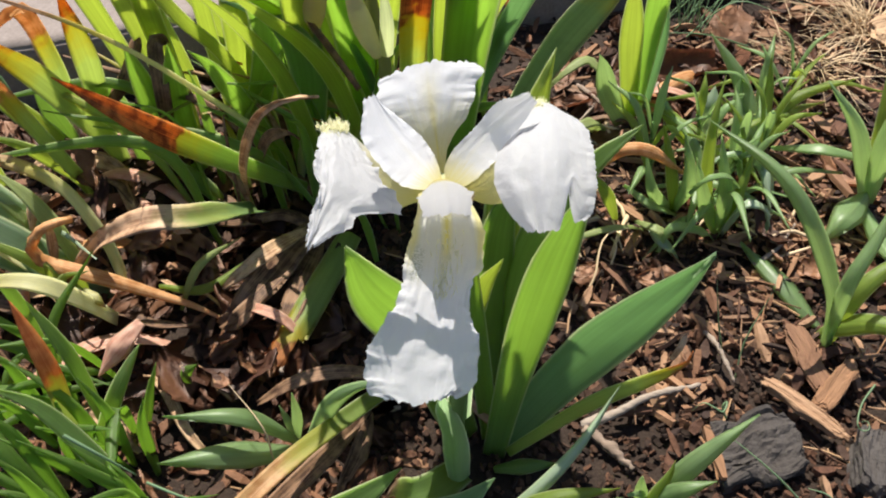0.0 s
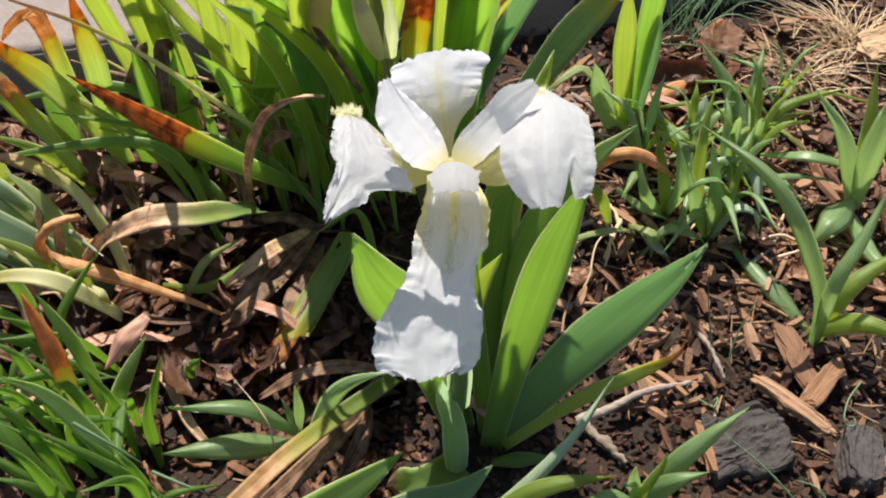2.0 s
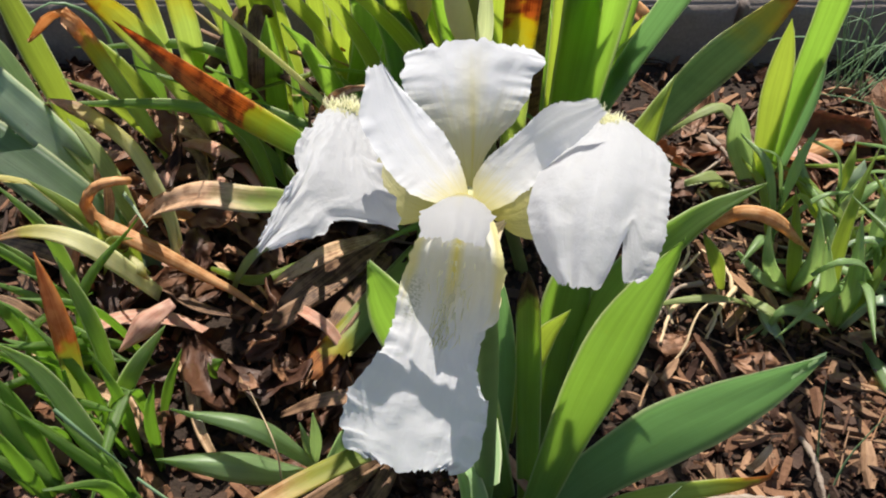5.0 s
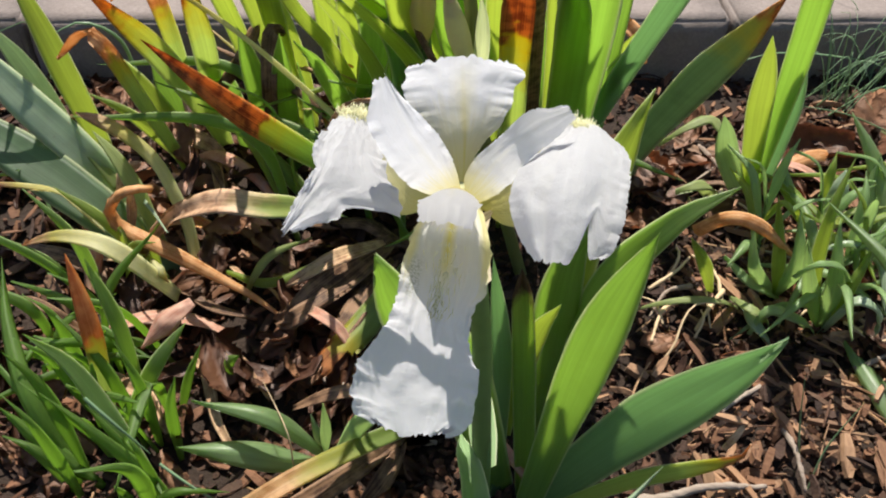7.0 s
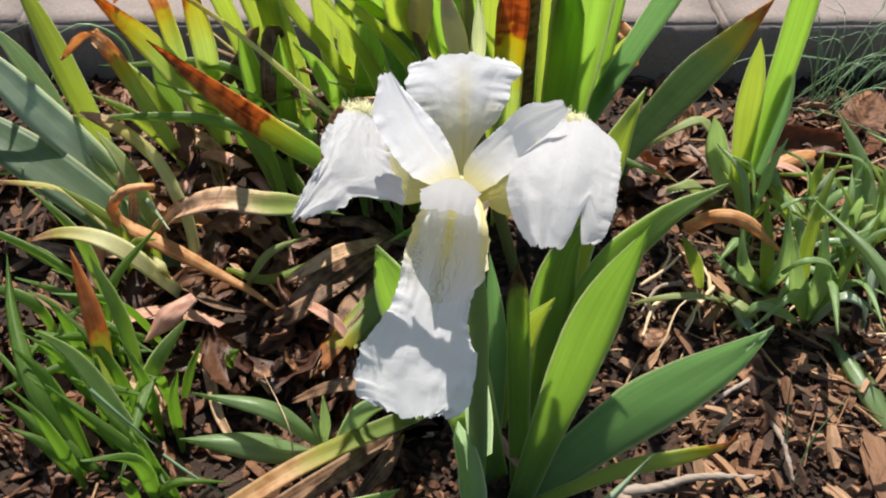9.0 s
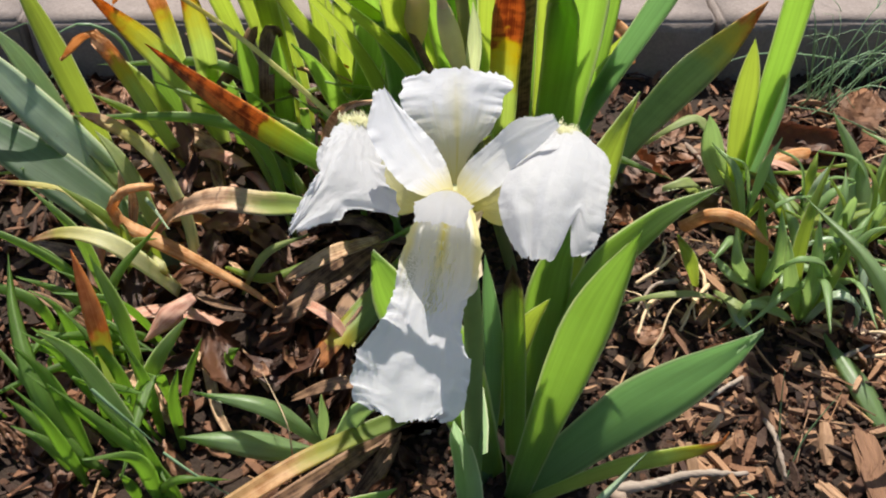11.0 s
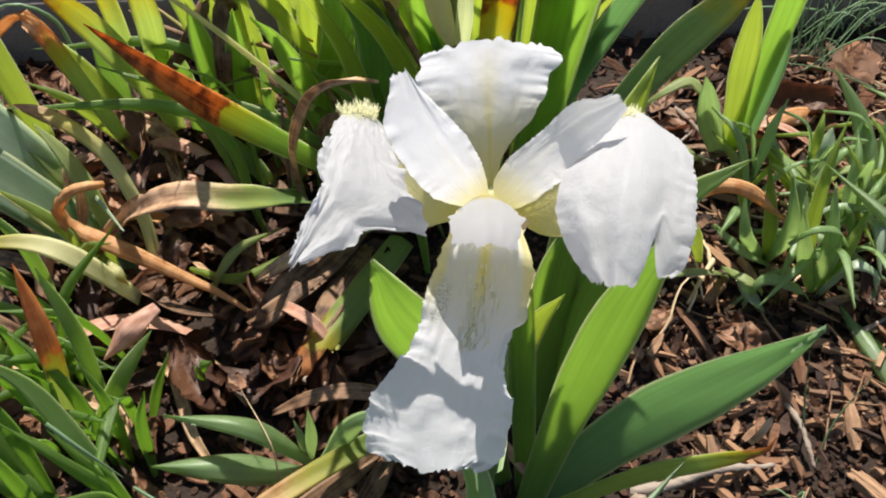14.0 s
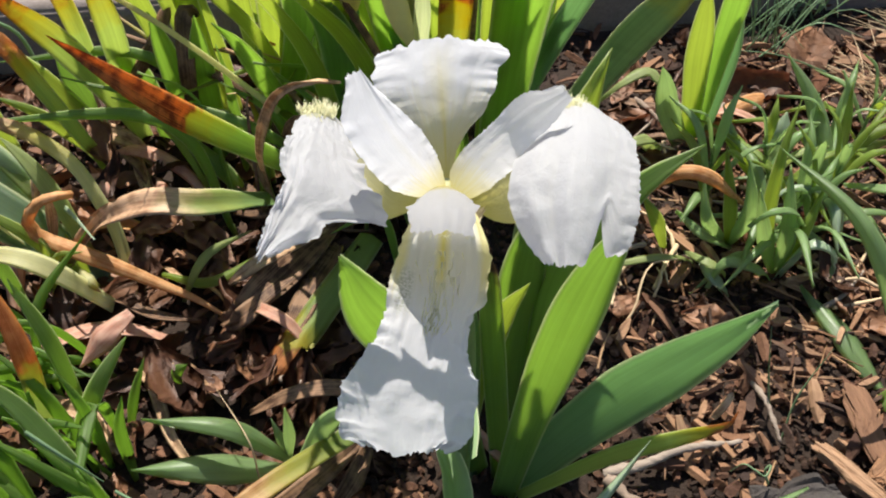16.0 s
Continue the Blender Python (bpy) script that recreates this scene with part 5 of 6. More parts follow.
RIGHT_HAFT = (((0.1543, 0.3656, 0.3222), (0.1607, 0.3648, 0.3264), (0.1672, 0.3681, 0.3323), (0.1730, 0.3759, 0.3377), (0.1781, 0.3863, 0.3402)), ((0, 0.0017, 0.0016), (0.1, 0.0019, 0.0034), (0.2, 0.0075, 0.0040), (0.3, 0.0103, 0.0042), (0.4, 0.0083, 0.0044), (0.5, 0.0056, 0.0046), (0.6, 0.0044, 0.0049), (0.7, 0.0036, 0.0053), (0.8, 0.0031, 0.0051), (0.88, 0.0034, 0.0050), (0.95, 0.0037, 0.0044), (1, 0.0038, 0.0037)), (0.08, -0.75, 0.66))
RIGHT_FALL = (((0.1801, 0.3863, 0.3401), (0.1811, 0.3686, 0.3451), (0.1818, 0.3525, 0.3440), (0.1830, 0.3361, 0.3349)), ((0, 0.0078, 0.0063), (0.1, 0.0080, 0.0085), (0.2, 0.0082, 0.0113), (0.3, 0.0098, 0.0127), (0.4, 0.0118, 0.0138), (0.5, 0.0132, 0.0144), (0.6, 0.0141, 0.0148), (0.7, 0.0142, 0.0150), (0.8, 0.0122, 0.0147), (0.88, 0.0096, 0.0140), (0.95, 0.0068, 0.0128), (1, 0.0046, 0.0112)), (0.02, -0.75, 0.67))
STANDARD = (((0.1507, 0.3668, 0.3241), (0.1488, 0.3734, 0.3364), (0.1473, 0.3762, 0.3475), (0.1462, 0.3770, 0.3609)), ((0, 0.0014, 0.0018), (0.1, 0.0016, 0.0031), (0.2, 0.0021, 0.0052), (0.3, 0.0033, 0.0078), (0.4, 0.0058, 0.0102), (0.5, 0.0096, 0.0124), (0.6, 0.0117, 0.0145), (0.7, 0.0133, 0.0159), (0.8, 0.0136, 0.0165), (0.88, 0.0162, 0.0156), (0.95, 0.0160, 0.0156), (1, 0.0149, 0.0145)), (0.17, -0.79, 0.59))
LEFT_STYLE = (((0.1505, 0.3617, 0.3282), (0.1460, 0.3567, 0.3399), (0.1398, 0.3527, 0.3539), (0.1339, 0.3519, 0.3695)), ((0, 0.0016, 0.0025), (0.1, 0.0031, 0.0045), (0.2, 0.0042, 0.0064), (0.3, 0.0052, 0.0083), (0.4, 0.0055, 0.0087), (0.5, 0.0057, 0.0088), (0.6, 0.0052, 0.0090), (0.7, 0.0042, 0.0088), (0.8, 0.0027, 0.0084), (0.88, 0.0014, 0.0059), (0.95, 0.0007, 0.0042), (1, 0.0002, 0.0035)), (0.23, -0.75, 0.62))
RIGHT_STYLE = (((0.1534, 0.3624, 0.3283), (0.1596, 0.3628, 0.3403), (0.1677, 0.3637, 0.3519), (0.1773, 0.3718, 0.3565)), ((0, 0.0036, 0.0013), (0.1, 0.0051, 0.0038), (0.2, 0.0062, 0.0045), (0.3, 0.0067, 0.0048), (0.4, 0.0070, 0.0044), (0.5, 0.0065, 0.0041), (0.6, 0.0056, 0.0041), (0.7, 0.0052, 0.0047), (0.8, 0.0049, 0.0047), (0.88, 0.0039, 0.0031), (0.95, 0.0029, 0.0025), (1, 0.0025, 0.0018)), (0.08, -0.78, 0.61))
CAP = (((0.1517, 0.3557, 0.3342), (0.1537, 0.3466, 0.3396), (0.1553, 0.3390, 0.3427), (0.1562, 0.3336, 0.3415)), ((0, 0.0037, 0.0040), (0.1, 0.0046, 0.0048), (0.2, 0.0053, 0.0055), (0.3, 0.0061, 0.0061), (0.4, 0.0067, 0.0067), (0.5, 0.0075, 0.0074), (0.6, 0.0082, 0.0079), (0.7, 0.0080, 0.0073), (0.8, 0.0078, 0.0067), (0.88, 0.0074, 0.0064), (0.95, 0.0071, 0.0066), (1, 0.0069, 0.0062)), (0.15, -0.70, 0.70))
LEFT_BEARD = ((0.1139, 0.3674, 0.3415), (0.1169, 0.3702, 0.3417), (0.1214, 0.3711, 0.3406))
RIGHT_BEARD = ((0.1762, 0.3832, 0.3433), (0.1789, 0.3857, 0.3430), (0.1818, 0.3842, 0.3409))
STEM = ((0.148, 0.447, 0.0), (0.15, 0.431, 0.09), (0.154, 0.401, 0.18), (0.154, 0.39, 0.24), (0.153, 0.372, 0.300), (0.1505, 0.3660, 0.3215))

part("flower_stem", tube([Vector(p) - main.location for p in STEM], (0.0052, 0.0048, 0.0046, 0.0040, 0.0036, 0.0036), 28, 12), STEM_GREEN, main, "smooth grey-green flower stem")


def bract(points, width, face, seed):
    """A sheath leaf wrapped half round the stem, with a free pointed tip."""
    return petal(points, ((0, width * 0.45, width * 0.45), (0.35, width * 0.5, width * 0.5), (0.7, width * 0.36, width * 0.36), (1, width * 0.03, width * 0.03)), face, cup=0.55, ruffle=0.06, ragged=0.02, seed=seed, n=20, k=13)


part("bract", bract([Vector(p) - main.location for p in ((0.151, 0.437, 0.020), (0.150, 0.416, 0.100), (0.145, 0.417, 0.120), (0.145, 0.404, 0.155))], 0.0150, (0.06, -0.58, 0.81), 4), LEAF["blue"], main, "pointed green sheath leaf")
part("bract", bract([Vector(p) - main.location for p in ((0.152, 0.428, 0.100), (0.153, 0.409, 0.160), (0.152, 0.398, 0.200), (0.149, 0.388, 0.235))], 0.0130, (0.05, -0.63, 0.78), 5), LEAF["blue"], main, "pointed green sheath leaf")
part("bract", bract([Vector(p) - main.location for p in ((0.151, 0.388, 0.270), (0.152, 0.372, 0.300), (0.158, 0.362, 0.320), (0.162, 0.357, 0.330))], 0.0120, (0.07, -0.74, 0.67), 6), BUD_PALE, main, "papery bract under the flower")
flower = part("flower", tube([Vector(p) - main.location for p in (STEM[4], STEM[5], (0.1512, 0.3630, 0.3290))], (0.0048, 0.0056, 0.0028), 14, 14), BUD_GREEN, main, "white bearded iris flower with yellow throat")


def flower_part(name, shape, material, label="", **how):
    spine, widths, face = shape
    return part(name, petal([Vector(p) - main.location for p in spine], widths, face, **how), material, flower, label)


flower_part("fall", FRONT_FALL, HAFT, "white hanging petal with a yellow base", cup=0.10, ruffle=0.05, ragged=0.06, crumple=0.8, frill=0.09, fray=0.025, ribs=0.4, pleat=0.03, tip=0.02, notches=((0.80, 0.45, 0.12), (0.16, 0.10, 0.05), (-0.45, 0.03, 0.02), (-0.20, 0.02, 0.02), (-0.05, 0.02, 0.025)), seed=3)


def hanging(haft, blade_shape, label, seed, **how):
    """A fall seen from the side: its veined yellow haft, and its hanging blade under it as one petal."""
    spine, widths, face = blade_shape
    fall = part("fall", petal([Vector(p) - main.location for p in spine], widths, face, seed=seed, along=(0.30, 1.0), **how), PETAL, flower, label)
    spine, widths, face = haft
    part("haft", petal([Vector(p) - main.location for p in spine], widths, face, cup=0.10, ruffle=0.05, ribs=0.8, crumple=0.3, seed=seed + 1, n=34, k=21), HAFT_SIDE, fall, "greenish yellow veined base of the petal")


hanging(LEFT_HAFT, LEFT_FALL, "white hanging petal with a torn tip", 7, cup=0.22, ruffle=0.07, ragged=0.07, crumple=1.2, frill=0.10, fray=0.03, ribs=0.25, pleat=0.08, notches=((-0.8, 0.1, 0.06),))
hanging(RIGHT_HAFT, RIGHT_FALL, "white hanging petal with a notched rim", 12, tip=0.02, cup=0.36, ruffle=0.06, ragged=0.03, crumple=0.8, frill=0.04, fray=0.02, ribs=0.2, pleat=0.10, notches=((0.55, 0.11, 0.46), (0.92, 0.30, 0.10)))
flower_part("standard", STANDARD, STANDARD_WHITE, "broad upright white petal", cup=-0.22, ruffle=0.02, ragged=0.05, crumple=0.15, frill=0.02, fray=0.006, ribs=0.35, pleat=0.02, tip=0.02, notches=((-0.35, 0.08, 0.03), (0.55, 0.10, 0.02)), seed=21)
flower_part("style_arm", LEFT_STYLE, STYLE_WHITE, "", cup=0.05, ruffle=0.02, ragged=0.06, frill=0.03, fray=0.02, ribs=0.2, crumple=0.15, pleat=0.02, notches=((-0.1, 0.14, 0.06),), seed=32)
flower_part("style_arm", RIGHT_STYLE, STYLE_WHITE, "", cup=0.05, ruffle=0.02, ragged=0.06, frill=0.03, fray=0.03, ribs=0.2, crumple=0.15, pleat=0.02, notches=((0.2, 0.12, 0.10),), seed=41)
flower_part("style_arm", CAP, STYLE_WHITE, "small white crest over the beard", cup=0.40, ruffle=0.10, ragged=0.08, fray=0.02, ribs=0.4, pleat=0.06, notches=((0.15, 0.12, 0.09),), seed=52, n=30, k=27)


def beard_on(shape, v0, v1, spread, count, length, seed):
    spine, widths, face = shape
    curve, ways = spline([Vector(p) - main.location for p in spine], 60)
    rng = random.Random(seed)
    spots = []
    for _ in range(count):
        v = rng.uniform(v0, v1)
        i = int(v * 59)
        way, out = ways[i], Vector(face)
        side = out.cross(way).normalized()
        up = way.cross(side).normalized()
        s = rng.gauss(0, spread * (1.15 - (v - v0) / (v1 - v0) * 0.5))
        spots.append((curve[i] + side * s + up * 0.0036, (up * 0.8 + way * rng.uniform(0.1, 0.9) + side * rng.uniform(-0.3, 0.3)).normalized(), side))
    return hairs(spots, length, seed)


def beard_along(points, count, length, seed):
    """Hairs along the crest of a fall, fanned upwards."""
    rng = random.Random(seed)
    curve, ways = spline([Vector(p) - main.location for p in points], 40)
    out = Vector((0, 0.25, 1)).normalized()
    spots = []
    for _ in range(count):
        i = rng.randrange(40)
        side = out.cross(ways[i]).normalized()
        spots.append((curve[i] + side * rng.gauss(0, 0.0020), (out + side * rng.uniform(-0.5, 0.5) + ways[i] * rng.uniform(-0.5, 0.5)).normalized(), side))
    return hairs(spots, length, seed)


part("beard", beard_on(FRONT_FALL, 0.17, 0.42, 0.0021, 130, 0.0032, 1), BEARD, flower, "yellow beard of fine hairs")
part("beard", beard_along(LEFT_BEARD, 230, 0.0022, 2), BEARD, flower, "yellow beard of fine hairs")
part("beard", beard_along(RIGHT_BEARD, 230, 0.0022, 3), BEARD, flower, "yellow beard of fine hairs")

# buds behind the flower
part("bud_stem", tube([Vector(p) - clumpb.location for p in ((0.118, 0.660, -0.004), (0.096, 0.600, 0.166), (0.095, 0.585, 0.217), (0.092, 0.580, 0.248), (0.090, 0.575, 0.273), (0.088, 0.570, 0.297))], (0.0046, 0.0044, 0.0040, 0.0036, 0.0034), 26, 12), STEM_OLIVE, clumpb, "thick olive green flower stalk")
part("bud", tube([Vector(p) - clumpb.location for p in ((0.093, 0.575, 0.226), (0.089, 0.572, 0.240), (0.086, 0.568, 0.256), (0.084, 0.565, 0.268), (0.083, 0.562, 0.277))], (0.0030, 0.0050, 0.0060, 0.0056, 0.0040, 0.0014), 30, 18), BUD_GREEN, clumpb, "fat pale yellow-green flower bud")
part("bud_tip", tube([Vector(p) - clumpb.location for p in ((0.085, 0.566, 0.262), (0.084, 0.565, 0.268), (0.083, 0.562, 0.277), (0.081, 0.559, 0.287))], (0.0036, 0.0030, 0.0020, 0.0008), 10, 12), BUD_PALE, clumpb, "dry pinkish tip of the bud")
part("bud_sheath", bract([Vector(p) - clumpb.location for p in ((0.099, 0.572, 0.229), (0.101, 0.566, 0.251), (0.101, 0.564, 0.265), (0.100, 0.562, 0.278))], 0.0080, (0.22, -0.84, 0.50), 14), LEAF["pale_green"], clumpb, "pale green bud sheath")
part("bud_stem", tube([Vector(p) - clumpb.location for p in ((0.007, 0.786, 0.000), (0.023, 0.720, 0.110), (0.030, 0.684, 0.170))], (0.004, 0.004, 0.0045), 12, 8), STEM_GREEN, clumpb)
part("bud", tube([Vector(p) - clumpb.location for p in ((0.031, 0.681, 0.170), (0.038, 0.656, 0.200), (0.046, 0.631, 0.230), (0.061, 0.590, 0.270))], (0.003, 0.0075, 0.009, 0.006, 0.002), 24, 14), BUD_PALE, clumpb, "papery brownish flower bud")

# ---- loose wood on the bed ----
def chunk(name, material, at, size, turn, seed, label, category, rough=0.25):
    """A broken lump of wood or bark: a block with split, layered faces."""
    bm = bmesh.new()
    bmesh.ops.create_cube(bm, size=1.0)
    bmesh.ops.subdivide_edges(bm, edges=bm.edges[:], cuts=22, use_grid_fill=True)
    for v in bm.verts:
        p = v.co.copy()
        v.co.x *= 1 - 0.25 * abs(p.y) - 0.2 * abs(p.z)
        v.co.y *= 1 - 0.35 * abs(p.x)
        v.co += Vector((0.4, 0.6, 0.5)) * rough * noise.noise(p * 2.3 + Vector((seed, 0, 0)))
        v.co.z += rough * 0.5 * round(3 * noise.noise(Vector((p.x * 1.2, p.y * 3.5, seed)))) / 3 + 0.07 * noise.noise(Vector((p.x * 3, p.y * 14, seed))) + 0.05 * noise.noise(p * 13)
        v.co += p * 0.10 * noise.noise(p * 6 + Vector((0, seed, 0)))
        v.co = Vector((v.co.x * size[0], v.co.y * size[1], v.co.z * size[2]))
    ob = part(name, bm, material, None, "", smooth=False)
    ob.matrix_world = pose(at[0], at[1], at[2], *turn)
    return tagged(ob, label, category)


chunk("bark_lump", CHAR, (0.336, 0.479, 0.002), (0.062, 0.044, 0.024), (8, -6, 15), 3, "dark grey weathered lump of bark in the mulch", "bark", 0.3)
chunk("charred_wood", CHAR, (0.406, 0.473, 0.012), (0.05, 0.024, 0.02), (10, 5, 75), 8, "dark split piece of charred wood", "wood", 0.2)
chunk("wood_slab", TAN_WOOD, (0.544, 0.967, 0.014), (0.09, 0.036, 0.012), (12, 6, 30), 15, "pale tan slab of split wood", "wood", 0.25)
chunk("wood_piece", CHIP_ONE, (0.380, 0.551, 0.014), (0.055, 0.015, 0.005), (5, 4, -75), 21, "pale split wood piece in the mulch", "wood", 0.3)
chunk("wood_piece", CHIP_ONE, (0.393, 0.528, 0.016), (0.045, 0.013, 0.005), (8, -10, 50), 22, "pale split wood piece in the mulch", "wood", 0.3)
chunk("wood_piece", CHIP_ONE, (0.370, 0.510, 0.014), (0.06, 0.01, 0.006), (5, 4, -40), 23, "tan split wood piece in the mulch", "wood", 0.3)
chunk("wood_piece", CHIP_ONE, (0.456, 0.818, 0.012), (0.05, 0.012, 0.005), (5, 4, 60), 24, "tan split wood piece in the mulch", "wood", 0.3)
chunk("wood_piece", CHIP_ONE, (0.417, 0.434, 0.012), (0.06, 0.024, 0.006), (5, 4, 30), 25, "broad pale wood piece in the mulch", "wood", 0.2)


def chip_mesh(rng, long, wide, thick):
    v, f = splinter(rng, long, wide, thick)
    mesh = bpy.data.meshes.new("wood_chip")
    mesh.from_pydata(v, [], f)
    mesh.materials.append(CHIP_ONE)
    return mesh


chip_rng = random.Random(77)
CHIPS = [chip_mesh(chip_rng, chip_rng.uniform(0.012, 0.038), chip_rng.uniform(0.004, 0.010), chip_rng.uniform(0.002, 0.006)) for _ in range(18)]


def lay_chip(mesh, x, y, z, rx, ry, rz):
    ob = tagged(new("wood_chip", mesh), "split tan wood chip lying on the mulch", "wood chip", "wood chips on the bed")
    ob.matrix_world = pose(x, y, z, rx, ry, rz)


laid = 0
while laid < 260:
    x, y = chip_rng.uniform(0.22, 0.72), chip_rng.uniform(0.40, 1.05)
    if chip_rng.random() < chips_at(x, y):
        lay_chip(chip_rng.choice(CHIPS), x, y, ground_height(x, y) + 0.008 + 0.006 * chip_rng.random(), chip_rng.gauss(0, 14), chip_rng.gauss(0, 10), chip_rng.uniform(0, 360))
        laid += 1


# ---- dead leaves ----
def dead_leaf_mesh(rng):
    """A curled, dry fallen leaf."""
    long, wide = rng.uniform(0.028, 0.066), rng.uniform(0.013, 0.030)
    curl, roll, seed = rng.uniform(-1.2, 1.6), rng.uniform(0.4, 2.2) * rng.choice((-1, 1)), rng.uniform(0, 50)
    bm = bmesh.new()
    rows = []
    n, k = 11, 9
    for i in range(n):
        v = i / (n - 1)
        half = wide / 2 * math.sin(math.pi * min(1, 0.06 + v * 0.92)) ** 0.75
        x, z = long * (v - 0.5), curl * 0.25 * long * (v - 0.5) ** 2 * 4
        row = []
        for j in range(k):
            s = j / (k - 1) * 2 - 1
            h = half * (1 + 0.35 * noise.noise(Vector((v * 9, s * 2, seed))))
            a = s * roll * 0.6
            row.append(bm.verts.new((x, h * math.sin(a) / max(0.3, abs(roll * 0.6)), z + h * (1 - math.cos(a)) + 0.007 * noise.noise(Vector((v * 5, s * 3, seed))) - 0.0015 * (abs(s) < 0.1))))
        rows.append(row)
    for a, b in zip(rows, rows[1:]):
        for j in range(k - 1):
            bm.faces.new((a[j], a[j + 1], b[j + 1], b[j]))
    bmesh.ops.solidify(bm, geom=bm.faces[:], thickness=0.0004)
    mesh = bpy.data.meshes.new("dry_leaf")
    bm.to_mesh(mesh)
    bm.free()
    mesh.materials.append(LITTER)
    mesh.polygons.foreach_set("use_smooth", [True] * len(mesh.polygons))
    return mesh


leaf_rng = random.Random(5)
DEAD = [dead_leaf_mesh(leaf_rng) for _ in range(12)]
laid = 0
while laid < 300:
    x, y = leaf_rng.uniform(-0.50, 0.50), leaf_rng.uniform(0.36, 0.95)
    if leaf_rng.random() < litter_at(x, y):
        ob = tagged(new("dry_leaf", leaf_rng.choice(DEAD)), "curled dry brown fallen leaf on the soil", "dry leaf", "dry leaves on the bed")
        ob.matrix_world = pose(x, y, ground_height(x, y) + 0.007 + 0.008 * leaf_rng.random(), leaf_rng.gauss(0, 26), leaf_rng.gauss(0, 20), leaf_rng.uniform(0, 360))
        laid += 1


def lay_leaf(at, rx, ry, rz, size):
    ob = tagged(new("dry_leaf", leaf_rng.choice(DEAD)), "large curled brown leaf on the litter", "dry leaf", "dry leaves on the bed")
    ob.matrix_world = pose(*at, rx, ry, rz) @ Matrix.Diagonal((size, size * 1.3, size, 1))


def bark_curl(at, rx, ry, rz, size, seed):
    """A flake of red-brown bark, curled at its edges and ragged at its ends."""
    rng = random.Random(seed)
    long, wide, roll = 0.052 * size, 0.024 * size, rng.uniform(0.9, 1.5)
    bm = bmesh.new()
    rows = []
    for i in range(15):
        v = i / 14
        half = wide / 2 * (0.75 + 0.35 * math.sin(math.pi * v)) * (1 + 0.16 * noise.noise(Vector((v * 8, seed, 0))))
        row = []
        for j in range(11):
            u = j / 5 - 1
            ragged = 0.006 * noise.noise(Vector((u * 5, seed, 3))) * (1 if v > 0.9 or v < 0.1 else 0.2)
            row.append(bm.verts.new((long * (v - 0.5) + ragged, half * math.sin(u * roll) / roll * 1.3, half * (1 - math.cos(u * roll)) / roll + 0.003 * noise.noise(Vector((v * 6, u * 3, seed))) + 0.010 * (v - 0.5) ** 2)))
        rows.append(row)
    for a, b in zip(rows, rows[1:]):
        for j in range(10):
            bm.faces.new((a[j], a[j + 1], b[j + 1], b[j]))
    bmesh.ops.solidify(bm, geom=bm.faces[:], thickness=0.0018)
    ob = part("bark_flake", bm, RED_BARK)
    ob.matrix_world = pose(*at, rx, ry, rz)
    tagged(ob, "curled flake of red-brown bark on the mulch", "bark", "bark flakes on the bed")


bark_curl((0.307, 0.862, 0.016), 35, -6, 12, 1.7, 3)
bark_curl((0.345, 0.872, 0.016), -30, 8, 35, 0.95, 4)
bark_curl((0.281, 0.842, 0.012), 20, 10, -30, 0.70, 5)
bark_curl((0.372, 0.905, 0.014), 150, 4, 60, 0.80, 6)
lay_leaf((-0.104, 0.675, 0.030), -10, -1, 52, 1.12)
lay_leaf((-0.095, 0.613, 0.020), 5, -11, 46, 0.83)
lay_leaf((-0.075, 0.620, 0.015), 0, 15, 148, 1.16)
lay_leaf((-0.091, 0.576, 0.030), 23, -17, 113, 1.03)
lay_leaf((-0.121, 0.531, 0.020), -2, -3, 88, 1.17)
lay_leaf((-0.001, 0.495, 0.015), -9, -7, 13, 1.17)
lay_leaf((0.007, 0.507, 0.020), 26, -4, 139, 0.89)
lay_leaf((-0.031, 0.481, 0.020), -6, -2, 321, 1.19)
lay_leaf((-0.091, 0.551, 0.020), 29, 3, 44, 1.18)
lay_leaf((-0.136, 0.611, 0.045), -4, 4, 259, 0.91)
lay_leaf((-0.226, 0.696, 0.040), -10, 10, 143, 0.84)
lay_leaf((-0.252, 0.723, 0.040), 27, 15, 153, 0.80)
lay_leaf((0.041, 0.552, 0.010), -7, 16, 159, 1.18)
lay_leaf((-0.047, 0.590, 0.012), 7, -8, 211, 0.99)
lay_leaf((0.002, 0.572, 0.010), -7, 7, 231, 0.87)
lay_leaf((0.317, 0.855, 0.020), -6, -4, 22, 0.84)
lay_leaf((0.293, 0.827, 0.020), 4, 20, 143, 1.03)
lay_leaf((0.341, 0.873, 0.025), 16, 10, 358, 0.95)
lay_leaf((0.284, 0.891, 0.020), 18, -8, 34, 0.99)
lay_leaf((0.251, 0.870, 0.010), -13, 20, 323, 1.00)
lay_leaf((0.234, 0.823, 0.010), -14, 2, 223, 1.14)
lay_leaf((0.029, 0.484, 0.010), -5, 20, 285, 0.89)
lay_leaf((0.084, 0.488, 0.010), -5, -14, 31, 1.12)
lay_leaf((-0.165, 0.660, 0.050), -8, 17, 315, 1.19)
lay_leaf((0.363, 0.911, 0.020), -18, 1, 90, 0.93)
lay_leaf((0.292, 0.618, 0.008), -24, -18, 182, 1.11)
lay_leaf((0.258, 0.772, 0.012), -7, 0, 9, 0.95)
lay_leaf((-0.015, 0.490, 0.018), -9, -4, 20, 0.55)
lay_leaf((-0.003, 0.506, 0.018), -4, -1, 70, 0.50)
lay_leaf((0.006, 0.512, 0.018), 3, 7, 140, 0.45)
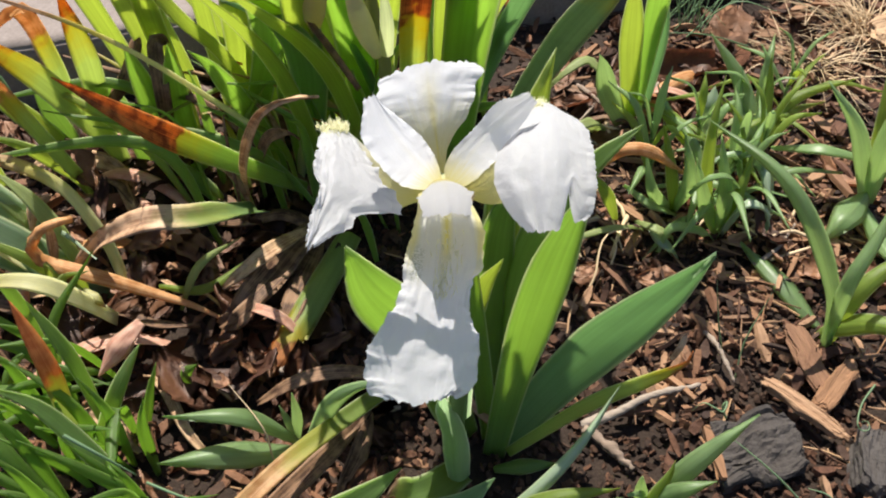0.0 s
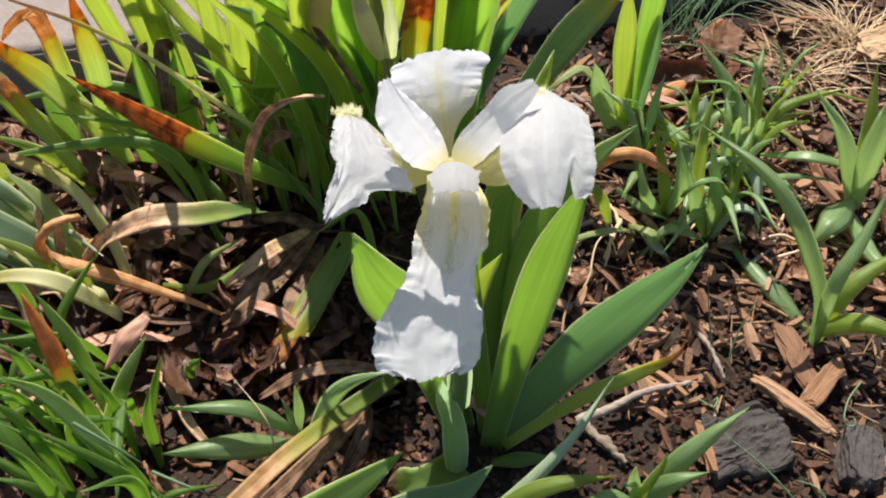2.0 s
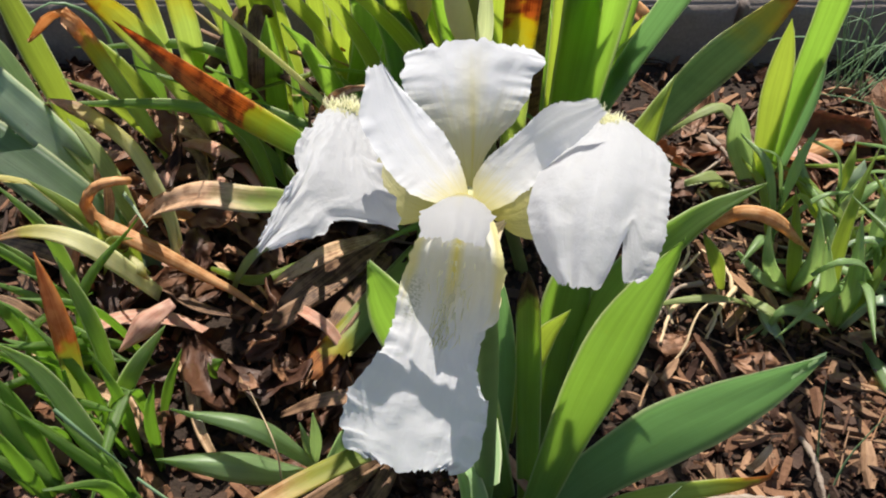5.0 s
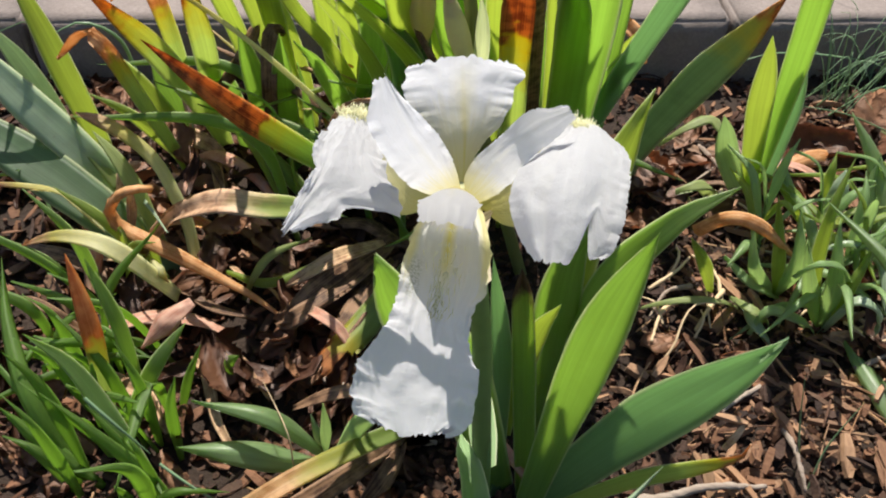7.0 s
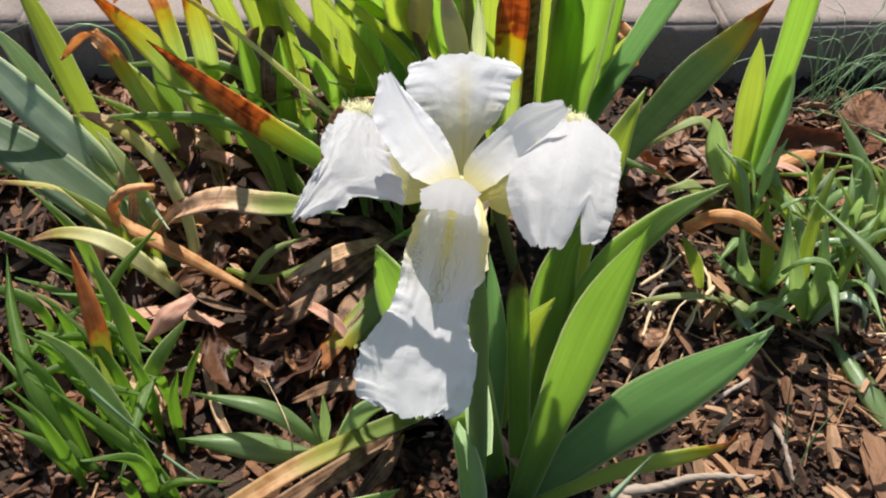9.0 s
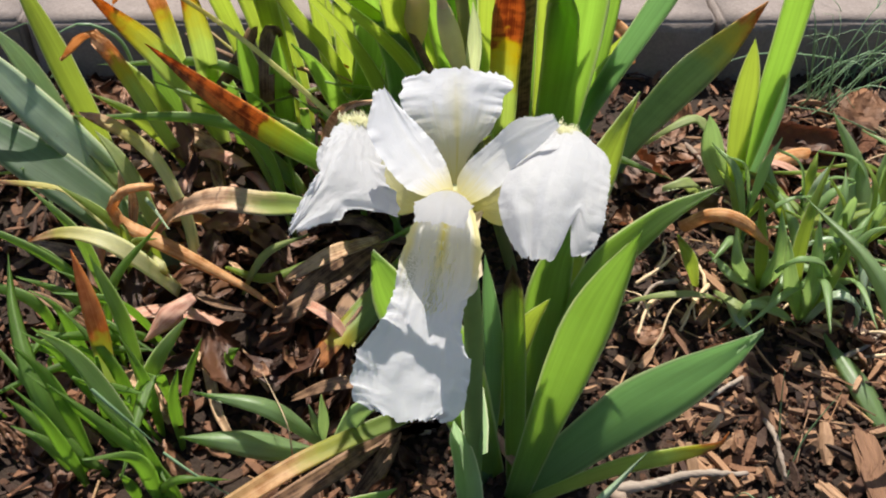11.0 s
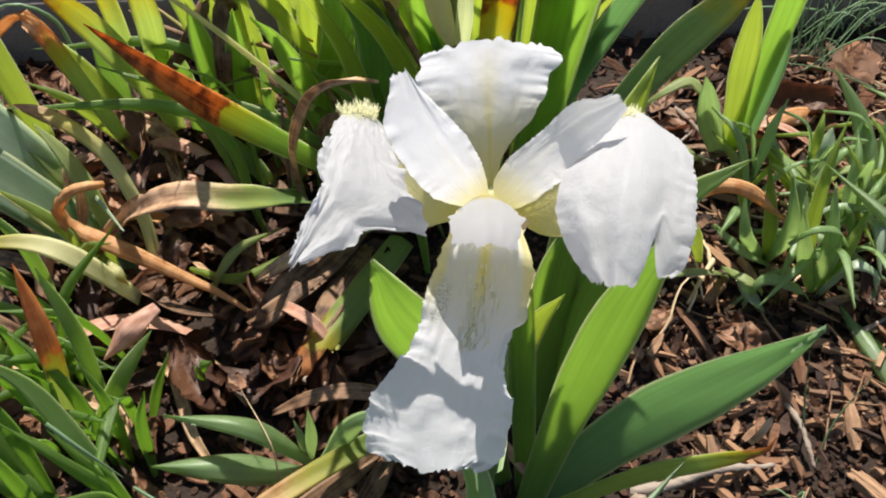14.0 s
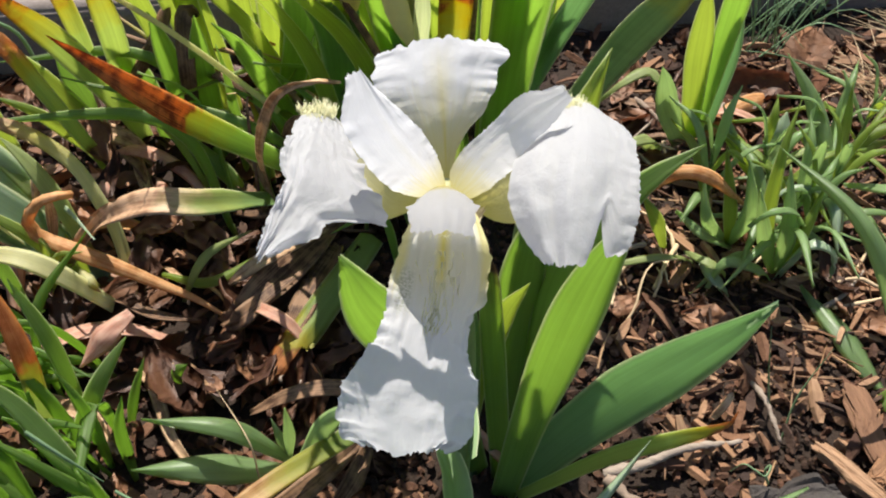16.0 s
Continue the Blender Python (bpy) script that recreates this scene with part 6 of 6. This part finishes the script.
lay_leaf((-0.022, 0.527, 0.018), 9, 3, 200, 0.50)
lay_leaf((-0.003, 0.545, 0.018), -10, 3, 10, 0.50)
lay_leaf((-0.130, 0.540, 0.018), -5, 6, 60, 0.55)
lay_leaf((-0.117, 0.526, 0.018), -4, 9, 300, 0.40)
lay_leaf((-0.084, 0.552, 0.018), -2, 4, 90, 0.50)
lay_leaf((-0.106, 0.501, 0.018), -3, -8, 80, 0.60)
lay_leaf((-0.096, 0.620, 0.018), 6, 5, 170, 0.80)
lay_leaf((-0.078, 0.591, 0.018), -8, 8, 30, 0.60)
lay_leaf((-0.252, 0.749, 0.018), -9, -4, 20, 0.80)
lay_leaf((-0.260, 0.732, 0.018), 0, 9, 110, 0.80)
lay_leaf((0.187, 0.787, 0.014), 10, -8, 300, 1.25)
lay_leaf((0.209, 0.769, 0.014), -12, 6, 40, 0.90)
lay_leaf((0.216, 0.820, 0.014), 8, 10, 190, 0.90)
lay_leaf((0.336, 0.874, 0.014), -14, 6, 160, 1.15)
lay_leaf((0.374, 0.955, 0.014), 8, -6, 75, 1.20)
lay_leaf((0.200, 0.677, 0.014), 5, 6, 20, 0.90)
lay_leaf((0.227, 0.615, 0.014), -6, 4, 210, 0.80)
lay_leaf((0.367, 0.672, 0.014), 8, -8, 110, 0.90)
lay_leaf((0.285, 0.881, 0.014), 6, 4, 15, 0.90)


def withered(x, y, seed):
    """A narrow withered iris leaf, bent and twisted, lying over the litter."""
    rng = random.Random(seed)
    a, long, arch = rng.gauss(-0.35, 0.6), rng.uniform(0.05, 0.13), rng.uniform(0.004, 0.03)
    way, across = Vector((math.cos(a), math.sin(a), 0)), Vector((-math.sin(a), math.cos(a), 0))
    low = ground_height(x, y) + 0.010
    points = [way * long * (u - 0.5) + across * rng.gauss(0, 0.025) * long + Vector((0, 0, arch * math.sin(math.pi * u))) for u in (0.0, 0.25, 0.5, 0.75, 1.0)]
    kind = rng.choice(("straw", "dry_shaded", "orange_dry", "pink", "dry_shaded"))
    face = Vector((rng.gauss(0, 0.4), rng.gauss(-0.1, 0.35), 1))
    ob = part("withered_leaf", blade(points, rng.uniform(0.008, 0.017), face, "dry", seed), LEAF[kind])
    ob.location = (x, y, low)
    tagged(ob, {"straw": "straw-coloured withered leaf over the litter", "orange_dry": "orange-brown withered leaf over the litter", "pink": "pinkish brown withered leaf over the litter", "dry_shaded": "dark brown withered leaf over the litter, deepened for shade"}[kind], "dry leaf", "withered leaves on the bed")


withered(-0.183, 0.689, 700)
withered(-0.033, 0.497, 701)
withered(0.009, 0.544, 702)
withered(-0.195, 0.546, 703)
withered(-0.008, 0.655, 704)
withered(-0.153, 0.554, 705)
withered(-0.179, 0.560, 706)
withered(-0.138, 0.596, 707)
withered(-0.106, 0.505, 708)
withered(0.036, 0.575, 709)
withered(-0.143, 0.673, 710)
withered(-0.013, 0.714, 711)
withered(-0.186, 0.516, 712)
withered(-0.040, 0.471, 713)
withered(-0.066, 0.575, 714)
withered(-0.091, 0.640, 715)
withered(-0.183, 0.492, 716)
withered(-0.108, 0.460, 717)
withered(-0.083, 0.680, 718)
withered(-0.183, 0.597, 719)
withered(-0.127, 0.670, 720)
withered(-0.100, 0.545, 721)
withered(-0.145, 0.670, 722)
withered(-0.238, 0.728, 723)
withered(0.252, 0.807, 724)
withered(0.302, 0.828, 725)
withered(0.254, 0.841, 726)
withered(0.315, 0.847, 727)
withered(0.062, 0.494, 728)
withered(0.143, 0.492, 729)


# ---- small lily shoots ----
def lily_shoot(x, y, height, count, seed):
    """A young lily: a short stem with narrow leaves set round it, longest in the middle."""
    rng = random.Random(seed)
    plant = thing("lily_shoot", "young lily shoot with narrow glossy green leaves", "lily", "lily shoots in the mulch", at=(x, y, ground_height(x, y)))
    lean = Vector((rng.gauss(0, 0.012), rng.gauss(0, 0.012), height))
    part("stem", tube([Vector((0, 0, -0.004)), lean * 0.5, lean], (0.0018, 0.0016, 0.0010), 8, 6), STEM_GREEN, plant)
    turn = rng.uniform(0, 6.28)
    for i in range(count):
        turn += 2.4 + rng.uniform(-0.4, 0.4)
        u = (i + 0.5) / count
        out, long = Vector((math.cos(turn), math.sin(turn), 0)), rng.uniform(0.060, 0.115) * (1.1 - 0.5 * u)
        rise, base = 0.25 + 1.1 * u + rng.uniform(-0.15, 0.25), lean * (0.1 + 0.85 * u)
        mid = base + out * long * 0.5 * math.cos(rise) + Vector((0, 0, long * 0.55 * math.sin(rise) + 0.004))
        tip = base + out * long * (0.95 * math.cos(rise) + 0.12) + Vector((0, 0, long * (0.85 * math.sin(rise) - 0.22 * (1 - u))))
        tip.z = max(tip.z, 0.004)
        face = Vector((0, 0, 1)) * math.cos(rise) - out * math.sin(rise) + Vector((rng.gauss(0, 0.2), rng.gauss(0, 0.2), 0.1))
        SERIAL[0] += 1
        part("leaf", blade([base, mid, tip], rng.uniform(0.0058, 0.0090), face, "lily", SERIAL[0]), LEAF["bright" if rng.random() < 0.4 else "lily"], plant)


lily_shoot(0.285, 0.722, 0.075, 8, 901)
lily_shoot(0.323, 0.696, 0.075, 9, 903)
lily_shoot(0.351, 0.716, 0.07, 8, 904)
lily_shoot(0.373, 0.755, 0.06, 8, 907)
lily_shoot(0.404, 0.830, 0.06, 7, 909)
lily_shoot(0.338, 0.752, 0.07, 8, 912)
lily_shoot(0.369, 0.802, 0.06, 7, 913)


# ---- grass wisps and tendrils ----
def wisp(bm, points, r):
    """A thin grass blade or tendril, added to a mesh."""
    curve, ways = spline(points, 12 if len(points) < 6 else 4 * len(points))
    rows = []
    for i, (c, w) in enumerate(zip(curve, ways)):
        q = r * (1 - 0.8 * (i / (len(curve) - 1)) ** 2)
        x = w.orthogonal().normalized() if i == 0 else (x - w * x.dot(w)).normalized()
        y = w.cross(x)
        rows.append([bm.verts.new(c + (x * math.cos(2.0944 * j) + y * math.sin(2.0944 * j)) * q) for j in range(3)])
    for a, b in zip(rows, rows[1:]):
        for j in range(3):
            bm.faces.new((a[j], a[(j + 1) % 3], b[(j + 1) % 3], b[j]))


def tuft(name, at, count, height, spread, material, seed, label, lean=(0, 0)):
    rng = random.Random(seed)
    bm = bmesh.new()
    for _ in range(count):
        a, r, h = rng.uniform(0, 6.28), rng.uniform(0.2, 1.0) * spread, height * rng.uniform(0.5, 1.0)
        base = Vector((rng.gauss(0, 0.012), rng.gauss(0, 0.012), 0))
        tip = base + Vector((math.cos(a) * r + lean[0], math.sin(a) * r + lean[1], h * rng.uniform(0.5, 1.0)))
        mid = base.lerp(tip, 0.5) + Vector((0, 0, h * 0.35))
        wisp(bm, [base, mid, tip], rng.uniform(0.0005, 0.0010))
    ob = part(name, bm, material)
    ob.location = (at[0], at[1], ground_height(at[0], at[1]))
    return tagged(ob, label, "grass")


def stick(points, r, material, seed, label):
    """A dry twig: a tapered, knobbly, slightly crooked stalk."""
    rng = random.Random(seed)
    base = Vector(points[0])
    bm = tube([Vector(p) - base for p in points], [r * rng.uniform(0.7, 1.15) * (1 - 0.5 * i / 9) for i in range(10)], 26, 7)
    for v in bm.verts:
        v.co += Vector((1, 1, 1)) * r * 0.35 * noise.noise(v.co * 260 + Vector((seed, 0, 0)))
    ob = part("twig", bm, material)
    ob.location = base
    return tagged(ob, label, "stick")


def blade_of_grass(name, points, r, material, label):
    bm = bmesh.new()
    base = Vector(points[0])
    wisp(bm, [Vector(p) - base for p in points], r)
    ob = part(name, bm, material)
    ob.location = base
    return tagged(ob, label, "grass")


blade_of_grass("wild_grass", ((0.326, 0.559, 0.000), (0.318, 0.565, 0.030), (0.312, 0.576, 0.060)), 0.0008, GRASS, "thin upright grass blade in the mulch")
blade_of_grass("wild_grass", ((0.332, 0.538, 0.000), (0.334, 0.550, 0.030), (0.343, 0.558, 0.070)), 0.0008, GRASS, "thin leaning grass blade")
blade_of_grass("wild_grass", ((0.369, 0.440, 0.000), (0.343, 0.455, 0.020), (0.313, 0.476, 0.030)), 0.001, GRASS, "thin grass blade over the bark")
blade_of_grass("wild_grass", ((0.317, 0.427, 0.000), (0.302, 0.430, 0.015), (0.289, 0.434, 0.030)), 0.0007, GRASS, "thin green grass blade in the mulch")
blade_of_grass("wild_grass", ((0.447, 0.567, 0.000), (0.440, 0.563, 0.030), (0.442, 0.569, 0.060)), 0.0008, GRASS, "thin leaning grass blade")
blade_of_grass("wild_grass", ((0.387, 0.441, 0.000), (0.368, 0.438, 0.030), (0.355, 0.439, 0.035)), 0.001, GRASS, "curved yellow-green grass blade")
blade_of_grass("wild_grass", ((-0.057, 0.396, 0.100), (-0.042, 0.395, 0.085), (-0.028, 0.398, 0.060)), 0.0012, GRASS, "thin blue-green grass blade")
blade_of_grass("wild_grass", ((-0.025, 0.399, 0.050), (-0.005, 0.397, 0.040), (0.015, 0.401, 0.020)), 0.001, GRASS, "thin blue-green grass blade")
blade_of_grass("wild_grass", ((0.036, 0.437, 0.020), (0.032, 0.442, 0.050), (0.007, 0.464, 0.060)), 0.0007, GRASS_DRY, "thin dry grass stem over the litter")
blade_of_grass("tendril", ((0.320, 0.500, 0.010), (0.316, 0.502, 0.020), (0.318, 0.503, 0.024), (0.314, 0.494, 0.026), (0.308, 0.494, 0.030), (0.301, 0.497, 0.030), (0.296, 0.497, 0.020)), 0.0009, GRASS, "curled green tendril over the mulch")
blade_of_grass("tendril", ((0.412, 0.521, 0.030), (0.401, 0.506, 0.030), (0.395, 0.491, 0.030), (0.398, 0.488, 0.026), (0.404, 0.491, 0.024), (0.404, 0.497, 0.024), (0.401, 0.497, 0.022)), 0.0009, GRASS, "curled green tendril over the mulch")
blade_of_grass("tendril", ((0.227, 0.597, 0.000), (0.236, 0.608, 0.020), (0.238, 0.623, 0.030), (0.244, 0.637, 0.035), (0.261, 0.650, 0.030)), 0.0012, GRASS_DRY, "bent pale dry shoot")
blade_of_grass("tendril", ((-0.204, 0.682, 0.060), (-0.196, 0.665, 0.050), (-0.182, 0.659, 0.050), (-0.170, 0.662, 0.060)), 0.001, GRASS, "curled blue-green tendril in the clump")
blade_of_grass("wild_grass", ((0.355, 1.031, 0.020), (0.295, 0.970, 0.050), (0.254, 0.931, 0.060), (0.225, 0.902, 0.050)), 0.0011, GRASS, "long arched blue-green grass blade")
blade_of_grass("wild_grass", ((0.384, 0.915, 0.020), (0.339, 0.900, 0.040), (0.301, 0.899, 0.040), (0.293, 0.912, 0.030)), 0.0009, GRASS, "long arched blue-green grass blade")
blade_of_grass("wild_grass", ((-0.310, 0.700, 0.050), (-0.273, 0.684, 0.100), (-0.276, 0.665, 0.130), (-0.303, 0.656, 0.120)), 0.0011, GRASS, "long arched blue-green grass blade")
blade_of_grass("wild_grass", ((-0.248, 0.733, 0.050), (-0.237, 0.708, 0.100), (-0.252, 0.691, 0.120), (-0.275, 0.684, 0.110)), 0.0022, GRASS, "long arched blue-green grass blade")
tuft("grass_tuft", (0.335, 0.973), 26, 0.12, 0.09, GRASS, 61, "fine blue-green grass tuft by the kerb", (0.02, 0.0))
tuft("grass_tuft", (0.377, 1.030), 24, 0.11, 0.10, GRASS, 62, "fine blue-green grass tuft by the kerb", (0.01, -0.01))
tuft("dry_grass_tuft", (0.515, 0.983), 110, 0.04, 0.12, GRASS_DRY, 63, "matted tan dry grass over the mulch")
tuft("dry_grass_tuft", (0.447, 0.926), 80, 0.03, 0.10, GRASS_DRY, 64, "matted tan dry grass over the mulch")
stick(((0.227, 0.488, 0.008), (0.248, 0.496, 0.012), (0.272, 0.511, 0.014), (0.306, 0.527, 0.008)), 0.0036, GREY_WOOD, 1, "weathered grey stick on the dark soil")
stick(((0.230, 0.487, 0.006), (0.244, 0.474, 0.007), (0.259, 0.460, 0.005)), 0.0046, GREY_WOOD, 2, "pale broken stick on the dark soil")
stick(((0.309, 0.583, 0.006), (0.318, 0.562, 0.012), (0.323, 0.549, 0.012), (0.330, 0.533, 0.006)), 0.0026, GREY_WOOD, 3, "thin grey twig among the chips")
stick(((0.297, 0.607, 0.004), (0.283, 0.586, 0.010), (0.273, 0.572, 0.006)), 0.0022, GREY_WOOD, 9, "thin grey twig on the soil")
stick(((0.010, 0.513, 0.008), (0.048, 0.510, 0.012), (0.084, 0.517, 0.008)), 0.0044, GREY_WOOD, 4, "grey dry stick lying across the litter")
stick(((0.051, 0.488, 0.006), (0.077, 0.480, 0.010), (0.107, 0.492, 0.006)), 0.003, GREY_WOOD, 5, "dry brown stem lying on the litter")
stick(((0.013, 0.537, 0.006), (0.032, 0.551, 0.010), (0.056, 0.562, 0.006)), 0.0024, GREY_WOOD, 6, "thin dry stem lying on the litter")
stick(((0.356, 0.639, 0.010), (0.375, 0.655, 0.014), (0.395, 0.689, 0.008)), 0.0024, GREY_WOOD, 7, "pale thin twig on the mulch")
stick(((0.431, 0.882, 0.010), (0.387, 0.846, 0.020), (0.334, 0.795, 0.020)), 0.0018, GREY_WOOD, 8, "thin pale stalk over the mulch")
stick(((0.232, 0.800, 0.008), (0.257, 0.787, 0.014), (0.283, 0.777, 0.008)), 0.0018, GRASS_DRY, 30, "thin pale dry stem among the litter")
stick(((0.304, 0.902, 0.008), (0.297, 0.869, 0.014), (0.291, 0.841, 0.008)), 0.0017, GREY_WOOD, 31, "thin pale dry stem among the litter")
stick(((0.287, 0.784, 0.008), (0.275, 0.766, 0.014), (0.265, 0.756, 0.008)), 0.0013, GREY_WOOD, 32, "thin pale dry stem among the litter")
stick(((0.264, 0.686, 0.008), (0.255, 0.657, 0.014), (0.249, 0.639, 0.008)), 0.0021, GRASS_DRY, 33, "thin pale dry stem among the litter")
stick(((0.244, 0.835, 0.008), (0.229, 0.801, 0.014), (0.215, 0.782, 0.008)), 0.0013, GREY_WOOD, 34, "thin pale dry stem among the litter")
stick(((0.225, 0.856, 0.008), (0.242, 0.827, 0.014), (0.260, 0.807, 0.008)), 0.0023, GREY_WOOD, 35, "thin pale dry stem among the litter")
stick(((0.289, 0.905, 0.008), (0.296, 0.877, 0.014), (0.303, 0.853, 0.008)), 0.0017, GRASS_DRY, 36, "thin pale dry stem among the litter")
stick(((0.304, 0.881, 0.008), (0.296, 0.852, 0.014), (0.292, 0.844, 0.008)), 0.0023, GREY_WOOD, 37, "thin pale dry stem among the litter")
stick(((0.215, 0.895, 0.008), (0.238, 0.888, 0.014), (0.262, 0.883, 0.008)), 0.0013, GREY_WOOD, 38, "thin pale dry stem among the litter")
stick(((0.252, 0.680, 0.008), (0.255, 0.655, 0.014), (0.259, 0.645, 0.008)), 0.0013, GRASS_DRY, 39, "thin pale dry stem among the litter")
stick(((0.282, 0.880, 0.008), (0.269, 0.841, 0.014), (0.258, 0.808, 0.008)), 0.0019, GREY_WOOD, 40, "thin pale dry stem among the litter")
stem_rng = random.Random(66)
for i in range(24):
    x, y, a, long = stem_rng.uniform(0.21, 0.40), stem_rng.uniform(0.62, 0.80), stem_rng.uniform(0, 6.28), stem_rng.uniform(0.012, 0.028)
    low, dx, dy = ground_height(x, y) + 0.010, math.cos(a) * long, math.sin(a) * long
    stick(((x - dx, y - dy, low), (x + dy * 0.2, y - dx * 0.2, low + 0.007), (x + dx, y + dy, low + 0.002)), stem_rng.uniform(0.0012, 0.0024), stem_rng.choice((GRASS_DRY, GREY_WOOD, GRASS_DRY)), 70 + i, "short pale dry stem among the lilies")
stick(((0.251, 0.878, 0.008), (0.270, 0.834, 0.014), (0.292, 0.823, 0.008)), 0.0013, GREY_WOOD, 41, "thin pale dry stem among the litter")

def soil_at(x, y):
    return 1.0 if 0.05 < x < 0.42 and y < 0.8 else 0.3


# ---- mulch and litter, too many to count ----
BED = (-0.60, 0.30, 0.85, 1.15)
scatter("wood_mulch", CHIP, 5600, BED, ((0.006, 0.027), (0.0025, 0.0085), (0.0015, 0.005)), 11, 0.010, 0.30, chips_at, "shredded red-brown wood mulch", "mulch")
scatter("bark_fibres", FIBRE, 1100, BED, ((0.012, 0.045), (0.0008, 0.0022), (0.0006, 0.0014)), 12, 0.014, 0.30, chips_at, "thin tan bark fibres over the mulch", "mulch")
scatter("leaf_litter", LITTER_BITS, 3800, BED, ((0.008, 0.030), (0.003, 0.010), (0.0006, 0.0015)), 13, 0.008, 0.35, litter_at, "brown broken leaf litter and stems", "leaf litter")
scatter("soil_crumbs", CRUMB, 16000, BED, ((0.002, 0.009), (0.0015, 0.006), (0.0015, 0.005)), 14, 0.005, 0.6, soil_at, "dark crumbs of soil", "soil")
